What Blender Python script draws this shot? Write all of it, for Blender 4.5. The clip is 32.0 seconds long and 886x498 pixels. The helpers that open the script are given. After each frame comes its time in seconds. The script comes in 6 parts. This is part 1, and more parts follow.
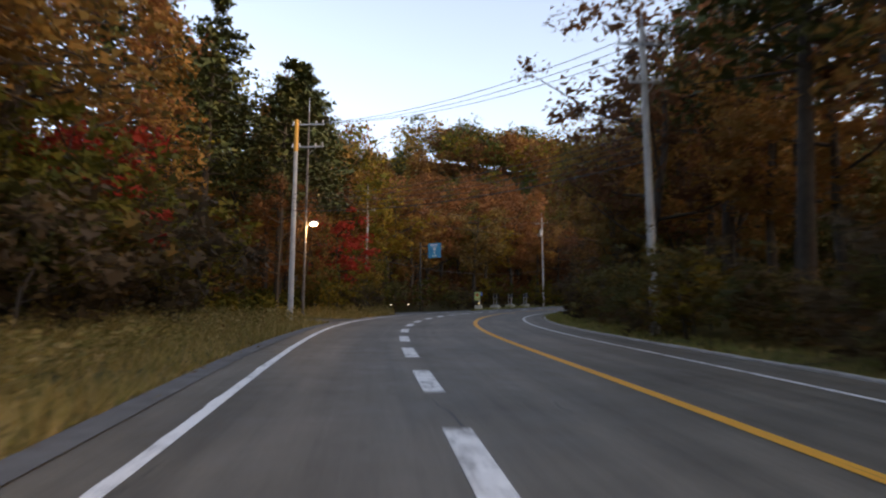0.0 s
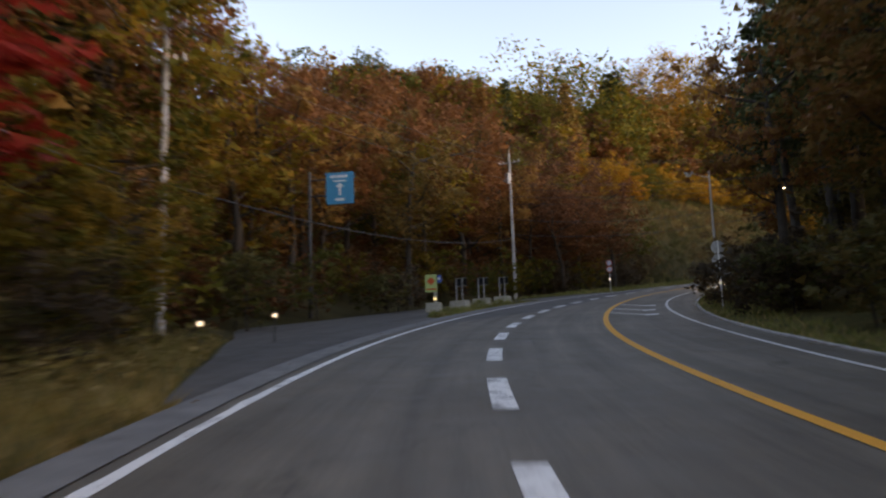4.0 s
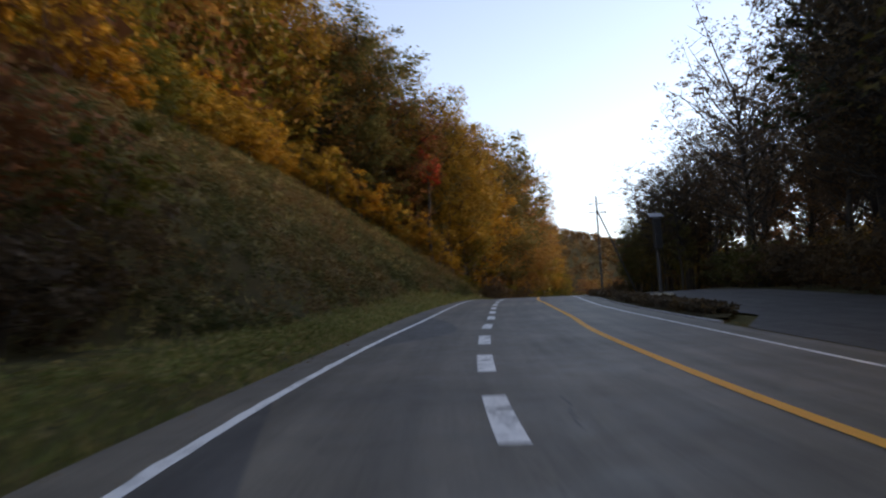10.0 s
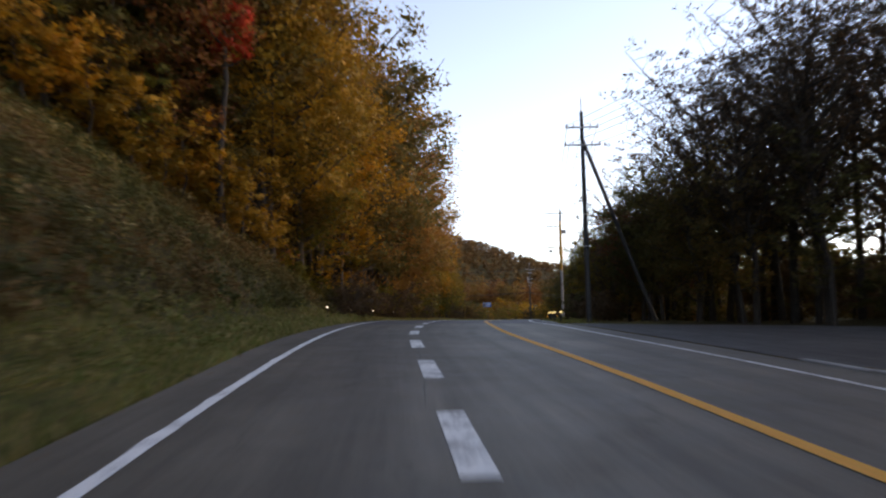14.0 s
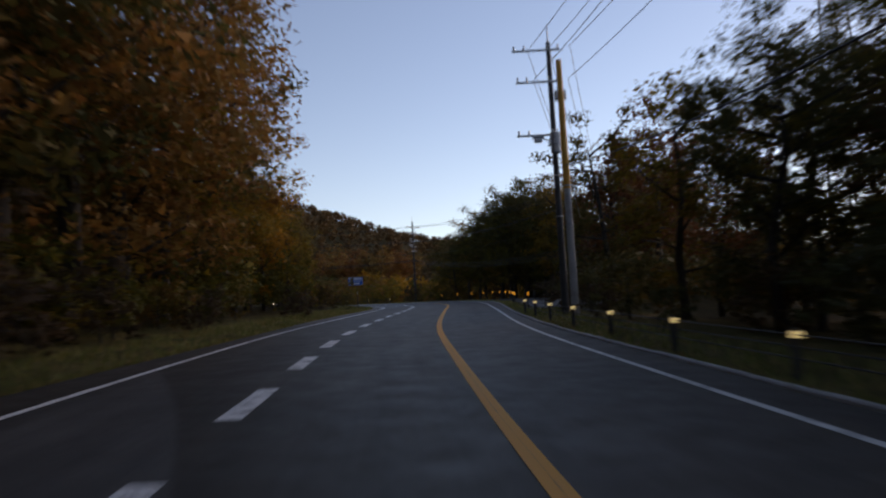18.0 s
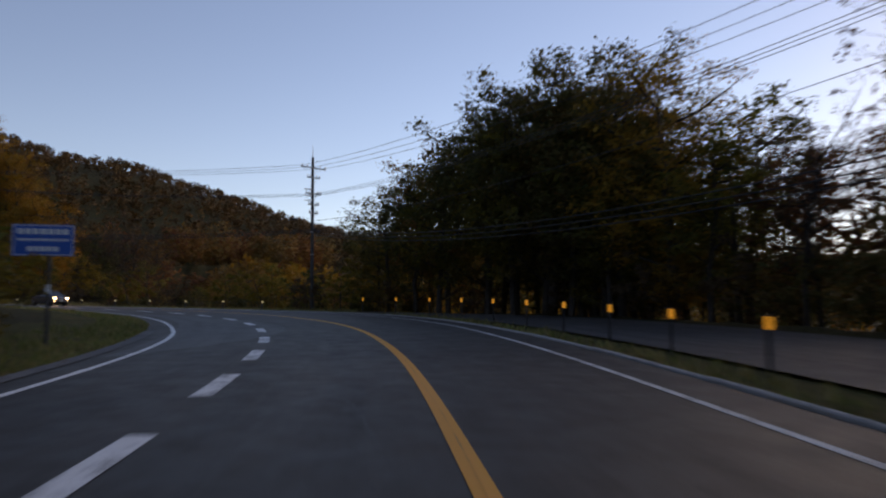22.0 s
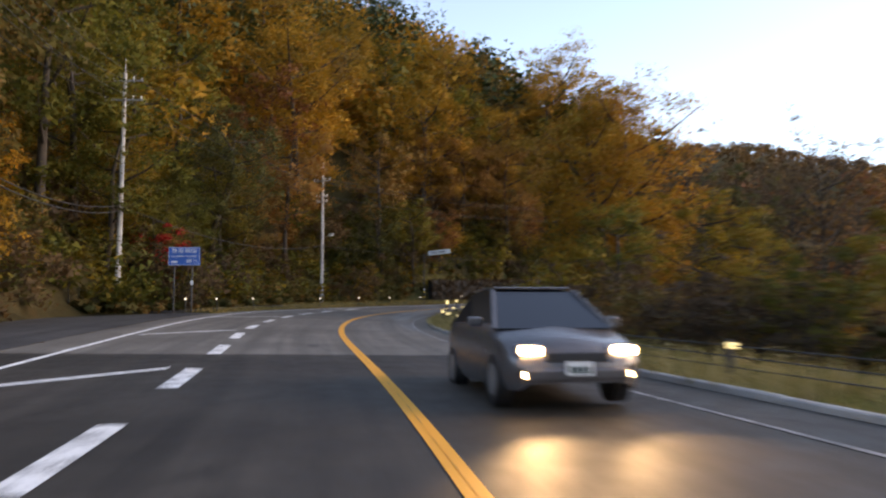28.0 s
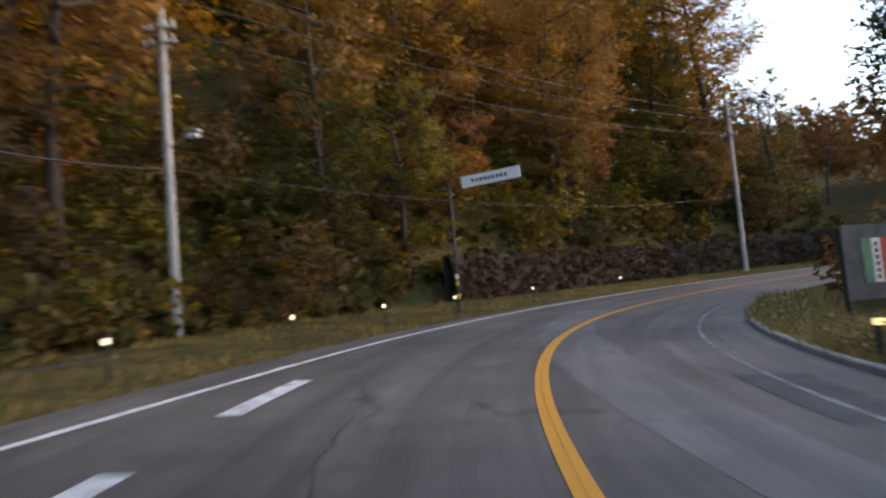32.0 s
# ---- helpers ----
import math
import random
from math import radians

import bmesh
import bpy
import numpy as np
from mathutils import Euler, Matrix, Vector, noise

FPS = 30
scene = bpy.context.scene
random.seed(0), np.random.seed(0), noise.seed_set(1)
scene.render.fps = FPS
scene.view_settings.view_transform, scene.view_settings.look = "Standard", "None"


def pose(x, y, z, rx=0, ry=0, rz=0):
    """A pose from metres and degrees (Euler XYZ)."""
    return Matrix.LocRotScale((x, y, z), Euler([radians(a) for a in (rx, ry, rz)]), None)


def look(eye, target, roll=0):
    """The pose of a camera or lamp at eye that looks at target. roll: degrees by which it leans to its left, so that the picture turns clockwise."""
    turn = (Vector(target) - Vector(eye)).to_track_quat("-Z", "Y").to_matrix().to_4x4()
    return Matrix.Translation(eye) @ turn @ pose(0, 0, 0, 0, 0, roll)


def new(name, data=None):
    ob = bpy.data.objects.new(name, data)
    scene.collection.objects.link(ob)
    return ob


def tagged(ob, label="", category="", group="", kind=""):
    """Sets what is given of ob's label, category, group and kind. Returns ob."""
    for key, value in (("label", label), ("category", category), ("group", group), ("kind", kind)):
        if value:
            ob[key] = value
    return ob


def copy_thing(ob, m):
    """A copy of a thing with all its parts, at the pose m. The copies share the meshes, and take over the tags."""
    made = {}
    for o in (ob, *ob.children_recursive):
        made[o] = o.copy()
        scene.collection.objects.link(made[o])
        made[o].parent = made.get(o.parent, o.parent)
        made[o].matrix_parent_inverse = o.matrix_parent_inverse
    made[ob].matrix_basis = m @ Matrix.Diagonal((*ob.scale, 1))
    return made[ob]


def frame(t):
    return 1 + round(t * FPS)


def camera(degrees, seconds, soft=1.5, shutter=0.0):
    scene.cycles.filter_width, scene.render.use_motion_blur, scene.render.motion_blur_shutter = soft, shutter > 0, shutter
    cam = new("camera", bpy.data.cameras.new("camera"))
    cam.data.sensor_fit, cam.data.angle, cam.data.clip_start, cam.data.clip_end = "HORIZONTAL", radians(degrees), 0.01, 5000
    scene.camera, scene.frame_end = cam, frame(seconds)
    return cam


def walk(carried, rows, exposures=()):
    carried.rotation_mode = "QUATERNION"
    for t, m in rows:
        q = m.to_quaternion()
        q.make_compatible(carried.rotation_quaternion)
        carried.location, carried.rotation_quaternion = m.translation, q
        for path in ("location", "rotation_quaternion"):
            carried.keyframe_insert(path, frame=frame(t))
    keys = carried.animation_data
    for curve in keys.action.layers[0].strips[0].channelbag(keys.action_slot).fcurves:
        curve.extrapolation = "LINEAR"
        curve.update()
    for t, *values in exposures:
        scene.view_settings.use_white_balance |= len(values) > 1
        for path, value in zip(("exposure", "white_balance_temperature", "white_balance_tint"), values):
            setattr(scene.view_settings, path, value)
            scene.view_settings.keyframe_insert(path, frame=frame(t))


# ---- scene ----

# ---- camera ----
cam = camera(61.00, 32.0, 2.1, 0.75)
# seconds, x, y, z, yaw, pitch, roll
PATH = [
    (0.0, -0.000, -0.000, 1.430, -0.19, 9.40, -0.08),
    (0.5, -0.453, 5.577, 2.060, 0.47, 9.42, 0.24),
    (1.0, -0.890, 11.157, 2.680, 0.36, 9.27, 0.69),
    (1.5, -1.347, 16.758, 3.268, 0.31, 9.18, 0.88),
    (2.0, -1.825, 22.380, 3.848, 0.09, 9.02, 1.12),
    (2.5, -2.132, 28.053, 4.425, -0.69, 8.99, 1.41),
    (3.0, -2.168, 33.792, 4.997, -2.50, 8.80, 1.61),
    (3.5, -1.924, 39.590, 5.568, -5.27, 8.50, 1.74),
    (4.0, -1.400, 45.432, 6.141, -8.53, 8.26, 1.86),
    (4.5, -0.611, 51.303, 6.712, -11.82, 8.25, 2.03),
    (5.0, 0.405, 57.186, 7.278, -15.06, 8.51, 2.29),
    (5.5, 1.714, 63.046, 7.831, -17.79, 8.26, 2.36),
    (6.0, 3.371, 68.835, 8.389, -20.30, 8.47, 2.46),
    (6.5, 5.320, 74.548, 8.963, -23.38, 8.38, 2.46),
    (7.0, 7.567, 80.173, 9.542, -26.65, 8.40, 2.40),
    (7.5, 10.124, 85.660, 10.141, -29.89, 8.40, 2.19),
    (8.0, 13.037, 90.979, 10.744, -33.16, 8.27, 2.26),
    (8.5, 16.254, 96.145, 11.345, -36.36, 8.42, 2.47),
    (9.0, 19.748, 101.146, 11.943, -39.69, 8.41, 2.56),
    (9.5, 23.534, 105.942, 12.529, -43.01, 8.36, 2.74),
    (10.0, 27.587, 110.541, 13.128, -46.37, 8.49, 2.32),
    (10.5, 31.938, 114.898, 13.744, -49.38, 8.15, 1.93),
    (11.0, 36.500, 119.102, 14.365, -51.94, 7.77, 1.34),
    (11.5, 41.192, 123.257, 14.992, -53.61, 7.89, 1.10),
    (12.0, 46.041, 127.365, 15.631, -54.55, 7.97, 0.53),
    (12.5, 51.036, 131.461, 16.283, -54.94, 7.78, -0.18),
    (13.0, 56.146, 135.582, 16.948, -55.66, 8.15, -0.36),
    (13.5, 61.409, 139.656, 17.622, -56.59, 8.36, 0.24),
    (14.0, 66.831, 143.621, 18.309, -57.58, 8.15, 0.69),
    (14.5, 72.337, 147.544, 18.982, -58.55, 7.96, 1.24),
    (15.0, 77.892, 151.413, 19.618, -60.00, 7.70, 1.66),
    (15.5, 83.585, 155.072, 20.200, -61.80, 7.30, 1.94),
    (16.0, 89.435, 158.453, 20.710, -63.67, 6.95, 2.19),
    (16.5, 95.393, 161.613, 21.153, -65.35, 6.71, 2.53),
    (17.0, 101.367, 164.724, 21.543, -66.69, 6.45, 2.97),
    (17.5, 107.362, 167.778, 21.907, -67.62, 5.90, 3.09),
    (18.0, 113.406, 170.746, 22.255, -68.31, 5.78, 3.01),
    (18.5, 119.479, 173.683, 22.595, -68.98, 5.58, 3.17),
    (19.0, 125.590, 176.551, 22.928, -69.63, 5.70, 3.16),
    (19.5, 131.738, 179.282, 23.253, -70.59, 5.34, 3.03),
    (20.0, 137.923, 181.866, 23.573, -73.18, 5.67, 1.68),
    (20.5, 144.173, 184.221, 23.886, -74.76, 5.61, 1.61),
    (21.0, 150.444, 186.446, 24.192, -75.24, 5.81, 1.21),
    (21.5, 156.679, 188.660, 24.489, -75.18, 5.68, 0.68),
    (22.0, 162.844, 190.943, 24.785, -74.97, 5.60, 0.54),
    (22.5, 168.909, 193.339, 25.073, -74.14, 5.49, 0.42),
    (23.0, 174.891, 195.776, 25.355, -72.26, 5.40, 0.41),
    (23.5, 180.718, 198.392, 25.628, -69.39, 5.28, 0.60),
    (24.0, 186.266, 201.375, 25.894, -65.82, 5.07, 0.29),
    (24.5, 191.441, 204.766, 26.152, -61.70, 4.97, -0.49),
    (25.0, 196.181, 208.538, 26.406, -56.72, 5.17, -0.62),
    (25.5, 200.459, 212.649, 26.653, -51.55, 5.58, -1.08),
    (26.0, 204.264, 217.069, 26.889, -46.30, 5.46, -1.24),
    (26.5, 207.670, 221.728, 27.115, -41.07, 5.76, -1.05),
    (27.0, 210.757, 226.591, 27.339, -36.54, 5.78, -0.73),
    (27.5, 213.543, 231.657, 27.563, -32.73, 5.57, -0.31),
    (28.0, 216.053, 236.904, 27.787, -29.59, 5.32, 0.18),
    (28.5, 218.321, 242.288, 28.009, -27.04, 5.25, 0.73),
    (29.0, 220.396, 247.747, 28.226, -25.13, 5.39, 1.30),
    (29.5, 222.321, 253.221, 28.439, -24.03, 5.24, 1.89),
    (30.0, 224.220, 258.637, 28.649, -23.77, 5.22, 1.91),
    (30.5, 226.211, 263.974, 28.855, -24.51, 5.11, 2.36),
    (31.0, 228.401, 269.199, 29.056, -26.75, 4.84, 3.34),
    (31.5, 230.941, 274.259, 29.253, -30.68, 4.67, 4.23),
    (32.0, 233.806, 279.123, 29.443, -35.53, 4.67, 4.76),
]
EXPOSURE = [(0.0, 2.25, 10600, 25), (5.0, 2.3, 10800, 25), (8.0, 2.1, 10000, 24), (10.0, 1.9, 9800, 25), (14.0, 1.85, 9900, 27), (17.0, 0.86, 8700, 27), (20.0, 0.38, 8050, 28), (22.0, 0.5, 8050, 28), (24.0, 0.72, 7900, 29), (26.0, 0.8, 7800, 29), (28.5, 2.32, 9000, 23), (32.0, 2.32, 9000, 23)]
walk(cam, [(t, pose(x, y, z, 90 + pitch, roll, yaw)) for t, x, y, z, yaw, pitch, roll in PATH], EXPOSURE)
# World, alignment of the road and the camera's drive.  Metres, z up.
# ---- numbers of the road: heading (degrees, left positive) and height of the centre line every 14 m ----
STEP = 14.0
HEADING = [4.61, 4.63, 4.82, 5.21, 1.71, -5.03, -11.17, -18.48, -25.84, -33.81, -41.63, -47.81, -49.09, -51.81, -54.1, -53.76, -58.75, -60.51,
           -64.36, -65.35, -69.07, -70.13, -69.64, -64.02, -54.81, -38.83, -25.99, -20.96, -18.54, -23.54, -32.0, -45.27, -63.67, -81.05, -99.13, -116.89]
LEVEL = [-2.8, -1.4, 0.02, 1.55, 2.98, 4.38, 5.75, 7.08, 8.47, 9.9, 11.34, 12.8, 14.26, 15.7, 17.14, 18.44, 19.49, 20.31,
         21.04, 21.74, 22.42, 23.06, 23.68, 24.28, 24.87, 25.44, 25.96, 26.48, 26.99, 27.48, 27.96, 28.45, 28.96, 29.47, 29.99, 30.51]

# ---- daylight ----
SUN_YAW, SUN_UP = -116.0, 15.0
world = bpy.data.worlds.new("dusk_sky")
scene.world = world
world.use_nodes = True
wn = world.node_tree.nodes
sky = wn.new("ShaderNodeTexSky")
sky.sky_type = "NISHITA"
sky.sun_disc = False
sky.sun_elevation, sky.sun_rotation = radians(SUN_UP), radians(-SUN_YAW)
sky.altitude, sky.air_density, sky.dust_density, sky.ozone_density = 900.0, 1.0, 0.18, 2.3
wn["Background"].inputs["Strength"].default_value = 0.13
world.node_tree.links.new(sky.outputs["Color"], wn["Background"].inputs["Color"])
sun = new("sun", bpy.data.lights.new("sun", "SUN"))
sun.data.energy, sun.data.angle, sun.data.color = 0.85, radians(40), (1.0, 0.84, 0.64)
sy = radians(SUN_YAW)
sun.matrix_basis = look((-400 * math.sin(sy), 400 * math.cos(sy), 400 * math.tan(radians(SUN_UP))), (0, 0, 0))

# ---- the road's geometry ----


def smooth(xs, ys):
    """A smooth curve through the knots, straight beyond the ends."""
    xs, ys = np.array(xs, float), np.array(ys, float)
    m = np.gradient(ys, xs)

    def f(x):
        x = np.asarray(x, float)
        i = np.clip(np.searchsorted(xs, x) - 1, 0, len(xs) - 2)
        h = xs[i + 1] - xs[i]
        t = (x - xs[i]) / h
        c = np.clip(t, 0, 1)
        c2, c3 = c * c, c * c * c
        r = (2 * c3 - 3 * c2 + 1) * ys[i] + (c3 - 2 * c2 + c) * h * m[i] + (3 * c2 - 2 * c3) * ys[i + 1] + (c3 - c2) * h * m[i + 1]
        return r + np.where(t > 1, (t - 1) * h * m[i + 1], 0) + np.where(t < 0, t * h * m[i], 0)
    return f


def linear(xs, ys):
    """A broken line through the knots, level beyond the ends."""
    return lambda x: np.interp(x, xs, ys)


KNOTS = np.arange(len(HEADING)) * STEP
heading, level = smooth(KNOTS, HEADING), smooth(KNOTS, LEVEL)
bank = smooth([0, 45, 75, 100, 150, 165, 215, 235, 250, 280, 305, 345, 368, 388, 412, 430, 510],
              [0, 0, .014, .02, .02, .01, .01, .022, .022, .009, .006, -.012, -.006, .012, .04, .055, .055])
DU = 0.25
U = np.arange(0, 488, DU)
hr = np.radians(heading(U + DU / 2))
AX = 6.205 + np.r_[0, np.cumsum(-np.sin(hr) * DU)[:-1]]
AY = -27.588 + np.r_[0, np.cumsum(np.cos(hr) * DU)[:-1]]


def axis_xy(u, l):
    u = np.asarray(u, float)
    i = np.clip(np.round(u / DU).astype(int), 0, len(U) - 1)
    h, e = np.radians(heading(U[i])), u - U[i]
    return AX[i] - np.sin(h) * e + np.cos(h) * l, AY[i] + np.cos(h) * e + np.sin(h) * l


def road_z(u, l):
    return level(u) - bank(u) * np.clip(l, -9, 9)


def nearest(x, y):
    """Station and offset (right positive) of the road's point nearest to each place."""
    x, y = np.atleast_1d(np.asarray(x, float)), np.atleast_1d(np.asarray(y, float))
    uu, ll = np.empty(len(x)), np.empty(len(x))
    ax, ay, us = AX[::8], AY[::8], U[::8]
    for a in range(0, len(x), 4000):
        d = (x[a:a + 4000, None] - ax) ** 2 + (y[a:a + 4000, None] - ay) ** 2
        i = d.argmin(1)
        h = np.radians(heading(us[i]))
        vx, vy = x[a:a + 4000] - ax[i], y[a:a + 4000] - ay[i]
        uu[a:a + 4000] = us[i] + np.clip(-np.sin(h) * vx + np.cos(h) * vy, -1, 1)
        l = np.cos(h) * vx + np.sin(h) * vy
        ll[a:a + 4000] = np.sign(l) * np.sqrt(d.min(1))
    return uu, ll


line_left = smooth([0, 50, 62, 92, 106, 126, 145, 160, 173, 188, 200, 215, 236, 257, 270, 285, 298, 308, 325, 336, 350, 375, 399, 412, 418, 423, 428, 440, 470, 490],
                   [-5.9, -5.95, -6.2, -6.2, -6.1, -6.0, -6.0, -5.7, -5.2, -5.28, -5.6, -5.6, -6.03, -5.93, -5.75, -5.72, -5.65, -5.75, -6.1, -6.8, -7.1, -6.7, -6.25, -6.5, -6.4, -5.9, -4.95, -3.75, -3.5, -3.5])
line_centre = smooth([0, 90, 105, 120, 135, 155, 163, 172, 180, 188, 196, 205, 225, 255, 268, 290, 300, 320, 332, 340, 350, 380, 393, 404, 415, 428, 440, 490], [0, .05, .22, .16, 0, .02, .1, .52, .58, .42, .02, 0, .03, .02, .18, .14, .02, .03, .12, -.02, 0, -.03, .03, -.02, 0, .16, .3, .3])
line_dash = smooth([0, 60, 100, 120, 140, 152, 163, 173, 180, 188, 197, 210, 240, 300, 325, 345, 360, 378, 395, 405, 418, 430, 490], [-3.08, -3.08, -3.02, -2.92, -2.98, -3.08, -2.9, -2.53, -2.5, -2.62, -2.85, -2.91, -3.03, -3.0, -3.25, -3.65, -3.6, -3.3, -3.15, -3.35, -3.5, -3.4, -3.4])
line_right = smooth([0, 28, 60, 72, 95, 120, 165, 200, 255, 293, 310, 322, 330, 347, 355, 375, 392, 402, 420, 440, 490],
                    [2.8, 2.8, 2.6, 2.55, 3.1, 2.7, 3.0, 2.9, 3.0, 3.38, 3.35, 3.75, 4.2, 4.85, 5.0, 4.2, 3.1, 3.0, 3.2, 3.4, 3.4])
edge_left = smooth([0, 40, 60, 100, 130, 155, 176, 200, 240, 258, 270, 288, 315, 330, 350, 400, 418, 426, 440, 490],
                   [-6.9, -6.9, -7.0, -7.1, -7.2, -6.6, -6.35, -6.45, -6.9, -7.1, -6.6, -6.75, -6.85, -7.4, -7.9, -7.5, -7.3, -6.2, -4.6, -4.3])
edge_right = smooth([0, 40, 60, 98, 115, 140, 150, 190, 205, 255, 310, 330, 347, 362, 380, 395, 420, 431, 450, 490],
                    [4.0, 4.1, 3.8, 4.0, 4.3, 4.2, 4.1, 4.0, 3.95, 3.95, 4.4, 5.2, 6.1, 6.2, 5.2, 4.05, 4.1, 4.7, 4.5, 4.5])

# the land beside the road: where the bank begins, how steep it is, how high it gets
toe_l = linear([0, 60, 75, 110, 160, 171, 200, 236, 246, 330, 395, 408, 420, 444, 453, 490], [11, 11, 17, 15.5, 14, 9.5, 8.7, 9, 10, 9.5, 13.6, 13.4, 12.8, 13, 9.5, 8.6])
steep_l = linear([0, 60, 110, 160, 171, 205, 236, 248, 260, 330, 395, 410, 490], [.2, .2, .35, .5, .95, .9, .9, .45, .15, .06, .06, 1.15, 1.2])
high_l = linear([0, 60, 110, 150, 170, 205, 236, 252, 265, 330, 390, 408, 455, 472, 480, 485], [9, 12, 30, 44, 60, 62, 58, 15, 4, 2, 3, 90, 95, 85, 40, 8])
toe_r = linear([0, 150, 158, 235, 244, 285, 296, 345, 356, 490], [6, 6.5, 17.5, 17.5, 7.5, 7.5, 16, 16, 9, 8])
steep_r = linear([0, 140, 160, 245, 300, 350, 490], [.1, .08, -.02, -.06, -.04, -.16, -.16])
high_r = linear([0, 140, 245, 350, 490], [4, 4, 5, 9, 10])


def relief(u, l):
    """Height of the land over the road beside it."""
    d = np.abs(l)
    left = np.maximum(d - toe_l(u), 0)
    rise_l = 0.03 * np.clip(d - 7.0, 0, 4) + high_l(u) * (1 - np.exp(-steep_l(u) * left / high_l(u)))
    right = np.maximum(d - toe_r(u), 0)
    rise_r = 0.02 * np.clip(d - 5.0, 0, 2) + np.sign(steep_r(u)) * high_r(u) * (1 - np.exp(-np.abs(steep_r(u)) * right / high_r(u)))
    return np.where(l < 0, rise_l, rise_r)


BEARING = np.array([-180, -140, -100, -80, -68, -64, -58, -52, -48, -41, -34, -20, 0, 40, 100, 180], float)
RISE = np.array([4, 4, 4.2, 5.2, 6.0, 7.15, 8.75, 10.3, 11.05, 12.05, 12.75, 12.9, 10, 6, 4, 4], float)
MID = (185.0, 190.0)


def land(x, y):
    x, y = np.atleast_1d(np.asarray(x, float)), np.atleast_1d(np.asarray(y, float))
    u, l = nearest(x, y)
    z = road_z(u, l) + relief(u, l)
    fade = np.clip((np.abs(l) - 110) / 140, 0, 1)
    fade = fade * fade * (3 - 2 * fade)
    r = np.hypot(x - MID[0], y - MID[1])
    b = np.degrees(np.arctan2(-(x - MID[0]), y - MID[1]))
    e = np.interp(b, BEARING, RISE)
    top = 26 + 950 * np.tan(np.radians(e))
    m = np.clip((r - 330) / 620, 0, 1)
    m = m * m * (3 - 2 * m)
    back = np.clip((r - 950) / 1500, 0, 1)
    rough = 4 * np.sin(b * .55 + r * .006) * np.sin(r * .013 + b * .2) * m
    far = 14 + (top - 14) * m * (1 - .7 * back) + rough
    return z * (1 - fade) + far * fade


def at(u, l, up=0.0):
    """A place beside the road: on the road's surface within its edges, on the land outside."""
    x, y = axis_xy(u, l)
    z = road_z(u, l) + (float(relief(np.float64(u), np.float64(l))) if (l < float(edge_left(u)) or l > float(edge_right(u))) else 0.0)
    return Vector((float(x), float(y), float(z) + up))


def facing(u, turn=0.0):
    """Yaw, in degrees, of a thing whose front (-y) looks back down the road at u."""
    return float(heading(u)) + turn


# ---- materials ----
def material(name):
    m = bpy.data.materials.new(name)
    m.use_nodes = True
    return m, m.node_tree.nodes, m.node_tree.links, m.node_tree.nodes["Principled BSDF"]


def coords(n, k, scale, kind="Object"):
    tc = n.new("ShaderNodeTexCoord")
    mp = n.new("ShaderNodeMapping")
    mp.inputs["Scale"].default_value = scale if isinstance(scale, tuple) else (scale,) * 3
    k.new(tc.outputs[kind], mp.inputs["Vector"])
    return mp.outputs["Vector"]


def noise_tex(n, k, vec, scale, detail=4.0, rough=0.6):
    t = n.new("ShaderNodeTexNoise")
    t.inputs["Scale"].default_value, t.inputs["Detail"].default_value, t.inputs["Roughness"].default_value = scale, detail, rough
    k.new(vec, t.inputs["Vector"])
    return t.outputs["Fac"]


def ramp(n, k, fac, stops):
    r = n.new("ShaderNodeValToRGB")
    while len(r.color_ramp.elements) < len(stops):
        r.color_ramp.elements.new(0.5)
    for e, (p, c) in zip(r.color_ramp.elements, stops):
        e.position, e.color = p, (*c, 1)
    k.new(fac, r.inputs["Fac"])
    return r.outputs["Color"]


def blend(n, k, fac, a, b, mode="MIX"):
    m = n.new("ShaderNodeMix")
    m.data_type, m.blend_type = "RGBA", mode
    for value, socket in ((fac, m.inputs["Factor"]), (a, m.inputs["A"]), (b, m.inputs["B"])):
        if isinstance(value, (int, float)):
            socket.default_value = value
        elif isinstance(value, tuple):
            socket.default_value = (*value, 1)
        else:
            k.new(value, socket)
    return m.outputs["Result"]


def relief_bump(n, k, bs, height, strength, distance=0.02):
    b = n.new("ShaderNodeBump")
    b.inputs["Strength"].default_value, b.inputs["Distance"].default_value = strength, distance
    k.new(height, b.inputs["Height"])
    k.new(b.outputs["Normal"], bs.inputs["Normal"])


def surface(name, dark, light, scale=3.0, rough=0.8, metal=0.0, fine=40.0, bump=0.15):
    """Stained, grainy surface between two colours."""
    m, n, k, bs = material(name)
    v = coords(n, k, 1.0)
    big, small = noise_tex(n, k, v, scale, 5), noise_tex(n, k, v, fine, 3)
    c = ramp(n, k, big, [(0.3, dark), (0.7, light)])
    c = blend(n, k, 0.35, c, ramp(n, k, small, [(0.35, (0.35,) * 3), (0.7, (1.0,) * 3)]), "MULTIPLY")
    k.new(c, bs.inputs["Base Color"])
    bs.inputs["Roughness"].default_value, bs.inputs["Metallic"].default_value = rough, metal
    relief_bump(n, k, bs, small, bump)
    return m


def plain(name, colour, rough=0.5, metal=0.0):
    m, n, k, bs = material(name)
    v = coords(n, k, 1.0)
    f = noise_tex(n, k, v, 9.0, 4)
    k.new(ramp(n, k, f, [(0.3, tuple(c * 0.82 for c in colour)), (0.7, colour)]), bs.inputs["Base Color"])
    bs.inputs["Roughness"].default_value, bs.inputs["Metallic"].default_value = rough, metal
    return m


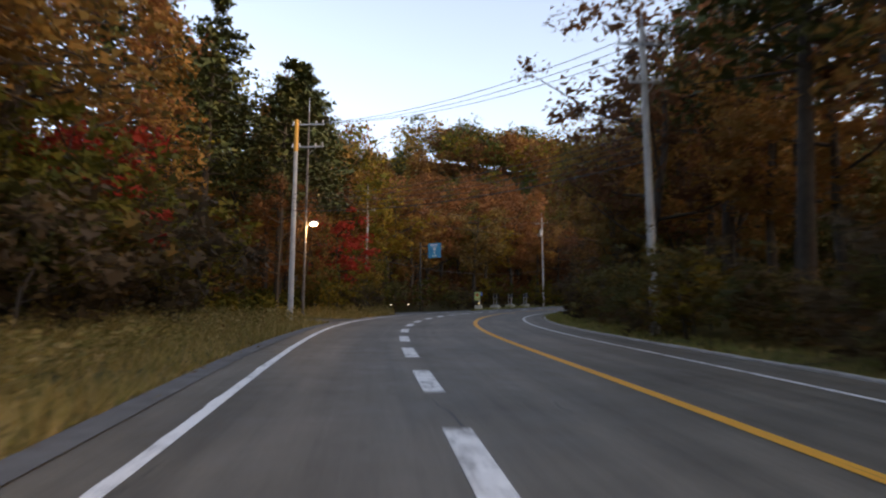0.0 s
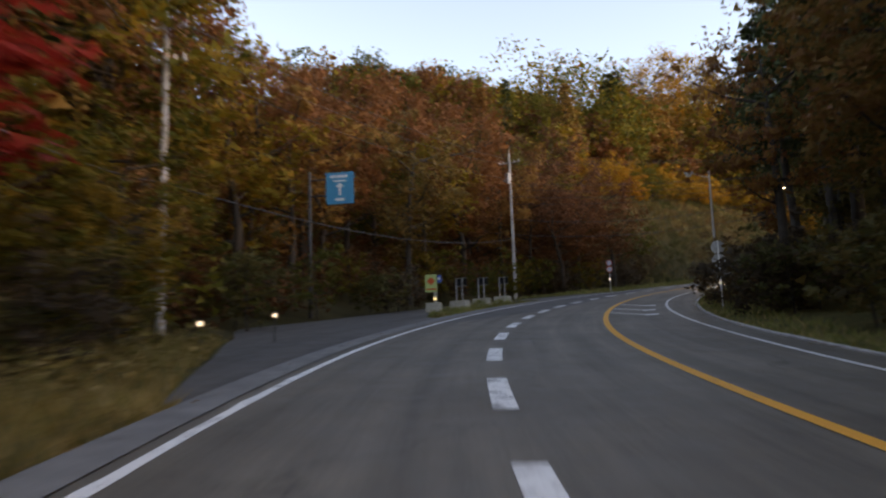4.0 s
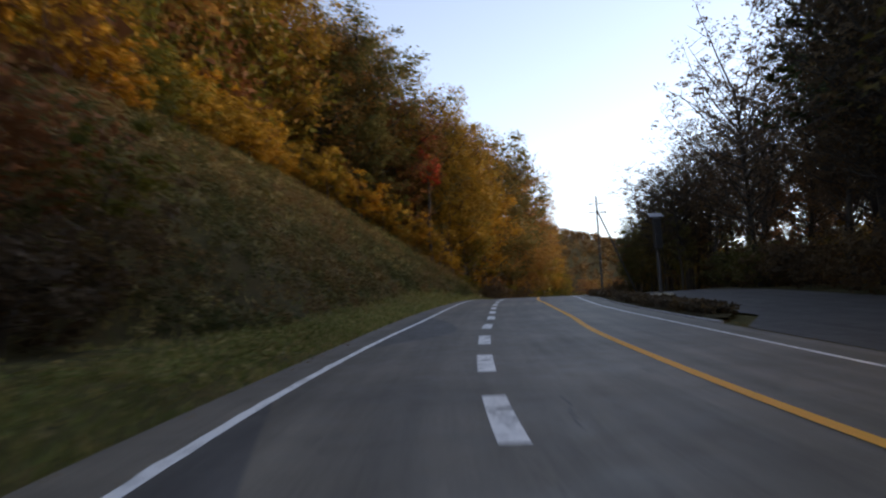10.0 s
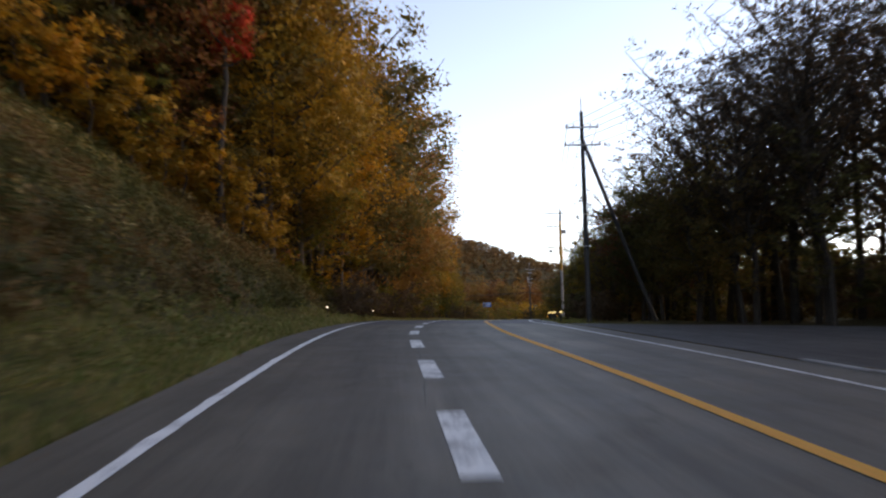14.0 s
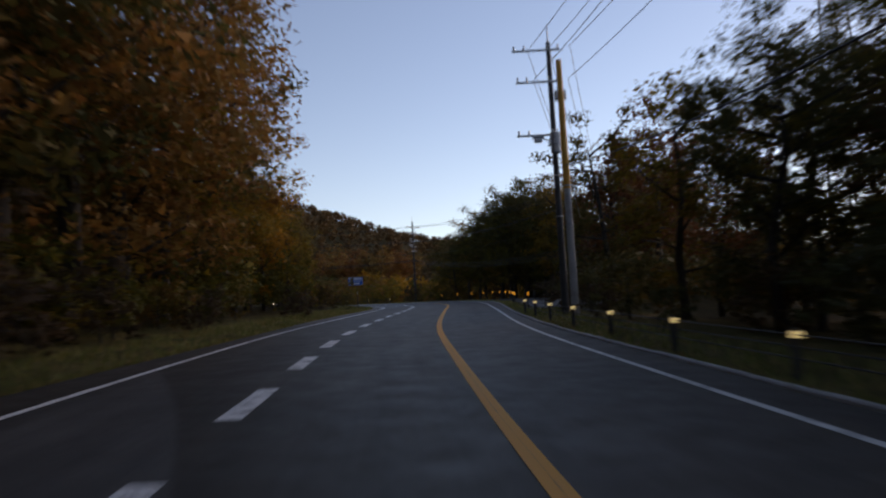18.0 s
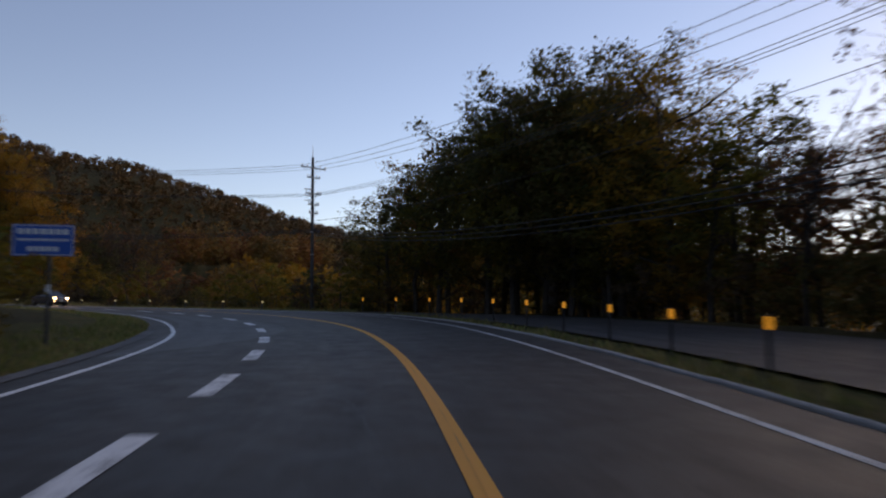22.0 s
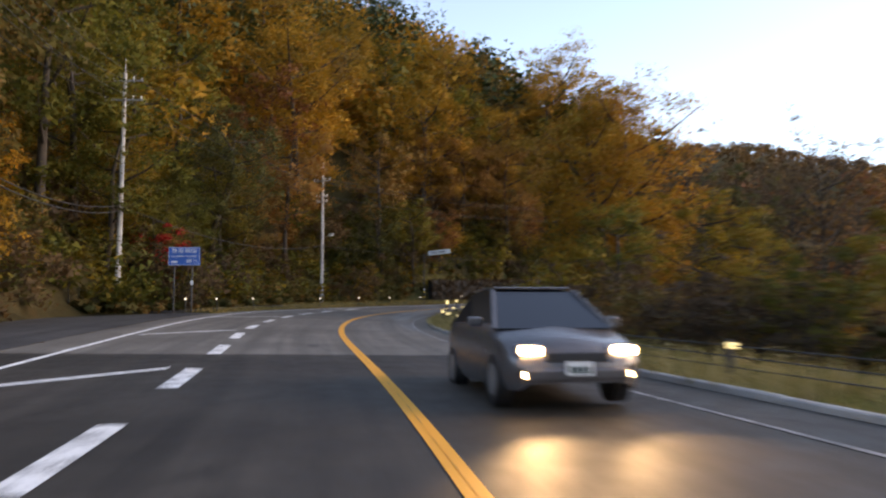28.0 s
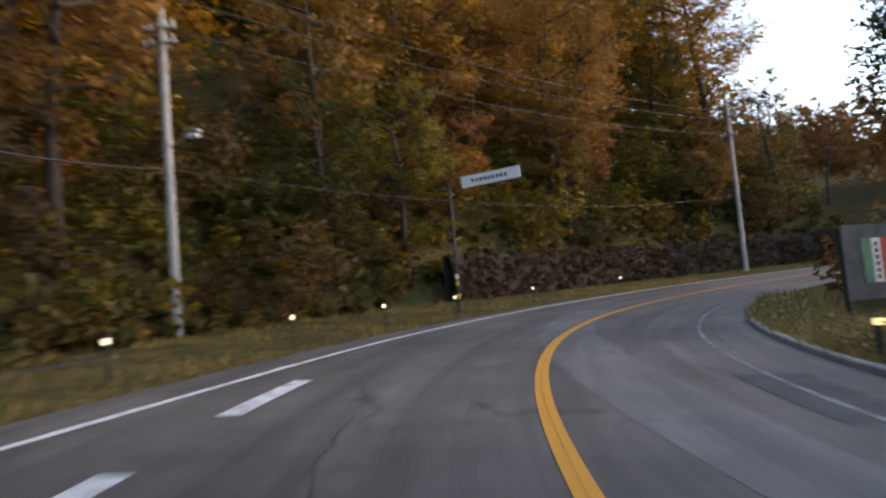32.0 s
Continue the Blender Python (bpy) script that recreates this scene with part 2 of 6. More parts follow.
def glow(name, colour, strength):
    m, n, k, bs = material(name)
    bs.inputs["Base Color"].default_value = (*colour, 1)
    bs.inputs["Emission Color"].default_value, bs.inputs["Emission Strength"].default_value = (*colour, 1), strength
    return m


def asphalt(name, dark, light, gloss=0.62):
    m, n, k, bs = material(name)
    v = coords(n, k, 1.0)
    patch, stain, grain = noise_tex(n, k, v, 0.22, 5, 0.65), noise_tex(n, k, v, 1.6, 6, 0.7), noise_tex(n, k, v, 140.0, 2)
    c = ramp(n, k, patch, [(0.35, dark), (0.65, light)])
    c = blend(n, k, 0.5, c, ramp(n, k, stain, [(0.3, (0.5,) * 3), (0.65, (1.05,) * 3)]), "MULTIPLY")
    c = blend(n, k, 0.6, c, ramp(n, k, grain, [(0.3, (0.5,) * 3), (0.75, (1.35,) * 3)]), "MULTIPLY")
    c = blend(n, k, 0.35, c, ramp(n, k, noise_tex(n, k, v, 26.0, 3, 0.7), [(0.32, (0.55,) * 3), (0.7, (1.3,) * 3)]), "MULTIPLY")
    place = []
    for key, factor in (("lane", 1.0), ("along", 0.035)):
        at_ = n.new("ShaderNodeAttribute")
        at_.attribute_name = key
        f_ = n.new("ShaderNodeMath")
        f_.operation, f_.inputs[1].default_value = "MULTIPLY", factor
        k.new(at_.outputs["Fac"], f_.inputs[0])
        place.append(f_.outputs[0])
    join = n.new("ShaderNodeCombineXYZ")
    k.new(place[0], join.inputs["X"])
    k.new(place[1], join.inputs["Y"])
    streak = noise_tex(n, k, join.outputs["Vector"], 2.6, 5, 0.65)
    c = blend(n, k, 0.75, c, ramp(n, k, streak, [(0.3, (0.62,) * 3), (0.5, (1.0,) * 3), (0.72, (1.3,) * 3)]), "MULTIPLY")
    wheel = n.new("ShaderNodeMath")
    wheel.operation, wheel.inputs[1].default_value = "MULTIPLY", 2 * math.pi / 1.5
    k.new(place[0], wheel.inputs[0])
    wave = n.new("ShaderNodeMath")
    wave.operation = "SINE"
    k.new(wheel.outputs[0], wave.inputs[0])
    c = blend(n, k, ramp(n, k, patch, [(0.35, (0.25,) * 3), (0.6, (0.8,) * 3)]), c, ramp(n, k, wave.outputs[0], [(0.0, (1.07,) * 3), (0.9, (0.84,) * 3)]), "MULTIPLY")
    bend = n.new("ShaderNodeVectorMath")
    bend.operation = "MULTIPLY_ADD"
    wob = n.new("ShaderNodeTexNoise")
    wob.inputs["Scale"].default_value, wob.inputs["Detail"].default_value = 0.9, 4.0
    k.new(v, wob.inputs["Vector"])
    k.new(wob.outputs["Color"], bend.inputs[0])
    bend.inputs[1].default_value = (2.2, 2.2, 0)
    k.new(v, bend.inputs[2])
    cr = n.new("ShaderNodeTexVoronoi")
    cr.feature = "DISTANCE_TO_EDGE"
    cr.inputs["Scale"].default_value = 0.22
    k.new(bend.outputs["Vector"], cr.inputs["Vector"])
    line = ramp(n, k, cr.outputs["Distance"], [(0.0, (0.45,) * 3), (0.006, (1.0,) * 3)])
    c = blend(n, k, ramp(n, k, patch, [(0.45, (0.0,) * 3), (0.6, (1.0,) * 3)]), c, blend(n, k, 1.0, c, line, "MULTIPLY"))
    k.new(c, bs.inputs["Base Color"])
    k.new(ramp(n, k, stain, [(0.3, (gloss - 0.12,) * 3), (0.7, (gloss + 0.12,) * 3)]), bs.inputs["Roughness"])
    bs.inputs["Specular IOR Level"].default_value = 0.22
    relief_bump(n, k, bs, grain, 0.25, 0.004)
    return m


def road_paint(name, colour, under, wear):
    """Thermoplastic marking, worn through to the asphalt in streaks along the lane."""
    m, n, k, bs = material(name)
    v = coords(n, k, 1.0)
    a, b = noise_tex(n, k, v, 2.6, 7, 0.75), noise_tex(n, k, v, 22.0, 4, 0.7)
    mixed = blend(n, k, 0.35, a, b)
    c = ramp(n, k, mixed, [(wear - 0.06, under), (wear + 0.05, colour)])
    k.new(c, bs.inputs["Base Color"])
    bs.inputs["Roughness"].default_value = 0.7
    relief_bump(n, k, bs, mixed, 0.2, 0.004)
    return m


def leaves(name, stops, per_thing=0.62, shade=0.42):
    """Leaf colours: one part chosen by the tree, one part by the leaf."""
    m, n, k, bs = material(name)
    g = n.new("ShaderNodeNewGeometry")
    o = n.new("ShaderNodeObjectInfo")
    tone = n.new("ShaderNodeAttribute")
    tone.attribute_name = "tone"
    both = n.new("ShaderNodeMath")
    both.operation = "ADD"
    k.new(o.outputs["Random"], both.inputs[0])
    k.new(tone.outputs["Fac"], both.inputs[1])
    wrap = n.new("ShaderNodeMath")
    wrap.operation = "FRACT"
    k.new(both.outputs[0], wrap.inputs[0])
    mix = n.new("ShaderNodeMix")
    mix.inputs["Factor"].default_value = 1 - per_thing
    k.new(wrap.outputs[0], mix.inputs["A"])
    k.new(g.outputs["Random Per Island"], mix.inputs["B"])
    c = ramp(n, k, mix.outputs["Result"], stops)
    big = noise_tex(n, k, coords(n, k, 1.0), 0.5, 3)
    c = blend(n, k, 0.6, c, ramp(n, k, big, [(0.3, (0.45,) * 3), (0.7, (1.25,) * 3)]), "MULTIPLY")
    k.new(c, bs.inputs["Base Color"])
    bs.inputs["Roughness"].default_value, bs.inputs["Specular IOR Level"].default_value = 0.7, 0.2
    t = n.new("ShaderNodeBsdfTranslucent")
    k.new(c, t.inputs["Color"])
    s = n.new("ShaderNodeMixShader")
    s.inputs["Fac"].default_value = shade
    k.new(bs.outputs["BSDF"], s.inputs[1])
    k.new(t.outputs["BSDF"], s.inputs[2])
    k.new(s.outputs["Shader"], n["Material Output"].inputs["Surface"])
    return m


# Warm brown in these two asphalts stands in for the car's headlight glow.
M_ROAD = asphalt("road_asphalt", (0.124, 0.105, 0.082), (0.195, 0.166, 0.130))
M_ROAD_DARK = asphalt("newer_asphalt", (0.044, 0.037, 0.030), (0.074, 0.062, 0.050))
M_ROAD_PALE = asphalt("bleached_asphalt", (0.142, 0.126, 0.106), (0.222, 0.198, 0.168))
M_OLD = asphalt("old_asphalt", (0.05, 0.047, 0.045), (0.084, 0.079, 0.075), 0.7)
M_PATCH = asphalt("patched_asphalt", (0.078, 0.073, 0.068), (0.112, 0.104, 0.096))
# Tone raised to stand in for headlight falling on the first lay-by.
M_LAYBY = asphalt("greyed_asphalt", (0.096, 0.087, 0.078), (0.142, 0.129, 0.116))
M_PALE = asphalt("pale_asphalt", (0.19, 0.181, 0.165), (0.262, 0.250, 0.228), 0.7)
M_WHITE = road_paint("white_paint", (0.84, 0.83, 0.80), (0.16, 0.152, 0.145), 0.43)
M_FADED = road_paint("faded_white_paint", (0.70, 0.69, 0.66), (0.13, 0.125, 0.12), 0.45)
M_GHOST = road_paint("worn_white_paint", (0.42, 0.41, 0.40), (0.13, 0.125, 0.12), 0.54)
M_DASH = road_paint("worn_dash_paint", (0.84, 0.83, 0.80), (0.17, 0.162, 0.152), 0.465)
M_ORANGE = road_paint("orange_paint", (0.85, 0.35, 0.03), (0.10, 0.07, 0.04), 0.36)
M_SEAM = road_paint("worn_orange_seam", (0.82, 0.34, 0.03), (0.40, 0.20, 0.05), 0.46)
M_KERB = surface("kerb_concrete", (0.28, 0.265, 0.245), (0.50, 0.48, 0.45), 2.0, 0.9)
M_SHOULDER = surface("bleached_shoulder", (0.15, 0.146, 0.14), (0.25, 0.242, 0.23), 2.0, 0.9)
M_GUTTER = surface("stained_gutter", (0.10, 0.097, 0.092), (0.19, 0.183, 0.172), 2.0, 0.9)
M_CONC = surface("pole_concrete", (0.36, 0.345, 0.33), (0.56, 0.54, 0.51), 1.5, 0.85)
M_BLOCK = surface("block_concrete", (0.42, 0.38, 0.30), (0.62, 0.57, 0.47), 2.5, 0.9)
M_DARKPOLE = surface("dark_steel", (0.03, 0.03, 0.032), (0.07, 0.068, 0.066), 3.0, 0.6)
M_RUSTED = surface("rusty_steel", (0.10, 0.075, 0.06), (0.24, 0.20, 0.17), 5.0, 0.6, 0.3)
M_STEEL = surface("galvanised_steel", (0.30, 0.30, 0.30), (0.52, 0.52, 0.52), 6.0, 0.45, 0.7)
M_PORC = plain("white_porcelain", (0.75, 0.73, 0.70), 0.25)
M_WIRE = plain("cable_sheath", (0.03, 0.03, 0.032), 0.5)
M_BARK = surface("bark", (0.026, 0.020, 0.016), (0.068, 0.053, 0.041), 4.0, 0.95, 0, 25.0, 0.5)
M_BOARD = surface("weathered_plywood", (0.085, 0.09, 0.09), (0.15, 0.155, 0.155), 2.0, 0.9)
M_GREEN = plain("board_green", (0.02, 0.045, 0.035), 0.5)
M_BLUE = plain("sign_blue", (0.003, 0.11, 0.45), 0.4)
M_CYAN = plain("sign_pale_blue", (0.002, 0.27, 0.46), 0.4)
M_SIGNWHITE = plain("sign_white", (0.78, 0.78, 0.76), 0.4)
M_SIGNRED = plain("sign_red", (0.62, 0.035, 0.025), 0.4)
M_SIGNGREEN = plain("sign_green", (0.01, 0.22, 0.12), 0.4)
M_LIME = plain("reflective_yellow_green", (0.50, 0.62, 0.22), 0.4)
M_FLAME = plain("reflective_orange", (0.80, 0.12, 0.03), 0.4)
M_YELLOW = plain("reflective_yellow", (0.85, 0.50, 0.03), 0.35)
M_BLACK = plain("black_plastic", (0.02, 0.02, 0.022), 0.5)
M_SLEEVE = plain("orange_sleeve", (0.70, 0.30, 0.03), 0.5)
M_PANEL = plain("dark_glass", (0.015, 0.017, 0.022), 0.3)
# Reflectors emit by themselves, standing in for the headlight they would return.
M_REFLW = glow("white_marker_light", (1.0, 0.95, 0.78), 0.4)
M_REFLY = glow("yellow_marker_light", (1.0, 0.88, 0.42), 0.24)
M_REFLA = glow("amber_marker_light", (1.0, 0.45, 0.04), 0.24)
M_LAMP = glow("lamp_glass", (1.0, 0.85, 0.6), 12.0)
M_HEAD = glow("headlamp_glass", (1.0, 0.9, 0.74), 28.0)
M_HEADWARM = glow("warm_headlamp_glass", (1.0, 0.70, 0.33), 16.0)
WARM = [(0.0, (0.105, 0.092, 0.034)), (0.3, (0.250, 0.152, 0.046)), (0.55, (0.315, 0.156, 0.042)), (0.8, (0.245, 0.096, 0.036)), (1.0, (0.165, 0.060, 0.034))]
OLIVE = [(0.0, (0.0488, 0.068, 0.0158)), (0.4, (0.118, 0.115, 0.0198)), (0.75, (0.237, 0.17, 0.0218)), (1.0, (0.306, 0.149, 0.0198))]
GOLD = [(0.0, (0.16, 0.11, 0.0198)), (0.4, (0.341, 0.193, 0.0248)), (0.75, (0.432, 0.209, 0.0218)), (1.0, (0.341, 0.121, 0.0198))]
RUST = [(0.0, (0.103, 0.0493, 0.0278)), (0.5, (0.197, 0.0807, 0.033)), (1.0, (0.246, 0.101, 0.0344))]
RED = [(0.0, (0.30, 0.026, 0.022)), (0.6, (0.48, 0.042, 0.028)), (1.0, (0.42, 0.085, 0.025))]
PINE = [(0.0, (0.0308, 0.0455, 0.0173)), (0.6, (0.0616, 0.078, 0.0238)), (1.0, (0.115, 0.0975, 0.027))]
SCRUB = [(0.0, (0.06, 0.073, 0.0235)), (0.5, (0.119, 0.105, 0.032)), (0.8, (0.208, 0.126, 0.036)), (1.0, (0.275, 0.130, 0.041))]
DULL = [(0.0, (0.063, 0.0473, 0.0312)), (0.5, (0.112, 0.0743, 0.0438)), (1.0, (0.168, 0.101, 0.0375))]
L_WARM, L_OLIVE, L_GOLD, L_RUST = leaves("autumn_leaves_warm", WARM), leaves("autumn_leaves_olive", OLIVE), leaves("autumn_leaves_gold", GOLD), leaves("autumn_leaves_rust", RUST)
L_FAR = leaves("far_woods_leaves", [(0.0, (0.085, 0.06, 0.026)), (0.5, (0.145, 0.076, 0.026)), (1.0, (0.19, 0.098, 0.03))], 0.75, 0.15)
L_RED, L_PINE, L_SCRUB, L_DULL = leaves("maple_leaves_red", RED), leaves("pine_needles", PINE, 0.5, 0.1), leaves("shrub_leaves", SCRUB), leaves("dull_leaves", DULL)
L_GRASS = leaves("grass_blades", [(0.0, (0.11, 0.15, 0.035)), (0.4, (0.21, 0.24, 0.065)), (0.65, (0.34, 0.29, 0.10)), (0.85, (0.43, 0.30, 0.12)), (1.0, (0.56, 0.45, 0.22))], 0.2, 0.3)
L_TAN = leaves("browning_grass_blades", [(0.0, (0.16, 0.15, 0.04)), (0.4, (0.29, 0.215, 0.065)), (0.75, (0.42, 0.27, 0.10)), (1.0, (0.54, 0.38, 0.17))], 0.2, 0.3)
L_SLOPE = leaves("slope_scrub_leaves", [(0.0, (0.058, 0.078, 0.024)), (0.32, (0.095, 0.10, 0.032)), (0.58, (0.145, 0.112, 0.04)), (0.85, (0.21, 0.12, 0.046)), (1.0, (0.26, 0.18, 0.085))], 0.9, 0.3)
L_STRAW = leaves("straw_grass_blades", [(0.0, (0.16, 0.16, 0.045)), (0.45, (0.34, 0.27, 0.10)), (0.8, (0.48, 0.37, 0.17)), (1.0, (0.58, 0.46, 0.24))], 0.1, 0.3)


def land_material(name, lush):
    m, n, k, bs = material(name)
    v = coords(n, k, 1.0)
    big, mid, fine = noise_tex(n, k, v, 0.09, 5), noise_tex(n, k, v, 0.8, 6, 0.7), noise_tex(n, k, v, 9.0, 5, 0.75)
    c = ramp(n, k, big, [(0.35, (0.045, 0.05, 0.018)), (0.65, (0.085, 0.056, 0.026))])
    c = blend(n, k, 0.6, c, ramp(n, k, mid, [(0.3, (0.035, 0.03, 0.016)), (0.55, (0.075, 0.062, 0.028)), (0.75, (0.14, 0.085, 0.04))]))
    c = blend(n, k, lush, c, ramp(n, k, mid, [(0.3, (0.075, 0.082, 0.026)), (0.5, (0.14, 0.125, 0.042)), (0.7, (0.23, 0.155, 0.06))]))
    c = blend(n, k, 0.6, c, ramp(n, k, fine, [(0.3, (0.4,) * 3), (0.7, (1.4,) * 3)]), "MULTIPLY")
    k.new(c, bs.inputs["Base Color"])
    bs.inputs["Roughness"].default_value, bs.inputs["Specular IOR Level"].default_value = 0.95, 0.08
    relief_bump(n, k, bs, fine, 0.8, 0.12)
    return m


M_LAND = land_material("leaf_litter_and_grass", 0.0)
M_VERGE = land_material("verge_grass_and_soil", 0.5)

# ---- mesh helpers ----
def mesh_np(name, verts, faces, mat, tone=None, normals=None):
    """A mesh from arrays of places and of faces; leaf masses take rounded normals."""
    me = bpy.data.meshes.new(name)
    v, f = np.asarray(verts, np.float32), np.asarray(faces, np.int32)
    me.vertices.add(len(v))
    me.vertices.foreach_set("co", v.ravel())
    me.loops.add(f.size)
    me.loops.foreach_set("vertex_index", f.ravel())
    me.polygons.add(len(f))
    me.polygons.foreach_set("loop_start", np.arange(len(f), dtype=np.int32) * f.shape[1])
    me.update(calc_edges=True)
    if tone is not None:
        me.attributes.new("tone", "FLOAT", "POINT").data.foreach_set("value", np.asarray(tone, np.float32))
    me.materials.append(mat)
    if normals is not None:
        me.polygons.foreach_set("use_smooth", np.ones(len(f), bool))
        me.normals_split_custom_set_from_vertices(np.asarray(normals, np.float32))
    return me


def part(name, bm, mat, parent, label=""):
    """Links a bmesh, or a ready mesh, as one object under a thing or a part."""
    if isinstance(bm, bmesh.types.BMesh):
        me = bpy.data.meshes.new(name)
        bm.to_mesh(me)
        bm.free()
        me.materials.append(mat)
    else:
        me = bm
    ob = new(name, me)
    ob.parent = parent
    return tagged(ob, label)


def thing(name, m, label, category, group="", kind=""):
    ob = new(name)
    ob.matrix_basis = m
    ob.empty_display_size = 0.2
    return tagged(ob, label, category, group, kind)


def box(bm, size, centre, bevel=0.0, turn=None):
    r = bmesh.ops.create_cube(bm, size=1.0)
    m = Matrix.Translation(centre) @ (turn or Matrix.Identity(4)) @ Matrix.Diagonal((*size, 1))
    bmesh.ops.transform(bm, matrix=m, verts=r["verts"])
    if bevel:
        es = list({e for v in r["verts"] for e in v.link_edges})
        bmesh.ops.bevel(bm, geom=es, offset=bevel, segments=2, affect="EDGES", profile=0.5)
    return bm


def rod(bm, a, b, ra, rb=None, sides=10, caps=True):
    """A tapered round bar from a to b."""
    a, b = Vector(a), Vector(b)
    d = b - a
    r = bmesh.ops.create_cone(bm, cap_ends=caps, segments=sides, radius1=ra, radius2=ra if rb is None else rb, depth=d.length)
    bmesh.ops.transform(bm, matrix=Matrix.Translation((a + b) / 2) @ d.to_track_quat("Z", "Y").to_matrix().to_4x4(), verts=r["verts"])
    return bm


def fresh():
    return bmesh.new()


def tube(points, radii, sides, verts, faces):
    """Appends a tapered tube along points to the lists."""
    start = len(verts)
    for i, (p, r) in enumerate(zip(points, radii)):
        d = (Vector(points[min(i + 1, len(points) - 1)]) - Vector(points[max(i - 1, 0)])).normalized()
        s = d.orthogonal().normalized()
        t = d.cross(s)
        for j in range(sides):
            a = 2 * math.pi * j / sides
            verts.append(tuple(Vector(p) + (s * math.cos(a) + t * math.sin(a)) * r))
    for i in range(len(points) - 1):
        for j in range(sides):
            a, b = start + i * sides + j, start + i * sides + (j + 1) % sides
            faces.append((a, b, b + sides, a + sides))


def ribbon(name, us, la, lb, up, mat, thick=0.0, cols=1, wave=0.0):
    """A strip along the road between two offsets, laid on the road's surface."""
    us = np.asarray(us, float)
    w = np.linspace(0, 1, cols + 1)
    uu = np.repeat(us, cols + 1)
    ll = (np.asarray(la(us) if callable(la) else np.full(len(us), la))[:, None] * (1 - w) + np.asarray(lb(us) if callable(lb) else np.full(len(us), lb))[:, None] * w).ravel()
    x, y = axis_xy(uu, ll)
    z = road_z(uu, ll) + up
    if wave:
        z = z + wave * np.sin(uu * 0.7 + ll) * np.sin(uu * 0.23)
    f = [(i * (cols + 1) + j, i * (cols + 1) + j + 1, (i + 1) * (cols + 1) + j + 1, (i + 1) * (cols + 1) + j) for i in range(len(us) - 1) for j in range(cols)]
    me = mesh_np(name, np.c_[x, y, z], f, mat)
    for key, value in (("lane", ll), ("along", uu)):
        me.attributes.new(key, "FLOAT", "POINT").data.foreach_set("value", np.asarray(value, np.float32))
    return me


rng = np.random.default_rng(11)

# ---- land: one sheet to the horizon ----
def spread(lo, hi, step, out, grow):
    a = list(np.arange(lo, hi, step))
    d, s = a[-1], step
    while d < out:
        s *= grow
        d += s
        a.append(d)
    d, s = a[0], step
    while d > -out:
        s *= grow
        d -= s
        a.insert(0, d)
    return np.array(a)


gx, gy = spread(-60, 380, 2.5, 4200, 1.14), spread(-60, 400, 2.5, 4200, 1.14)
GX, GY = np.meshgrid(gx, gy)
px, py = GX.ravel(), GY.ravel()
_, gl = nearest(px, py)
gz = land(px, py)
inside = np.clip((17.0 - np.abs(gl)) / 3.0, 0, 1)
gz = gz - 0.5 * inside + np.where(np.abs(gl) > 18, 0.25 * np.sin(px * .6) * np.sin(py * .53), 0)
nx, ny = len(gx), len(gy)
gf = [(j * nx + i, j * nx + i + 1, (j + 1) * nx + i + 1, (j + 1) * nx + i) for j in range(ny - 1) for i in range(nx - 1)]
ground = tagged(new("ground", mesh_np("ground", np.c_[px, py, gz], gf, M_LAND)), "leaf-strewn grassy hillside ground reaching to the far hills", "ground", kind="structure")

# ---- carriageway ----
RU = np.arange(0, 487, 1.0)
road = tagged(new("road", ribbon("road", RU[RU <= 232], edge_left, edge_right, 0.0, M_ROAD, cols=10)), "worn dark grey asphalt mountain road with a climbing lane", "road", kind="structure")
# Tones of the next two stretches are set to match their brightness.
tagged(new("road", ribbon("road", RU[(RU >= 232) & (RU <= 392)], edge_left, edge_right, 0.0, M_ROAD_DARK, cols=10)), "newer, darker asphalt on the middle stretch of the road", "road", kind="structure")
tagged(new("road", ribbon("road", RU[RU >= 392], edge_left, edge_right, 0.0, M_ROAD_PALE, cols=10)), "bleached grey asphalt on the last bend of the road", "road", kind="structure")
# outer-lane strips painted dark as beyond the headlight beam, and a pale repaved strip on the last bend
for a, b, la, lb in ((100, 152, -6.0, -4.6), (160, 176, -5.6, -3.9), (225, 262, -5.8, -3.4), (318, 352, -6.4, -4.3)):
    n_ = int((b - a) / 1.0) + 1
    w_ = smooth([a, a + 4, b - 6, b], [la + .1, lb, lb - .2, la + .2])
    part("repair_patch", ribbon("repair_patch", np.linspace(a, b, n_), lambda u, la=la: np.full(len(u), la), w_, 0.004, M_PATCH), None, road, "darker repaired strip of asphalt")
pale_in = smooth([404, 410, 415, 419, 424, 431, 440, 448], [2.7, 2.4, 2.1, 1.65, 1.35, .7, -.4, -1.3])
pale_out = smooth([404, 410, 416, 421, 426, 435, 440, 448], [3.1, 3.0, 2.85, 2.6, 2.35, 1.7, .9, .2])
part("repair_patch", ribbon("repair_patch", np.arange(404, 448.5, .5), pale_in, pale_out, 0.004, M_PALE), None, road, "pale repaved strip curving across the lane")
part("repair_patch", ribbon("repair_patch", np.linspace(427.8, 431.6, 5), 2.85, 3.85, 0.006, M_PATCH), None, road, "dark square patch of asphalt")
part("oil_stain", ribbon("oil_stain", np.linspace(394.35, 395.2, 6), lambda u: -.96 - .16 * np.sqrt(np.clip(1 - ((u - 394.78) / .43) ** 2, .02, 1)), lambda u: -.96 + .16 * np.sqrt(np.clip(1 - ((u - 394.78) / .43) ** 2, .02, 1)), 0.004, M_PATCH), None, road, "small dark oil stain")

M_CRACK = plain("crack_sealant", (0.045, 0.042, 0.04), 0.7)


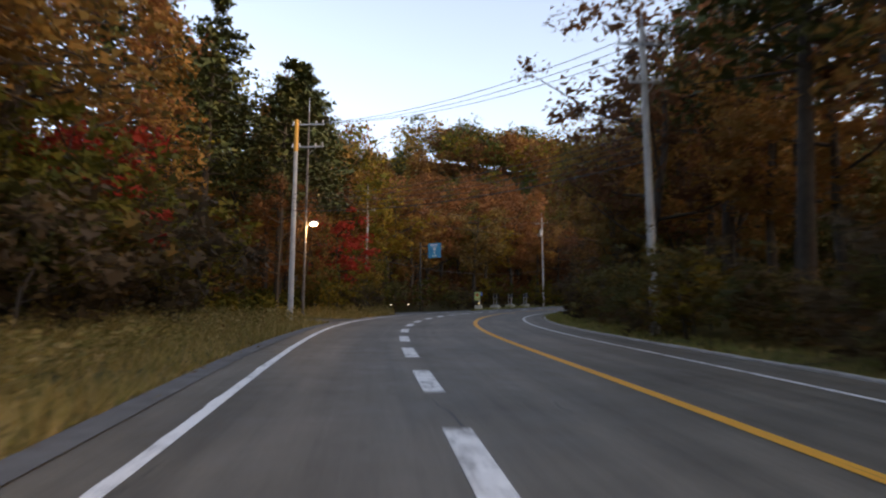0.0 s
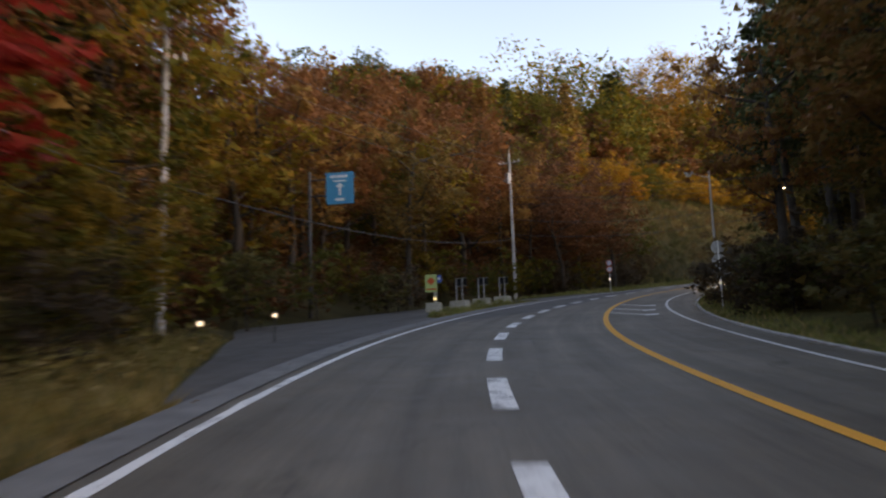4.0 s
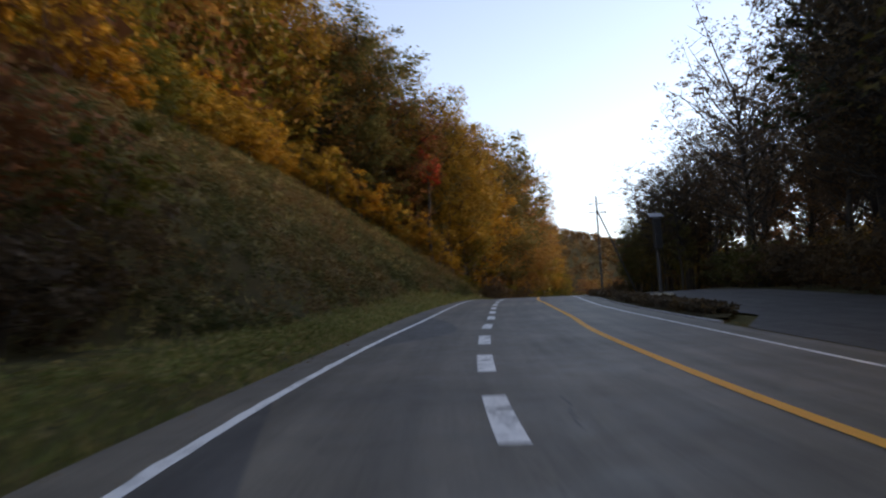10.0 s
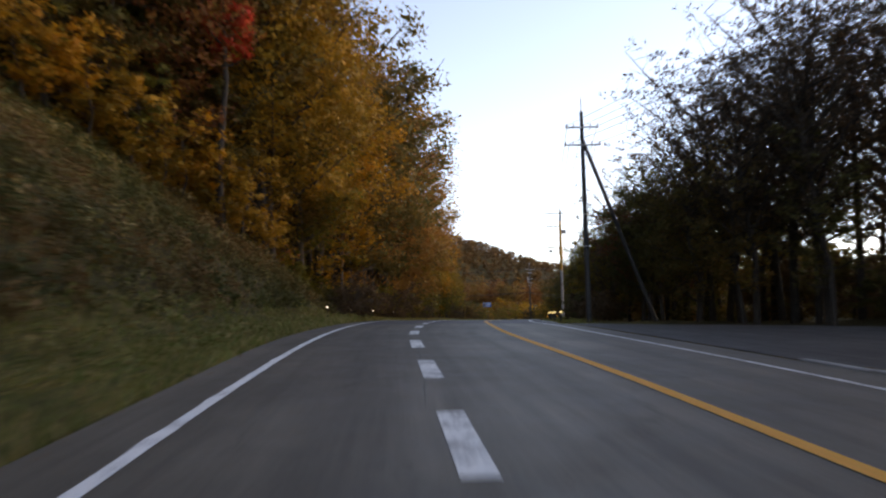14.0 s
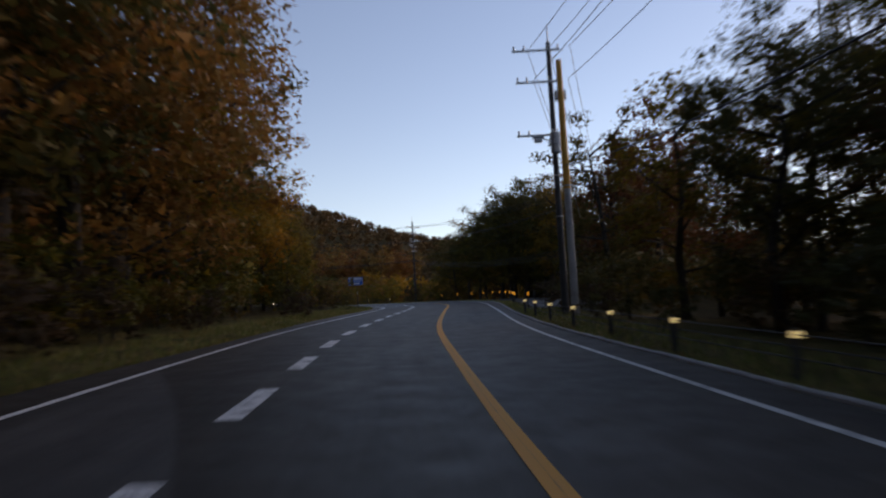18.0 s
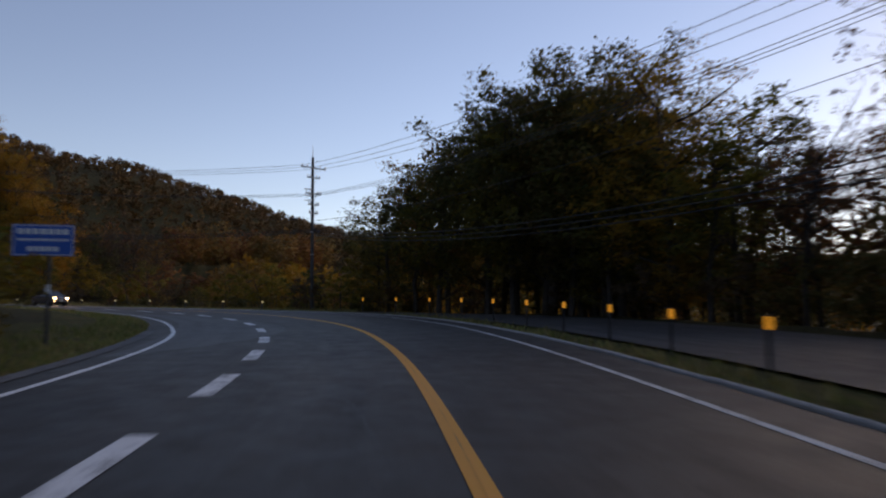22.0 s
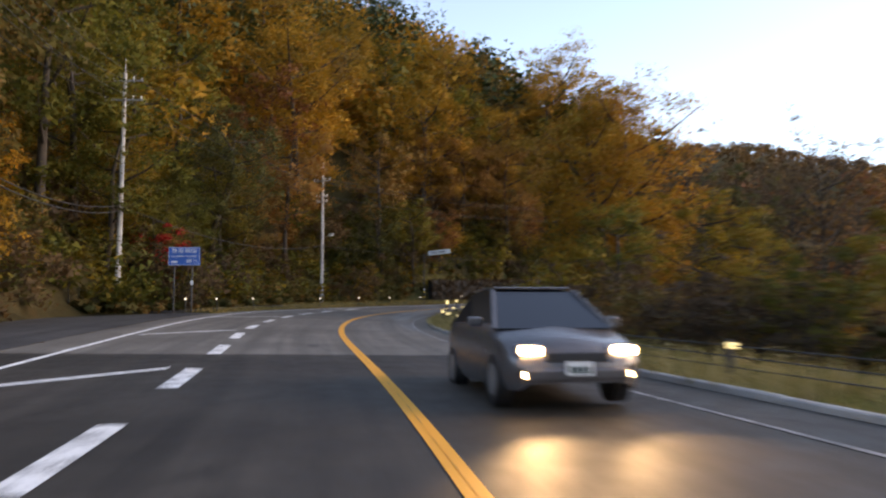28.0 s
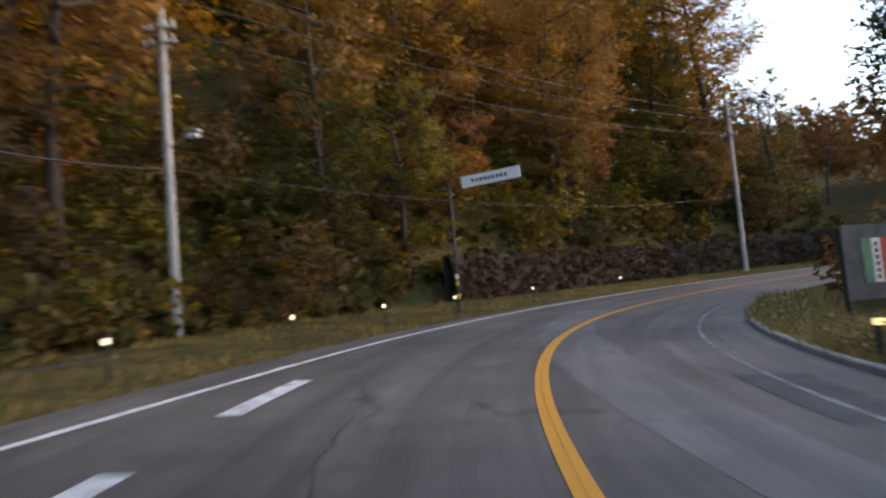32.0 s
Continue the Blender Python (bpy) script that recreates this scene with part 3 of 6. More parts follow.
def crack(u0, l0, u1, l1, wide):
    """A wandering dark crack from one place on the road to another."""
    t = np.linspace(0, 1, 22)
    r_ = np.random.default_rng(int(u0 * 37 + abs(l0) * 11))
    uu, ll = u0 + (u1 - u0) * t, l0 + (l1 - l0) * t + np.cumsum(r_.normal(size=22)) * .022
    w_ = wide * r_.uniform(.45, 1.2, 22) * np.minimum(1, 6 * np.minimum(t, 1 - t) + .15)
    a, b = axis_xy(uu, ll - w_ / 2), axis_xy(uu, ll + w_ / 2)
    v = np.r_[np.c_[a[0], a[1], road_z(uu, ll) + .0065], np.c_[b[0], b[1], road_z(uu, ll) + .0065]]
    part("crack", mesh_np("crack", v, [(i, i + 1, i + 23, i + 22) for i in range(21)], M_CRACK), None, road, "thin dark crack in the asphalt")


for u0, l0, u1, l1, w0 in ((33.4, -2.94, 38.0, -3.09, .03), (36.7, -1.72, 37.7, -1.6, .03), (36.1, -.1, 36.8, -5.87, .025), (75, -1.9, 77.5, -1.7, .022), (90, -2.1, 92.5, -2.3, .02),
                           (150.0, -2.35, 152.2, -2.2, .028), (123, -1.1, 131, -1.4, .018), (202, -3.2, 214, -2.9, .018), (307.4, -.71, 311, -1.08, .028), (330, -4.2, 333, -5.6, .022),
                           (391, -.5, 394.5, -.9, .016), (415.0, -2.04, 417.6, -1.88, .028), (424, -1.6, 429, -1.9, .02)):
    crack(u0, l0, u1, l1, w0)

# ---- markings ----
def ragged(u):
    """How far the paint of the edge line has crept beyond its margin."""
    return .028 * np.clip(np.sin(u * 1.7) * np.sin(u * .61 + 1) * np.sin(u * 3.9 + 2) * 2 - .15, 0, 1)


marks = tagged(new("road_markings"), "painted white and orange lane markings, worn by traffic", "road marking", kind="structure")
part("edge_line", ribbon("edge_line", np.arange(0, 64.6, .25), lambda u: line_left(u) - .075 - ragged(u), lambda u: line_left(u) + .075, .008, M_WHITE), None, marks, "solid white edge line, chipped")
part("edge_line", ribbon("edge_line", np.arange(71.5, 486, .25), lambda u: line_left(u) - .07 - ragged(u), lambda u: line_left(u) + .07 + .3 * ragged(u + 31), .008, M_WHITE), None, marks, "solid white edge line, chipped")
part("edge_line", ribbon("edge_line", np.arange(0, 368, .5), lambda u: line_right(u) - .065, lambda u: line_right(u) + .065, .008, M_FADED), None, marks, "faded white edge line")
part("edge_line", ribbon("edge_line", np.arange(367.5, 486, .5), lambda u: line_right(u) - .05, lambda u: line_right(u) + .05, .008, M_GHOST), None, marks, "almost worn away white edge line")
part("centre_line", ribbon("centre_line", np.arange(0, 486, .5), lambda u: line_centre(u) - .1, lambda u: line_centre(u) + .1, .009, M_ORANGE), None, marks, "solid orange centre line with a worn middle seam")
part("line_seam", ribbon("line_seam", np.arange(0, 486, .5), lambda u: line_centre(u) - .007 + .008 * np.sin(u * .9), lambda u: line_centre(u) + .007 + .008 * np.sin(u * .9 + .6), .0125, M_SEAM), None, marks, "worn middle seam of the orange line")
dash_end = linear([-4, 1, 3, 5, 12, 16, 21, 25, 27, 30, 32, 33, 38, 42, 44, 46, 49, 54, 56, 58, 66, 68, 70, 72, 74, 76],
                  [8.8, 35.8, 46.8, 57.5, 94.7, 115.9, 141.6, 162.8, 174.0, 190.2, 201.8, 207.5, 236.4, 258.7, 269.7, 280.6, 297.2, 324.9, 336.6, 348.9, 394.7, 405.3, 416.1, 426.4, 436.9, 447.6])
for i in range(-4, 74):
    e = float(dash_end(i))
    part("lane_dash", ribbon("lane_dash", np.linspace(e - 2.75, e, 6), lambda u: line_dash(u) - .15, lambda u: line_dash(u) + .15, .009, M_DASH), None, marks)
for i in range(9):
    u0 = 65.3 + i * .72
    part("entry_dash", ribbon("entry_dash", np.linspace(u0, u0 + .38, 2), lambda u: line_left(u) - .28, lambda u: line_left(u) + .1, .008, M_WHITE), None, marks)
part("entry_line", ribbon("entry_line", np.linspace(64.3, 64.55, 2), -7.1, -6.2, .008, M_WHITE), None, marks)


def slant(name, u0, l0, u1, l1, width, mat):
    t = np.linspace(0, 1, 7)
    uu, ll = u0 + (u1 - u0) * t, l0 + (l1 - l0) * t
    a, b = axis_xy(uu - width / 2, ll), axis_xy(uu + width / 2, ll)
    v = np.r_[np.c_[a[0], a[1], road_z(uu - width / 2, ll) + .01], np.c_[b[0], b[1], road_z(uu + width / 2, ll) + .01]]
    return part(name, mesh_np(name, v, [(i, i + 1, i + 8, i + 7) for i in range(6)], mat), None, marks)


for u0 in (105.4, 109.2, 113.8):
    slant("chevron_mark", u0 + .7, .35, u0 - 1.7, 1.9, .32, M_WHITE)
    slant("chevron_mark", u0 - 1.75, 1.75, u0 - 1.3, 2.3, .75, M_WHITE)
for u0, l0, u1, l1 in ((398.2, -6.0, 401.6, -3.6), (411.0, -6.4, 414.4, -3.9), (386.0, -6.1, 389.0, -3.6)):
    slant("taper_mark", u0, l0, u1, l1, .42, M_FADED)

# ---- lay-bys and aprons of asphalt beside the road ----
LAYBYS = (
    (415, 436, linear([415, 420, 430, 436], [-12.0, -11.6, -10.6, -9.4]), linear([415, 420, 430, 436], [-9.4, -9.3, -8.7, -8.9]), "narrow strip of old dark asphalt behind the grass"),
    (63.6, 70.4, linear([63.6, 65.2, 69.0, 70.4], [-9.0, -17.5, -17.5, -8.2]), lambda u: edge_left(u) + .05, "narrow asphalt side entrance between two patches of grass"),
    (82, 143, linear([82, 88, 95, 100, 102, 105, 109, 116, 126, 132.8, 136.4, 143], [-7.3, -9.0, -11.6, -14.2, -15.1, -14.3, -13.7, -13.7, -13.2, -12.4, -9.4, -7.3]), lambda u: np.minimum(edge_left(u) + .05, np.interp(u, [104, 106, 110.4, 115.6, 121.5, 125, 127], [-6.6, -8.0, -9.15, -10.1, -9.9, -8.6, -6.6])), "old dark asphalt lay-by beside the road"),
    (156, 233, linear([156, 163, 168, 200, 207, 234], [4.05, 4.1, 6.3, 6.0, 4.0, 4.0]), linear([156, 165, 220, 233], [7, 15.5, 15.5, 8]), "old dark asphalt lay-by behind a low hedge"),
    (293, 351, linear([293, 300, 340, 352], [5.6, 5.9, 7.2, 8.4]), linear([293, 300, 340, 351], [8, 13.5, 14.5, 9.6]), "dark asphalt apron behind a row of delineator posts"),
    (380, 415, linear([380, 388, 408, 415], [-8.1, -13.5, -12.5, -8.4]), lambda u: edge_left(u) + .02, "dark asphalt lay-by on the outer side of the road"))
for a, b, fa, fb_, label in LAYBYS:
    tagged(new("layby", ribbon("layby", np.arange(a, b + .5, 1.0), fa, fb_, 0.012, M_LAYBY if a == 82 else M_OLD, cols=5)), label, "lay-by", kind="structure")


def on_layby(u, l):
    """Whether places lie on one of the asphalt lay-bys."""
    hit = np.zeros(np.shape(u), bool)
    for a, b, fa, fb_, label in LAYBYS:
        hit |= (u > a) & (u < b) & (l > fa(u) - .05) & (l < fb_(u) + .05)
    return hit


# ---- verges ----
def verge(name, us, la, lb, cols, label, side):
    uu = np.repeat(us, cols + 1)
    w = np.tile(np.linspace(0, 1, cols + 1), len(us))
    ll = np.repeat(la(us), cols + 1) * (1 - w) + np.repeat(lb(us), cols + 1) * w
    x, y = axis_xy(uu, ll)
    bumpy = np.array([noise.noise(Vector((a * .45, b * .45, 3.0))) for a, b in zip(x, y)]) * .16 + np.array([noise.noise(Vector((a * 1.7, b * 1.7, 9.0))) for a, b in zip(x, y)]) * .05
    fade = np.clip(w * 5, 0, 1)
    z = road_z(uu, ll) + relief(uu, ll) - .035 + fade * (bumpy + .04)
    flat = np.zeros(len(uu), bool)
    for a, b, fa, fb_, _ in LAYBYS[1:3]:
        flat |= (uu > a - .5) & (uu < b + .5) & (ll > fa(uu) - .3) & (ll < -6.5)
    for a, b, lo, hi in ((100, 136, -15.2, -7), (135.9, 143, -9.8, -6.9), (154, 236, 4, 16), (292, 353, 5.4, 15), (379, 417, -14, -7), (415, 436, -12.1, -8.6)):
        flat |= (uu > a) & (uu < b) & (ll > lo) & (ll < hi)
    z = np.where(flat, road_z(uu, ll) - .06, z)
    f = [(i * (cols + 1) + j, i * (cols + 1) + j + 1, (i + 1) * (cols + 1) + j + 1, (i + 1) * (cols + 1) + j) for i in range(len(us) - 1) for j in range(cols)]
    me = mesh_np(name, np.c_[x, y, z], f, M_VERGE)
    me.materials.append(M_LAND)
    deep = np.abs(ll.reshape(len(us), cols + 1)[:-1, :-1]) > (11.5 if side < 0 else 9.5)
    on_bank = (uu.reshape(len(us), cols + 1)[:-1, :-1] > 160) & (uu.reshape(len(us), cols + 1)[:-1, :-1] < 244) & (ll.reshape(len(us), cols + 1)[:-1, :-1] < -9.3)
    me.polygons.foreach_set("material_index", (deep | on_bank).ravel().astype(np.int32))
    me.polygons.foreach_set("use_smooth", np.ones(len(f), bool))
    return tagged(new(name, me), label, "verge", kind="structure")


VU = np.arange(0, 486, .8)
verge("verge_left", VU, lambda u: edge_left(u) - .0, lambda u: np.full(len(u), -18.5), 22, "grassy roadside bank below the wooded hill", -1)
verge("verge_right", VU, lambda u: edge_right(u) + .0, lambda u: np.full(len(u), 18.5), 22, "grassy verge with fallen leaves at the edge of the wood", 1)

# ---- kerbs ----
kerb_side = tagged(new("kerb"), "low weathered concrete kerb along the verge", "kerb", kind="structure")


def kerb_piece(u0, u1, lf, wide, high):
    us = np.linspace(u0, u1, 3)
    prof = ((0, -.05), (.015, high - .02), (.04, high), (wide, high), (wide, -.05))
    v, f = [], []
    for u in us:
        l0 = float(lf(u))
        for dl, dz in prof:
            x, y = axis_xy(u, l0 + dl * (1 if wide > 0 else 1))
            v.append((float(x), float(y), float(road_z(u, l0)) + dz))
    n_ = len(prof)
    for i in range(2):
        for j in range(n_ - 1):
            f.append((i * n_ + j, i * n_ + j + 1, (i + 1) * n_ + j + 1, (i + 1) * n_ + j))
    bm = fresh()
    vs = [bm.verts.new(p) for p in v]
    for q in f:
        bm.faces.new([vs[i] for i in q])
    for row in (0, 2):
        bm.faces.new([vs[row * n_ + j] for j in range(n_)])
    bmesh.ops.recalc_face_normals(bm, faces=bm.faces)
    return bm


for a, b in ((30, 152, ), (165, 206), (236, 446)):
    u0 = a
    while u0 < b - .5:
        part("kerb_stone", kerb_piece(u0, u0 + 1.97, lambda u: edge_right(u) - .02, (.16 if u0 > 380 else .13), (.10 if u0 > 380 else .055) + .008 * math.sin(u0)), M_KERB, kerb_side)
        u0 += 2.0
gutter = tagged(new("gutter"), "flat pale concrete gutter strip beside the grass", "gutter", kind="structure")
for a, b in ((20, 64), (71, 140), (282, 330)):
    u0 = a
    while u0 < b - .5:
        part("gutter_slab", ribbon("gutter_slab", np.linspace(u0, u0 + 2.96, 4), lambda u: edge_left(u) - .02, lambda u: edge_left(u) + (.55 if 70 < u0 < 150 else .36), .018, M_SHOULDER if 70 < u0 < 150 else M_GUTTER), None, gutter)
        u0 += 3.0

# ---- trees ----
def leaf_cards(centres, count, reach, size, r, flat=0.5, heart=None, squash=0.62):
    """Small leaf sprays filling flattened round clumps; each carries a normal rounded with its clump and its crown."""
    n_ = len(centres) * count
    c = np.repeat(np.asarray(centres, float), count, 0)
    way = r.normal(size=(n_, 3))
    way /= np.linalg.norm(way, axis=1)[:, None] + 1e-9
    off = way * (r.uniform(0, 1, n_) ** .42 * np.repeat(np.atleast_1d(reach), count if np.ndim(reach) else n_))[:, None]
    off[:, 2] *= squash
    p = c + off
    d = r.normal(size=(n_, 3))
    d[:, 2] *= flat
    d /= np.linalg.norm(d, axis=1)[:, None] + 1e-9
    nrm = r.normal(size=(n_, 3)) + (0, 0, .9)
    s = np.cross(d, nrm)
    s /= np.linalg.norm(s, axis=1)[:, None] + 1e-9
    k = size * r.uniform(.55, 1.35, n_)[:, None]
    w = s * k * r.uniform(.26, .46, n_)[:, None]
    v = np.stack([p - d * k * .5 - w, p - d * k * .5 + w, p + d * k * .75 + s * k * r.uniform(-.3, .3, n_)[:, None]], 1)
    face = np.cross(v[:, 1] - v[:, 0], v[:, 2] - v[:, 0])
    face /= np.linalg.norm(face, axis=1)[:, None] + 1e-9
    out = way * .7 + (0, 0, .3)
    if heart is not None:
        q = p - np.repeat(np.atleast_2d(np.asarray(heart, float)), n_ // len(np.atleast_2d(heart)), 0)
        out = out + .8 * q / (np.linalg.norm(q, axis=1)[:, None] + 1e-9)
    turned = (face * out).sum(1) < 0
    v[turned] = v[turned][:, (1, 0, 2)]
    face[turned] *= -1
    out = out / (np.linalg.norm(out, axis=1)[:, None] + 1e-9) + .45 * face
    out /= np.linalg.norm(out, axis=1)[:, None] + 1e-9
    return v.reshape(-1, 3), np.arange(n_ * 3).reshape(-1, 3), np.repeat(out, 3, 0)


def broadleaf(r, high, wide, base, clumps, count, size, lean=0.0, limbs=9, core=5):
    """Trunk, limbs and leaf clumps of a broad tree; without a core it is thin, with leaves on its twigs alone."""
    tv, tf = [], []
    top = Vector((lean * high * .2 + r.normal() * .3, r.normal() * .3, high * .8))
    pts = [Vector((0, 0, -.5)), Vector((r.normal() * .1, r.normal() * .1, high * .25)), Vector((top.x * .5 + r.normal() * .2, top.y * .5, high * .52)), top]
    rad = high * (.0145 if core else .011)
    tube(pts, [rad * 1.25, rad, rad * .7, rad * .2], 7 if high > 4 else 4, tv, tf)
    cen, reach = [], []
    for i in range(limbs):
        z = high * (base + (.78 - base) * (i + r.uniform(0, .8)) / limbs)
        a = i * 2.4 + r.uniform(-.5, .5)
        f = (z / high - base) / (1 - base)
        span = wide * (.55 + .9 * f * (1 - f) * 2) * r.uniform(.7, 1.05)
        foot = Vector((top.x * z / top.z, top.y * z / top.z, z))
        tip = foot + Vector((math.cos(a) * span, math.sin(a) * span, span * (r.uniform(.25, .75) if core else r.uniform(.5, 1.3))))
        midp = (foot + tip) / 2 + Vector((0, 0, -span * .08))
        tube([foot, midp, tip], [rad * .45, rad * .28, rad * .08], 5 if high > 4 else 3, tv, tf)
        for t in ((.5, .75, 1.0) if core else (.35, .5, .62, .75, .88, 1.0)):
            q = foot.lerp(tip, t)
            if core:
                cen.append(q + Vector(r.normal(size=3) * .25))
                reach.append(wide * .23 * r.uniform(.7, 1.3))
            if r.random() < (.7 if core else 1.0):
                tw = q + Vector((r.normal() * .8, r.normal() * .8, r.uniform(.2, 1.0))) * (.4 if core else 1.0)
                tube([q, tw], [rad * .12, rad * .04], 3, tv, tf)
                if not core and r.random() < .8:
                    cen.append(tw)
                    reach.append(wide * .13 * r.uniform(.6, 1.4))
    mid = Vector((top.x * .7, top.y * .7, high * (base + 1) / 2))
    for i in range(clumps):
        d = Vector(r.normal(size=3)).normalized()
        k = r.uniform(.5, .93)
        bulge = 1 + .3 * noise.noise(d * 2.1 + Vector((high, wide, base)))
        cen.append(mid + Vector((d.x * wide * k * bulge, d.y * wide * k * bulge, d.z * high * (1 - base) * .5 * k * bulge)))
        reach.append(wide * .25 * r.uniform(.6, 1.3))
    cen = [tuple(c) for c in cen]
    heart = (mid.x, mid.y, mid.z - high * .12)
    made = [leaf_cards(cen, count, np.array(reach), size, r, heart=heart)]
    if core:
        made.append(leaf_cards(cen, core, np.array(reach) * .6, size * 1.8, r, heart=heart))
    return tv, tf, made


def layered(r, high, wide, base, tiers, count, size, droop):
    """A conifer or larch: straight stem with whorls of branches carrying sprays."""
    tv, tf = [], []
    rad = high * .014
    tube([(0, 0, -.5), (r.normal() * .1, 0, high * .5), (r.normal() * .15, r.normal() * .15, high)], [rad * 1.2, rad * .75, rad * .06], 7, tv, tf)
    cen, reach = [], []
    for i in range(tiers):
        f = (i + r.uniform(0, .6)) / tiers
        z = high * (base + (1 - base) * f)
        span = wide * (1 - f) ** .75 * r.uniform(.75, 1.15) + .25
        n_ = 5 if f < .8 else 3
        for j in range(n_):
            a = j * 2 * math.pi / n_ + i * 1.1 + r.uniform(-.4, .4)
            tip = Vector((math.cos(a) * span, math.sin(a) * span, z + droop * span + r.normal() * .2))
            tube([(0, 0, z), tuple(tip)], [rad * .25, rad * .05], 4, tv, tf)
            for t in (.4, .7, .98):
                cen.append(Vector((0, 0, z)).lerp(tip, t))
                reach.append(.22 + .16 * span * (1 - t * .4))
    return tv, tf, [leaf_cards([tuple(c) for c in cen], count, np.array(reach) * 1.5, size, r, .25, (0, 0, high * .45), .45)]


def plant(name, label, made, bark, leaf, category="tree"):
    tv, tf, sprays = made
    ob = thing(name, Matrix.Identity(4), label, category)
    if len(tv):
        t = mesh_np("trunk", tv, tf, bark)
        t.polygons.foreach_set("use_smooth", np.ones(len(tf), bool))
        part("trunk", t, None, ob)
    v, nrm = np.concatenate([q[0] for q in sprays]), np.concatenate([q[2] for q in sprays])
    part("crown", mesh_np("crown", v, np.arange(len(v)).reshape(-1, 3), leaf, None, nrm), None, ob)
    return ob


R = np.random.default_rng(5)
R2 = np.random.default_rng(907)
KINDS = {
    "oak_warm": plant("oak_tree", "spreading oak with rust and orange autumn leaves", broadleaf(R, 11, 3.7, .2, 42, 48, .165, 0, 9, 12), M_BARK, L_WARM),
    "oak_warm2": plant("oak_tree", "tall oak with orange-brown autumn leaves", broadleaf(R, 13, 3.6, .25, 44, 48, .165, .5, 9, 12), M_BARK, L_WARM),
    "oak_olive": plant("oak_tree", "broad tree with olive and yellowing leaves", broadleaf(R, 12, 3.9, .18, 45, 48, .165, 0, 9, 12), M_BARK, L_OLIVE),
    "oak_gold": plant("golden_oak_tree", "broad tree with golden yellow autumn leaves", broadleaf(R, 10, 3.8, .16, 45, 48, .165, 0, 9, 12), M_BARK, L_GOLD),
    "oak_rust": plant("chestnut_tree", "spreading tree with dull brown and russet leaves", broadleaf(R, 11, 4.0, .2, 42, 48, .165, -.4, 9, 12), M_BARK, L_RUST),
    "hero": plant("tall_oak_tree", "tall oak with fine golden-brown autumn leaves", broadleaf(R, 13, 3.9, .18, 112, 66, .15, .3, 14, 9), M_BARK, L_GOLD),
    "hero_dark": plant("tall_oak_tree", "tall oak with fine dark olive and brown leaves", broadleaf(R, 13, 4.0, .14, 112, 66, .15, -.2, 14, 9), M_BARK, L_OLIVE),
    "fine": plant("tall_oak_tree", "tall oak leafy to the ground with golden-brown autumn leaves", broadleaf(R2, 13, 3.8, .06, 130, 74, .118, .2, 14, 7), M_BARK, L_GOLD),
    "fine_olive": plant("tall_oak_tree", "tall oak leafy to the ground with olive and yellow leaves", broadleaf(R2, 13, 3.9, .06, 130, 74, .118, -.2, 14, 7), M_BARK, L_OLIVE),
    "fine_dark": plant("dark_oak_tree", "dense dark tree with fine green-brown leaves at the roadside", broadleaf(R2, 12, 4.0, .12, 100, 54, .145, 0, 14, 9), M_BARK, L_SCRUB),
    "fine_warm": plant("tall_oak_tree", "tall oak leafy to the ground with orange-brown leaves", broadleaf(np.random.default_rng(41), 13, 3.8, .06, 120, 70, .12, .2, 14, 7), M_BARK, L_WARM),
    "maple": plant("maple_tree", "small maple with dark red autumn leaves", broadleaf(R, 6.5, 2.1, .2, 30, 44, .16), M_BARK, L_RED),
    "maple_tall": plant("maple_tree", "tall maple with a dark red crown above the slope", broadleaf(R2, 16.5, 2.3, .56, 26, 60, .16, 0, 7, 8), M_BARK, L_RED),
    "larch": plant("larch_tree", "tall larch turning yellow-brown with bare lower trunk", layered(R, 17, 2.8, .3, 22, 13, .27, -.05), M_BARK, L_WARM),
    "pine": plant("pine_tree", "tall dark green pine with open crown", layered(R, 16, 3.2, .42, 15, 20, .28, .12), M_BARK, L_PINE),
    "fir": plant("fir_tree", "dark green pointed fir", layered(R, 14, 2.4, .12, 22, 14, .29, -.25), M_BARK, L_PINE),
    "thin": plant("thin_tree", "slender half-bare tree with sparse brown leaves", broadleaf(R, 13, 3.2, .25, 6, 24, .125, .6, 30, 0), M_BARK, L_DULL),
    "thin2": plant("thin_tree", "leaning half-bare tree with dark twigs", broadleaf(R, 12, 3.3, .2, 6, 24, .125, -.6, 32, 0), M_BARK, L_DULL),
    "dark": plant("dark_oak_tree", "dense dark tree with green-brown leaves at the roadside", broadleaf(R, 13, 3.8, .15, 48, 48, .165, 0, 9, 12), M_BARK, L_SCRUB),
    "bush": plant("bush", "dense roadside bush with dull green leaves", broadleaf(R, 2.6, 1.7, .05, 25, 26, .115, 0, 6, 5), M_BARK, L_SCRUB, "bush"),
    "bush2": plant("bush", "low tangled bush with browning leaves", broadleaf(R, 2.0, 1.6, .05, 23, 26, .11, 0, 6, 5), M_BARK, L_DULL, "bush"),
    "bush4": plant("shrub", "tall golden-orange autumn shrub on the crest of the slope", broadleaf(np.random.default_rng(47), 3.2, 1.7, .05, 25, 26, .115, 0, 6, 5), M_BARK, L_GOLD, "bush"),
    "bush3": plant("shrub", "tall yellowing shrub at the roadside", broadleaf(R, 3.2, 1.6, .05, 25, 26, .115, 0, 6, 5), M_BARK, L_OLIVE, "bush"),
}
used = set()


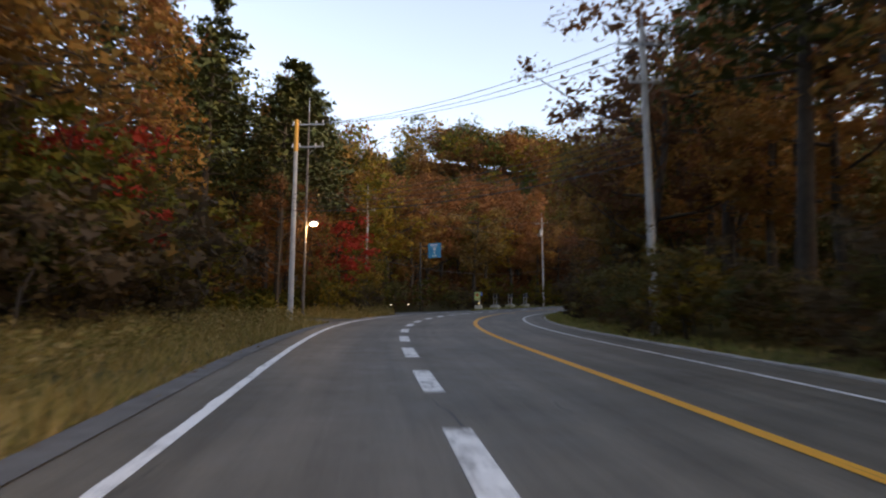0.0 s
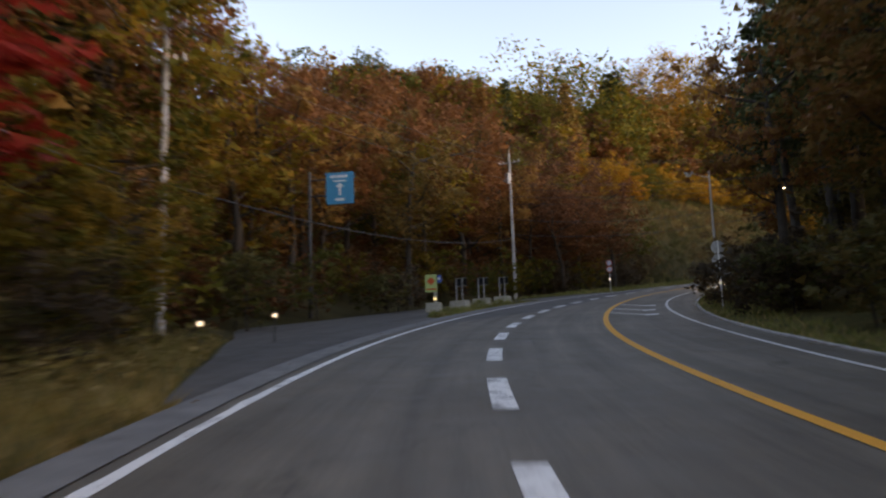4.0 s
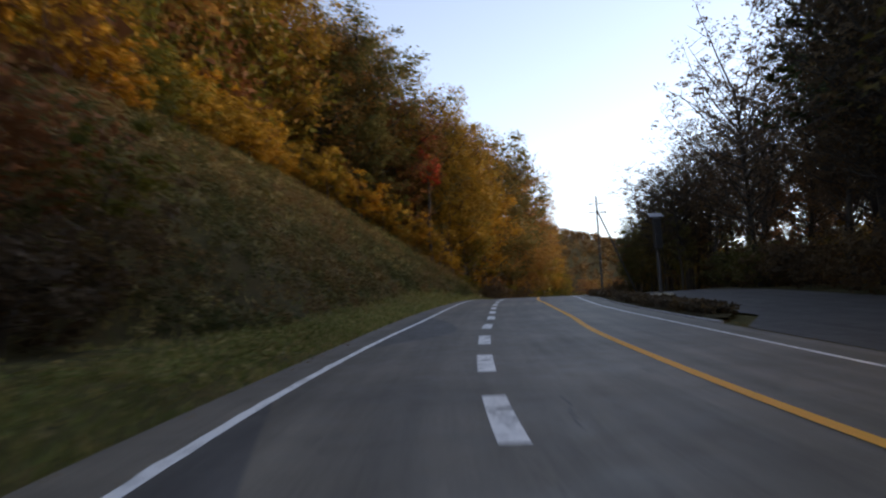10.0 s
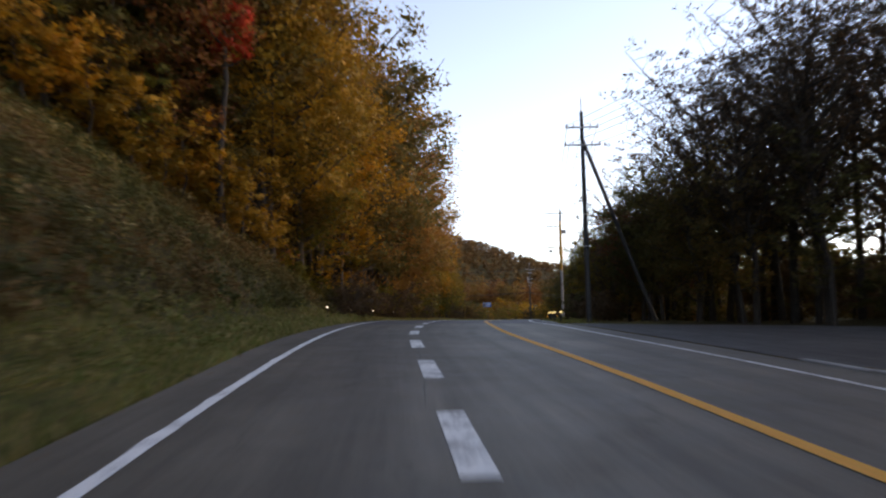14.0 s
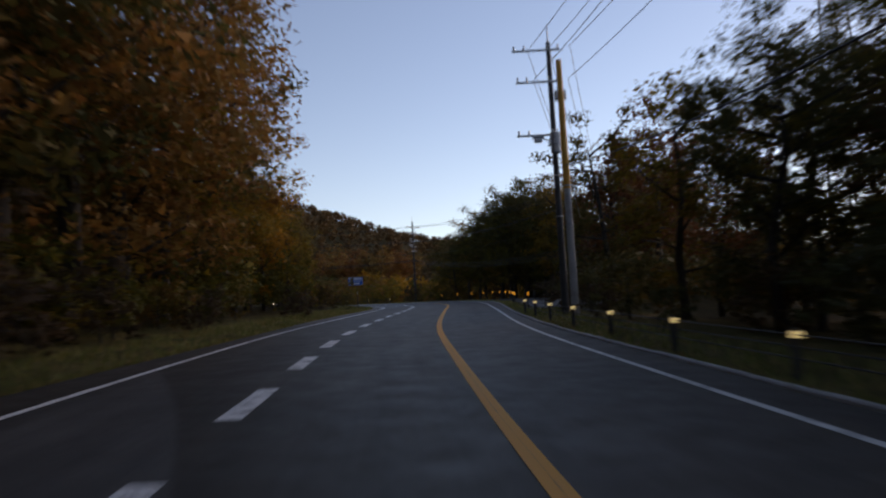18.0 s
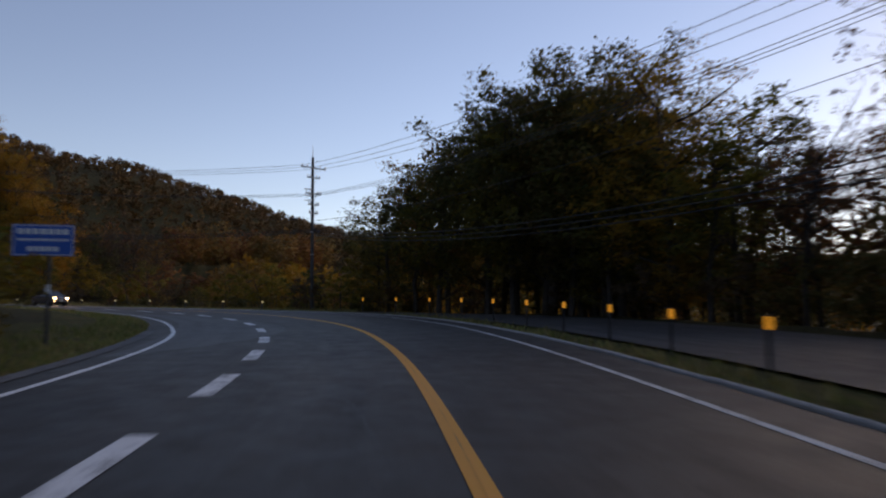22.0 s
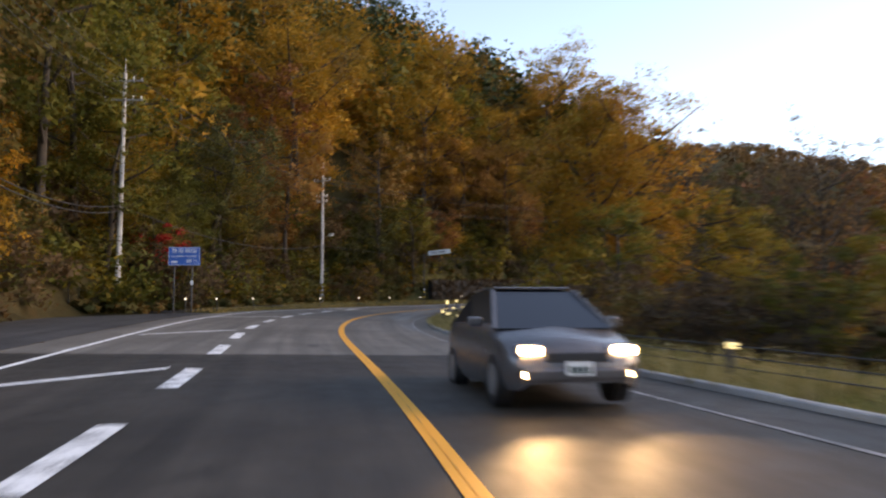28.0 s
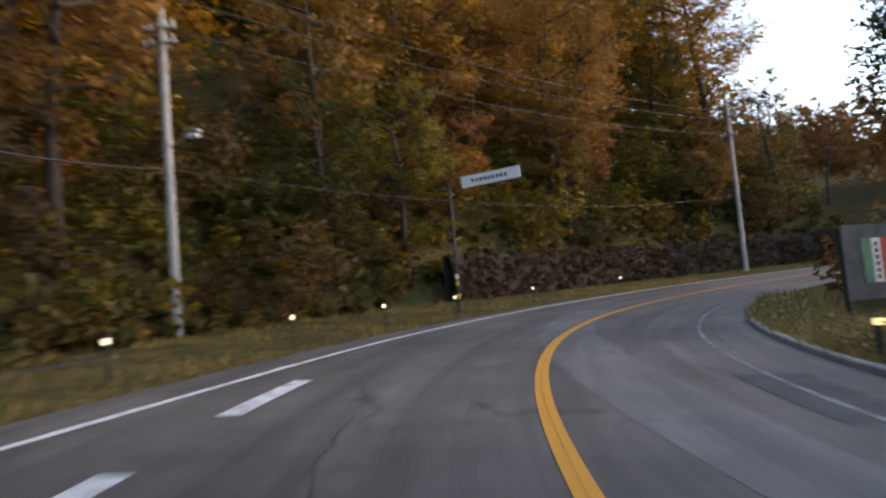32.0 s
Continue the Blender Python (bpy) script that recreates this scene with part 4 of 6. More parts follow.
def grow(kind, u, l, size, group, sink=0.0):
    rng = np.random.default_rng(int(abs(u * 131 + l * 17 + size * 900)))
    x, y = axis_xy(u, l)
    z = float(land(x, y)[0]) if abs(l) > 18 else float(road_z(u, l) + relief(np.float64(u), np.float64(l)))
    m = pose(float(x), float(y), z - .05 - sink, rng.normal() * 2, rng.normal() * 2, rng.uniform(0, 360)) @ Matrix.Diagonal((size * rng.uniform(.9, 1.1), size * rng.uniform(.9, 1.1), size, 1))
    src = KINDS[kind]
    if kind in used:
        ob = copy_thing(src, m)
    else:
        used.add(kind)
        src.matrix_basis = m
        ob = src
    return tagged(ob, group=group)


def stand(count, u0, u1, l0, l1, kinds, s0, s1, group, gap=2.2, clear=None):
    """Trees spread unevenly over a strip beside the road."""
    rng = np.random.default_rng(int(abs(u0 * 7 + u1 * 3 + l0 * 13 + count * 101)))
    done = []
    tries = 0
    while len(done) < count and tries < count * 40:
        tries += 1
        u, l = rng.uniform(u0, u1), rng.uniform(l0, l1)
        if any((u - a) ** 2 + (l - b) ** 2 < gap * gap for a, b in done) or (clear and clear(u, l)):
            continue
        done.append((u, l))
        grow(kinds[rng.integers(len(kinds))], u, l, rng.uniform(s0, s1), group)


# first stretch
slope_edge = linear([160, 214, 221, 231, 240, 248], [-27, -26.5, -24.5, -18.5, -12.5, -10.5])
stand(19, 12, 66, -25, -14.5, ["larch", "oak_olive", "larch", "oak_warm2", "oak_warm", "larch", "pine"], 1.0, 1.3, "trees above the first verge", 2.5)
stand(13, 66, 98, -27, -17.8, ["pine", "oak_olive", "oak_warm", "larch", "oak_warm2", "pine"], .95, 1.25, "trees behind the lay-by", 2.5)
stand(30, 16, 62, -17.0, -12.6, ["bush", "bush2", "bush", "bush3"], .9, 1.6, "bushes on the first verge", 1.2)
stand(9, 80, 110, 9.5, 15, ["dark", "oak_warm", "oak_warm2", "dark"], 1.15, 1.35, "trees on the inner side of the first bend", 2.6)
stand(9, 86, 108, -27, -18.2, ["oak_warm", "oak_gold", "oak_olive", "oak_rust"], 1.3, 1.55, "trees behind the lay-by", 2.6)
stand(30, 16, 112, 7.8, 20, ["oak_warm2", "oak_warm2", "pine", "oak_rust", "oak_warm", "larch", "oak_warm"], 1.0, 1.3, "trees on the inner side of the first bend", 2.5)
stand(44, 26, 112, 5.7, 8.2, ["bush", "bush2", "bush", "bush2"], .7, 1.3, "bushes on the inner side of the first bend", 1.3)
for k_, u_, l_, s_ in (("bush", 52.4, 5.6, .75), ("bush3", 51.2, 6.0, .8), ("bush2", 53.4, 5.1, .5), ("bush", 55.6, 5.4, .7)):
    grow(k_, u_, l_, s_, "bushes on the inner side of the first bend")
grow("maple", 53.0, -13.6, 1.1, "trees above the first verge")
grow("fine_warm", 83.5, 8.8, 1.32, "trees on the inner side of the first bend")
# the wooded corner between the side entrance and the lay-by
grow("maple", 82.4, -11.6, 1.12, "trees between the entrance and the lay-by")
for u_, l_, s_ in ((76.5, -14.0, .92), (83, -16.2, 1.0), (90, -19.2, 1.1)):
    grow("pine", u_, l_, s_, "trees between the entrance and the lay-by")
for k_, u_, l_, s_ in (("oak_gold", 88.4, -11.4, .42), ("oak_olive", 91, -13.4, .5), ("oak_warm", 94, -14.6, .52), ("oak_olive", 97, -16.6, .55), ("oak_warm", 79, -12.6, .5), ("dark", 75.5, -11.9, .45), ("oak_olive", 86, -13.0, .5), ("oak_rust", 73.4, -12.8, .6), ("oak_warm2", 100.5, -17.5, .6)):
    grow(k_, u_, l_, s_, "trees between the entrance and the lay-by")
stand(12, 73, 89, -11.4, -9.8, ["bush", "bush2", "bush3", "bush"], .6, 1.0, "bushes between the entrance and the lay-by", 1.1, lambda u, l: u > 84 and l > -10.6)
stand(16, 46, 63, -15.4, -12.4, ["bush", "bush3", "bush", "bush2"], 1.3, 2.0, "bushes on the first verge", 1.3, lambda u, l: u > 62)
# second stretch
stand(40, 96, 164, -28, -15.6, ["oak_rust", "oak_warm", "oak_rust", "oak_rust", "oak_olive", "oak_rust"], .9, 1.2, "trees below the hill", 2.4)
stand(6, 141, 155, -15.5, -12.4, ["oak_rust", "oak_warm", "oak_rust"], .7, .95, "trees below the hill", 2.6)
stand(30, 96, 168, -17, -13.2, ["bush2", "bush", "bush3"], .8, 1.4, "bushes below the hill", 1.4)
stand(30, 112, 158, 10.0, 24, ["dark", "oak_olive", "thin", "dark", "pine"], 1.0, 1.25, "trees on the inner side of the first bend", 2.4, lambda u, l: u > 140 and l < 11.5)
stand(14, 112, 150, 6.0, 8.6, ["bush", "bush2"], .6, 1.1, "bushes on the inner side of the first bend", 1.4)
# above and beyond the cut slope
stand(36, 164, 222, -42, -29.0, ["oak_olive", "larch", "fine_olive", "oak_gold", "dark", "fir", "oak_olive", "oak_warm2"], .8, 1.04, "trees above the cut slope", 2.3)
stand(38, 208, 252, -36, -10.5, ["fine", "fine_olive", "fine_dark", "fine_warm", "fine_olive", "fine_olive"], 1.35, 1.65, "trees at the end of the cut slope", 2.2, lambda u, l: l > slope_edge(u) - .5 or (225 < u < 238.5 and l > -21))
stand(11, 223, 238, -21.5, -14.5, ["fine_dark", "dark", "fine_dark"], .62, .9, "trees at the end of the cut slope", 2.2, lambda u, l: l > slope_edge(u) - .5)
stand(8, 196, 226, -44, -34, ["fir", "pine"], .86, 1.08, "firs on the ridge above the cut slope", 3)
stand(74, 168, 246, -30, -14, ["bush4", "bush3", "bush4", "bush4"], 1.0, 1.9, "bushes on the cut slope", 1.5, lambda u, l: abs(l - slope_edge(u)) > 1.8)
for k_, u_, l_, s_ in (("fine_dark", 258, -13.8, 1.65), ("fine_dark", 263, -13.7, 1.7), ("fine_warm", 267.5, -14.0, 1.65), ("fine_dark", 272, -14.2, 1.7), ("fine_warm", 276, -13.8, 1.65), ("fine_warm", 280.5, -14.0, 1.45), ("fine_warm", 284, -13.6, 1.35),
                       ("fine_dark", 288, -14.0, 1.2), ("fine_olive", 291.5, -13.7, .98), ("hero_dark", 297.5, -14.2, 1.0), ("hero", 294, -15.0, 1.0), ("fine_olive", 303, -13.6, 1.0), ("fine", 299.5, -13.8, .95), ("fine_olive", 307.5, -13.2, .8), ("fine_olive", 311.5, -12.8, .58), ("thin", 314.5, -12.6, .45), ("fine_olive", 317, -13.6, .36), ("fine", 241, -13.8, 1.3), ("fine_olive", 246, -13.4, 1.4), ("fine_dark", 238, -16.6, 1.25), ("fine_warm", 235, -18.6, 1.3), ("fine", 243.5, -16.5, 1.5), ("fir", 238, -22.5, 1.5), ("fir", 231, -25, 1.5), ("fir", 245.5, -19.5, 1.45), ("fir", 224, -28, 1.55), ("fine", 251, -13.6, 1.3)):
    grow(k_, u_, l_, s_, "trees beside the outer verge")
stand(16, 246, 290, -21, -14, ["oak_gold", "oak_olive", "oak_warm", "dark", "oak_olive"], 1.05, 1.35, "trees beside the outer verge", 2.6)
grow("maple_tall", 234.6, -14.9, 1.02, "trees at the end of the cut slope")
stand(26, 284, 326, -22, -10.5, ["bush", "bush3", "bush", "bush3"], .9, 1.3, "bushes along the outer verge", 1.7)
stand(5, 288, 306, -20, -13, ["thin", "oak_olive"], .5, .65, "small trees along the outer verge", 3)
stand(20, 240, 318, -11.0, -9.0, ["bush", "bush2", "bush3"], .6, 1.1, "bushes along the outer verge", 1.5)
# lay-by and inner side
grow("fine_dark", 157.5, 10.8, 1.3, "dark trees behind the lay-by")
stand(54, 158, 246, 17.2, 32, ["thin", "thin2", "thin", "thin2", "thin", "thin2"], 1.1, 1.55, "thin trees behind the lay-by", 1.9)
stand(13, 152, 196, 18.5, 30, ["thin", "oak_rust", "thin2", "pine", "thin"], 1.1, 1.4, "dark trees behind the lay-by", 2.6)
stand(7, 170, 244, 21, 32, ["thin2", "thin", "dark", "oak_rust"], .9, 1.1, "dark trees behind the lay-by", 2.6)
for k_, u_, l_, s_ in (("dark", 240, 10.8, .5), ("fine_dark", 236, 11.8, .56), ("dark", 231.5, 12.8, .62), ("fine_dark", 243.5, 10.2, .48), ("thin", 231, 13.2, .95), ("thin2", 236, 14.2, .95), ("thin", 240, 13.0, .9), ("dark", 226, 14.6, .6)):
    grow(k_, u_, l_, s_, "dark trees behind the lay-by")
stand(8, 226, 244, 13.6, 18.5, ["thin", "thin2"], .85, 1.1, "thin trees behind the lay-by", 2.0)
stand(34, 156, 244, 16.6, 21, ["bush", "bush2"], .9, 1.6, "bushes behind the lay-by", 1.4)
stand(22, 158, 246, 19, 31, ["bush", "bush2", "bush"], 1.5, 2.1, "undergrowth behind the lay-by", 2.0)
stand(4, 160, 246, 22, 33, ["dark", "fine_dark", "dark"], .42, .6, "dark trees behind the lay-by", 2.6)
stand(32, 243, 300, 8.2, 21, ["oak_olive", "thin", "fine_dark", "oak_rust", "thin2", "oak_olive"], .52, .7, "trees behind the guard cable", 2.3, lambda u, l: u > 278 and l < 24)
stand(20, 241, 292, 6.4, 9, ["bush", "bush2"], .5, 1.0, "bushes behind the guard cable", 1.4)
stand(12, 307, 318, 16.0, 28, ["thin", "oak_olive", "thin2", "dark"], .66, .82, "trees behind the apron", 2.2)
for k_, u_, l_, s_ in (("hero_dark", 358.6, 16.8, .7), ("fine_dark", 356.5, 15.8, .72), ("oak_olive", 360.2, 19.5, .8), ("fine_dark", 354.6, 18.5, .92), ("dark", 357, 21.5, 1.0), ("fine_olive", 352, 20, .85), ("fine_dark", 351, 16.4, .88), ("fine_dark", 348.5, 17.5, .95), ("hero_dark", 342, 13.6, 1.07), ("fine_dark", 345.5, 14.6, .86), ("hero_dark", 349.5, 14.0, .94), ("fine_dark", 353, 15.2, .72), ("dark", 338.5, 14.8, .85), ("hero_dark", 343, 17.4, 1.08), ("fine_dark", 339.5, 17.2, 1.0), ("fine_dark", 336, 16.0, .95), ("hero_dark", 346, 19.5, 1.1), ("dark", 341, 20.5, 1.0),
                       ("dark", 289, 9.6, .75), ("oak_rust", 293, 10.4, .62), ("dark", 297, 14.5, .7), ("oak_rust", 291.5, 13, .8), ("oak_rust", 305.5, 15.6, .75), ("fine_olive", 337.4, 16.2, 1.28), ("fine", 333.2, 16.6, .77), ("fine_olive", 329.8, 17.4, .86), ("fine_dark", 340.5, 15.2, .97), ("oak_rust", 298.5, 14.0, .75), ("fine_dark", 305, 16.4, .7), ("hero_dark", 258.5, 13.6, .98), ("hero_dark", 263, 16.4, 1.0), ("fine_dark", 268, 15, .75), ("oak_olive", 254, 10.8, .6), ("fine_dark", 273, 13, .65), ("oak_rust", 256, 13.6, .62), ("thin", 247, 12.5, .95), ("thin2", 251, 14.5, 1.0)):
    grow(k_, u_, l_, s_, "trees behind the guard cable" if u_ < 298 else "trees behind the apron")
stand(16, 313, 331, 16.0, 28, ["thin", "oak_gold", "thin2", "oak_olive", "thin", "oak_rust"], .52, .68, "trees behind the apron", 2.2)
stand(20, 331, 347, 15.0, 27, ["oak_olive", "dark", "oak_warm2", "oak_gold", "fine_dark", "oak_olive", "oak_gold"], .78, .98, "trees behind the apron", 2.2)
stand(9, 334, 347, 15.0, 22, ["fine_olive", "fine_dark", "oak_gold", "fine_olive"], .82, 1.0, "trees behind the apron", 2.3)
stand(28, 296, 356, 14.6, 18, ["bush", "bush2"], .7, 1.3, "bushes behind the apron", 1.5)
# outer side of the left bend
stand(12, 361, 376, 13, 24, ["oak_gold", "oak_olive", "oak_gold"], .32, .42, "golden trees below the bend", 2.2)
stand(24, 370, 398, 14, 40, ["oak_gold", "oak_warm", "oak_gold", "oak_warm", "oak_olive"], .42, .6, "golden trees below the bend", 2.6, lambda u, l: u < 376 and l < 24)
stand(24, 398, 434, 12, 40, ["oak_gold", "oak_warm", "oak_gold", "oak_warm", "oak_olive"], .4, .6, "golden trees below the bend", 2.6)
for k_, u_, l_, s_ in (("fine", 474, -20, 1.1), ("fine_olive", 477.5, -18.5, 1.1), ("fine", 480.5, -20.5, 1.15), ("oak_warm", 483, -24, 1.1), ("oak_warm", 486, -19, .8), ("oak_rust", 488, -15, .6)):
    grow(k_, u_, l_, s_, "trees on the last hill")
for u_, l_, s_ in ((168, 18.6, 1.45), (176, 19.5, 1.5), (186, 20, 1.35)):
    grow("thin2", u_, l_, s_, "dark trees behind the lay-by")
grow("hero", 423.6, 14.8, 1.28, "golden trees below the bend")
grow("fine", 425.4, 16.6, .95, "golden trees below the bend")
stand(34, 385, 436, 6.7, 9.8, ["bush2", "bush", "bush2"], .4, .75, "bushes below the bend", 1.1)
grow("hero", 432.5, 18.0, .8, "golden trees below the bend")
stand(30, 352, 436, 8.6, 13, ["bush", "bush2", "bush3"], .7, 1.2, "bushes below the bend", 1.5, lambda u, l: u > 420 and l < 11)
grow("pine", 469.5, 7.4, .95, "trees beyond the notice board")
stand(14, 443, 482, 11, 30, ["thin", "dark", "thin2"], .8, 1.05, "trees beyond the notice board", 2.8)
# last hill
stand(9, 470, 486, -40, -26, ["fir", "fir"], .6, .8, "firs on the last hill", 2.6)
stand(24, 394, 424, -34, -14.0, ["oak_olive", "dark", "oak_olive", "oak_gold", "oak_olive"], 1.05, 1.4, "trees on the last hill", 2.4)
stand(10, 424, 437, -36, -14.5, ["oak_olive", "fine_olive", "dark", "oak_olive", "oak_gold"], 1.0, 1.3, "trees on the last hill", 2.4)
stand(9, 456, 476, -18, -13.5, ["fine", "oak_gold", "fine_warm"], .8, 1.05, "trees on the last hill", 2.4)
stand(34, 438, 484, -36, -13.5, ["oak_gold", "fine", "oak_warm", "oak_gold", "fine", "oak_olive"], .98, 1.32, "trees on the last hill", 2.4, lambda u, l: u > 460 and l > -17)
stand(90, 404, 484, -20, -9.6, ["bush", "bush3", "bush2", "bush"], .8, 1.6, "bushes at the foot of the last hill", 1.4, lambda u, l: (u < 418 and l > -13.2) or (424 < u < 441 and l > -12.6) or (u > 450 and l > -11))
stand(7, 417, 434, -15.5, -13.2, ["oak_olive", "dark", "fine_olive", "fine_dark"], .6, .85, "trees at the foot of the last hill", 2.2)
grow("maple", 421.8, -13.0, .72, "trees at the foot of the last hill")
stand(11, 436, 486, -13.5, -11.0, ["oak_olive", "oak_gold", "oak_warm", "dark"], .55, .8, "trees at the foot of the last hill", 2.4, lambda u, l: 422 < u < 444 and l > -13.2)

for spare in [KINDS[k] for k in KINDS if k not in used]:
    for o in (*spare.children, spare):
        bpy.data.objects.remove(o)

# ---- woods farther off: too many to count ----
def woods(name, label, xs, ys, low, high_, leaf, cards, size, seed, patchy=False):
    r = np.random.default_rng(seed)
    zs = land(xs, ys)
    n_ = len(xs)
    h = r.uniform(low, high_, n_)
    form = r.normal(size=(n_, cards, 3))
    form /= np.linalg.norm(form, axis=2)[..., None]
    ph = r.uniform(0, 6.28, (n_, 1, 3))
    lobe = .84 + .3 * np.sin(4 * form + ph).prod(2) + .12 * np.sin(9 * form[..., 2] + 5 * form[..., 0] + ph[..., 0])
    form = form * (lobe * r.uniform(.3, 1.0, (n_, cards)) ** .33)[..., None]
    P = form * np.stack([h * .36, h * .36, h * .46], 1)[:, None] + np.stack([xs, ys, zs + h * .55], 1)[:, None]
    v, f, nrm = leaf_cards(P.reshape(-1, 3), 1, .25, size, r, .5, np.stack([xs, ys, zs + h * .4], 1))
    tone = r.uniform(0, 1, n_)
    if patchy:
        tone = np.clip(.5 + 1.0 * np.array([noise.fractal(Vector((p * .11, q * .11, 4.0)), .8, 2.2, 3) for p, q in zip(xs, ys)]) + .12 * r.normal(size=n_), .02, .98)
    tone = np.repeat(tone, cards * 3)
    return tagged(new(name, mesh_np(name, v, f, leaf, tone, nrm)), label, "woods", kind="stuff")


def strip(count, u0, u1, l0, l1, seed):
    r = np.random.default_rng(seed)
    return axis_xy(r.uniform(u0, u1, count), r.uniform(l0, l1, count))


# undergrowth that covers the ground below the trees
for label, n_, u0, u1, l0, l1, a, b, leaf, seed in (
        ("brown and green undergrowth below the first trees", 380, 12, 68, -27, -13.0, 1.5, 5.0, L_OLIVE, 61),
        ("brown undergrowth between the entrance and the lay-by", 150, 72.5, 94, -18, -12.2, 1.2, 3.4, L_OLIVE, 81),
        ("tangled undergrowth behind the lay-by", 210, 66, 100, -28, -17.4, 1.5, 5.0, L_WARM, 62),
        ("russet undergrowth below the hill", 440, 97, 168, -29, -15.2, 1.6, 5.0, L_RUST, 63),
        ("dark undergrowth on the inner side of the bend", 460, 14, 152, 7.4, 21, 1.2, 3.6, L_SCRUB, 64),
        ("brown undergrowth behind the lay-by", 360, 157, 246, 18, 31, 1.6, 5.0, L_DULL, 65),
        ("dark undergrowth behind the guard cable", 240, 243, 300, 8.4, 21, 1.2, 3.6, L_SCRUB, 66),
        ("dark undergrowth behind the apron", 320, 297, 357, 16.2, 31, 1.8, 5.5, L_SCRUB, 67),
        ("olive undergrowth along the outer verge", 300, 244, 332, -23, -10.8, 1.2, 3.6, L_OLIVE, 68),
        ("tall undergrowth below the tall oaks", 260, 240, 300, -19, -12.6, 2.0, 5.0, L_OLIVE, 78),
        ("olive undergrowth on the last hill", 620, 402, 486, -36, -10.4, 1.3, 4.0, L_OLIVE, 69),
        ("dark undergrowth on the last hill", 260, 402, 486, -30, -10.2, 1.0, 3.0, L_SCRUB, 70),
        ("thick undergrowth at the foot of the last hill", 360, 412, 486, -18, -12.6, 1.0, 3.0, L_OLIVE, 74),
        ("weeds at the foot of the last hill", 380, 412, 486, -13.5, -10.0, .3, .9, L_SCRUB, 75),
        ("undergrowth beside the outer lay-by", 110, 378, 414, -22, -13.8, 1.0, 2.8, L_OLIVE, 76),
        ("brown undergrowth inside the last bend", 170, 446, 487, 7.0, 24, 1.0, 3.6, L_WARM, 77),
        ("low undergrowth below the bend", 240, 352, 446, 8.8, 22, .8, 2.0, L_SCRUB, 71)):
    r9 = np.random.default_rng(seed)
    uu, ll = r9.uniform(u0, u1, n_), r9.uniform(l0, l1, n_)
    ok = ~((uu > 62.5) & (uu < 71.5) & (ll < 0) & (ll > -18)) & ~((uu > 378) & (uu < 412) & (ll < 0) & (ll > -13.0)) & ~((uu > 426) & (uu < 447) & (ll > 0) & (ll < 12))
    woods("undergrowth", label, *axis_xy(uu[ok], ll[ok]), a, b, leaf, 64, .29, seed)
r9 = np.random.default_rng(72)
uu, ll = r9.uniform(164, 240, 4600), r9.uniform(-27, -9.4, 4600)
ok = ll > slope_edge(uu) - 1
woods("slope_scrub", "low olive and russet scrub on the cut slope", *axis_xy(uu[ok], ll[ok]), .35, 1.15, L_SLOPE, 34, .125, 73, True)
r9 = np.random.default_rng(83)
uu, ll = r9.uniform(163, 236, 520), r9.uniform(-27, -11, 520)
ok = (ll > slope_edge(uu) - .5) & (np.array([noise.noise(Vector((a * .14, b * .2, 3))) for a, b in zip(uu, ll)]) + .03 * (-ll - 19) > .02)
woods("dry_grass_tufts", "pale dry grass tufts scattered over the cut slope", *axis_xy(uu[ok], ll[ok]), .5, 1.25, L_STRAW, 40, .12, 84)
uu, ll = r9.uniform(160, 214, 230), r9.uniform(-24, -9.8, 230)
ok = (ll > slope_edge(uu)) & (np.array([noise.noise(Vector((a * .12, b * .18, 7))) for a, b in zip(uu, ll)]) > .06)
woods("shrubs", "dark green low shrubs in patches on the cut slope", *axis_xy(uu[ok], ll[ok]), .7, 1.7, L_SCRUB, 60, .14, 85)
r9 = np.random.default_rng(79)
uu, ll = r9.uniform(170, 244, 420), r9.uniform(-36, -13, 420)
ok = ll < slope_edge(uu) - .8
woods("undergrowth", "orange-brown thicket along the top of the cut slope", *axis_xy(uu[ok], ll[ok]), 2.0, 5.5, L_WARM, 70, .24, 80)
woods("hillside_woods", "tall russet woods above the end of the cut slope", *strip(28, 190, 248, -48, -25, 12), 16, 23, L_WARM,  420, .62, 33)
woods("hillside_woods", "tall olive woods above the end of the cut slope", *strip(60, 184, 248, -52, -27, 13), 16, 23, L_OLIVE,  420, .62, 34)
woods("hillside_woods", "autumn woods in rust and orange on the hillside", *strip(300, 80, 236, -95, -27, 1), 7, 12, L_RUST, 320, .72, 21)
woods("hillside_woods", "olive and yellow woods on the hillside", *strip(200, 80, 240, -95, -27, 2), 8, 13, L_OLIVE, 320, .72, 22)
woods("hillside_woods", "dark conifers along the crest of the hill", *strip(80, 90, 236, -100, -60, 3), 9, 15, L_PINE, 440, .72, 23)
woods("hillside_woods", "rusty woods on the ridge above the cut slope", *strip(90, 160, 215, -100, -52, 19), 8, 13, L_WARM, 320, .72, 40)
woods("hillside_woods", "golden woods on the last hill", *strip(270, 392, 486, -95, -34, 4), 7, 12, L_GOLD, 320, .72, 24)
woods("hillside_woods", "olive woods on the last hill", *strip(200, 392, 486, -95, -34, 5), 8, 12, L_OLIVE, 320, .72, 25)
woods("hillside_woods", "dark conifers along the crest of the last hill", *strip(90, 392, 486, -110, -60, 6), 9, 15, L_PINE, 440, .72, 26)
woods("roadside_woods", "dark woods behind the first bend", *strip(120, 0, 155, 22, 60, 7), 10, 15, L_SCRUB, 440, .72, 27)
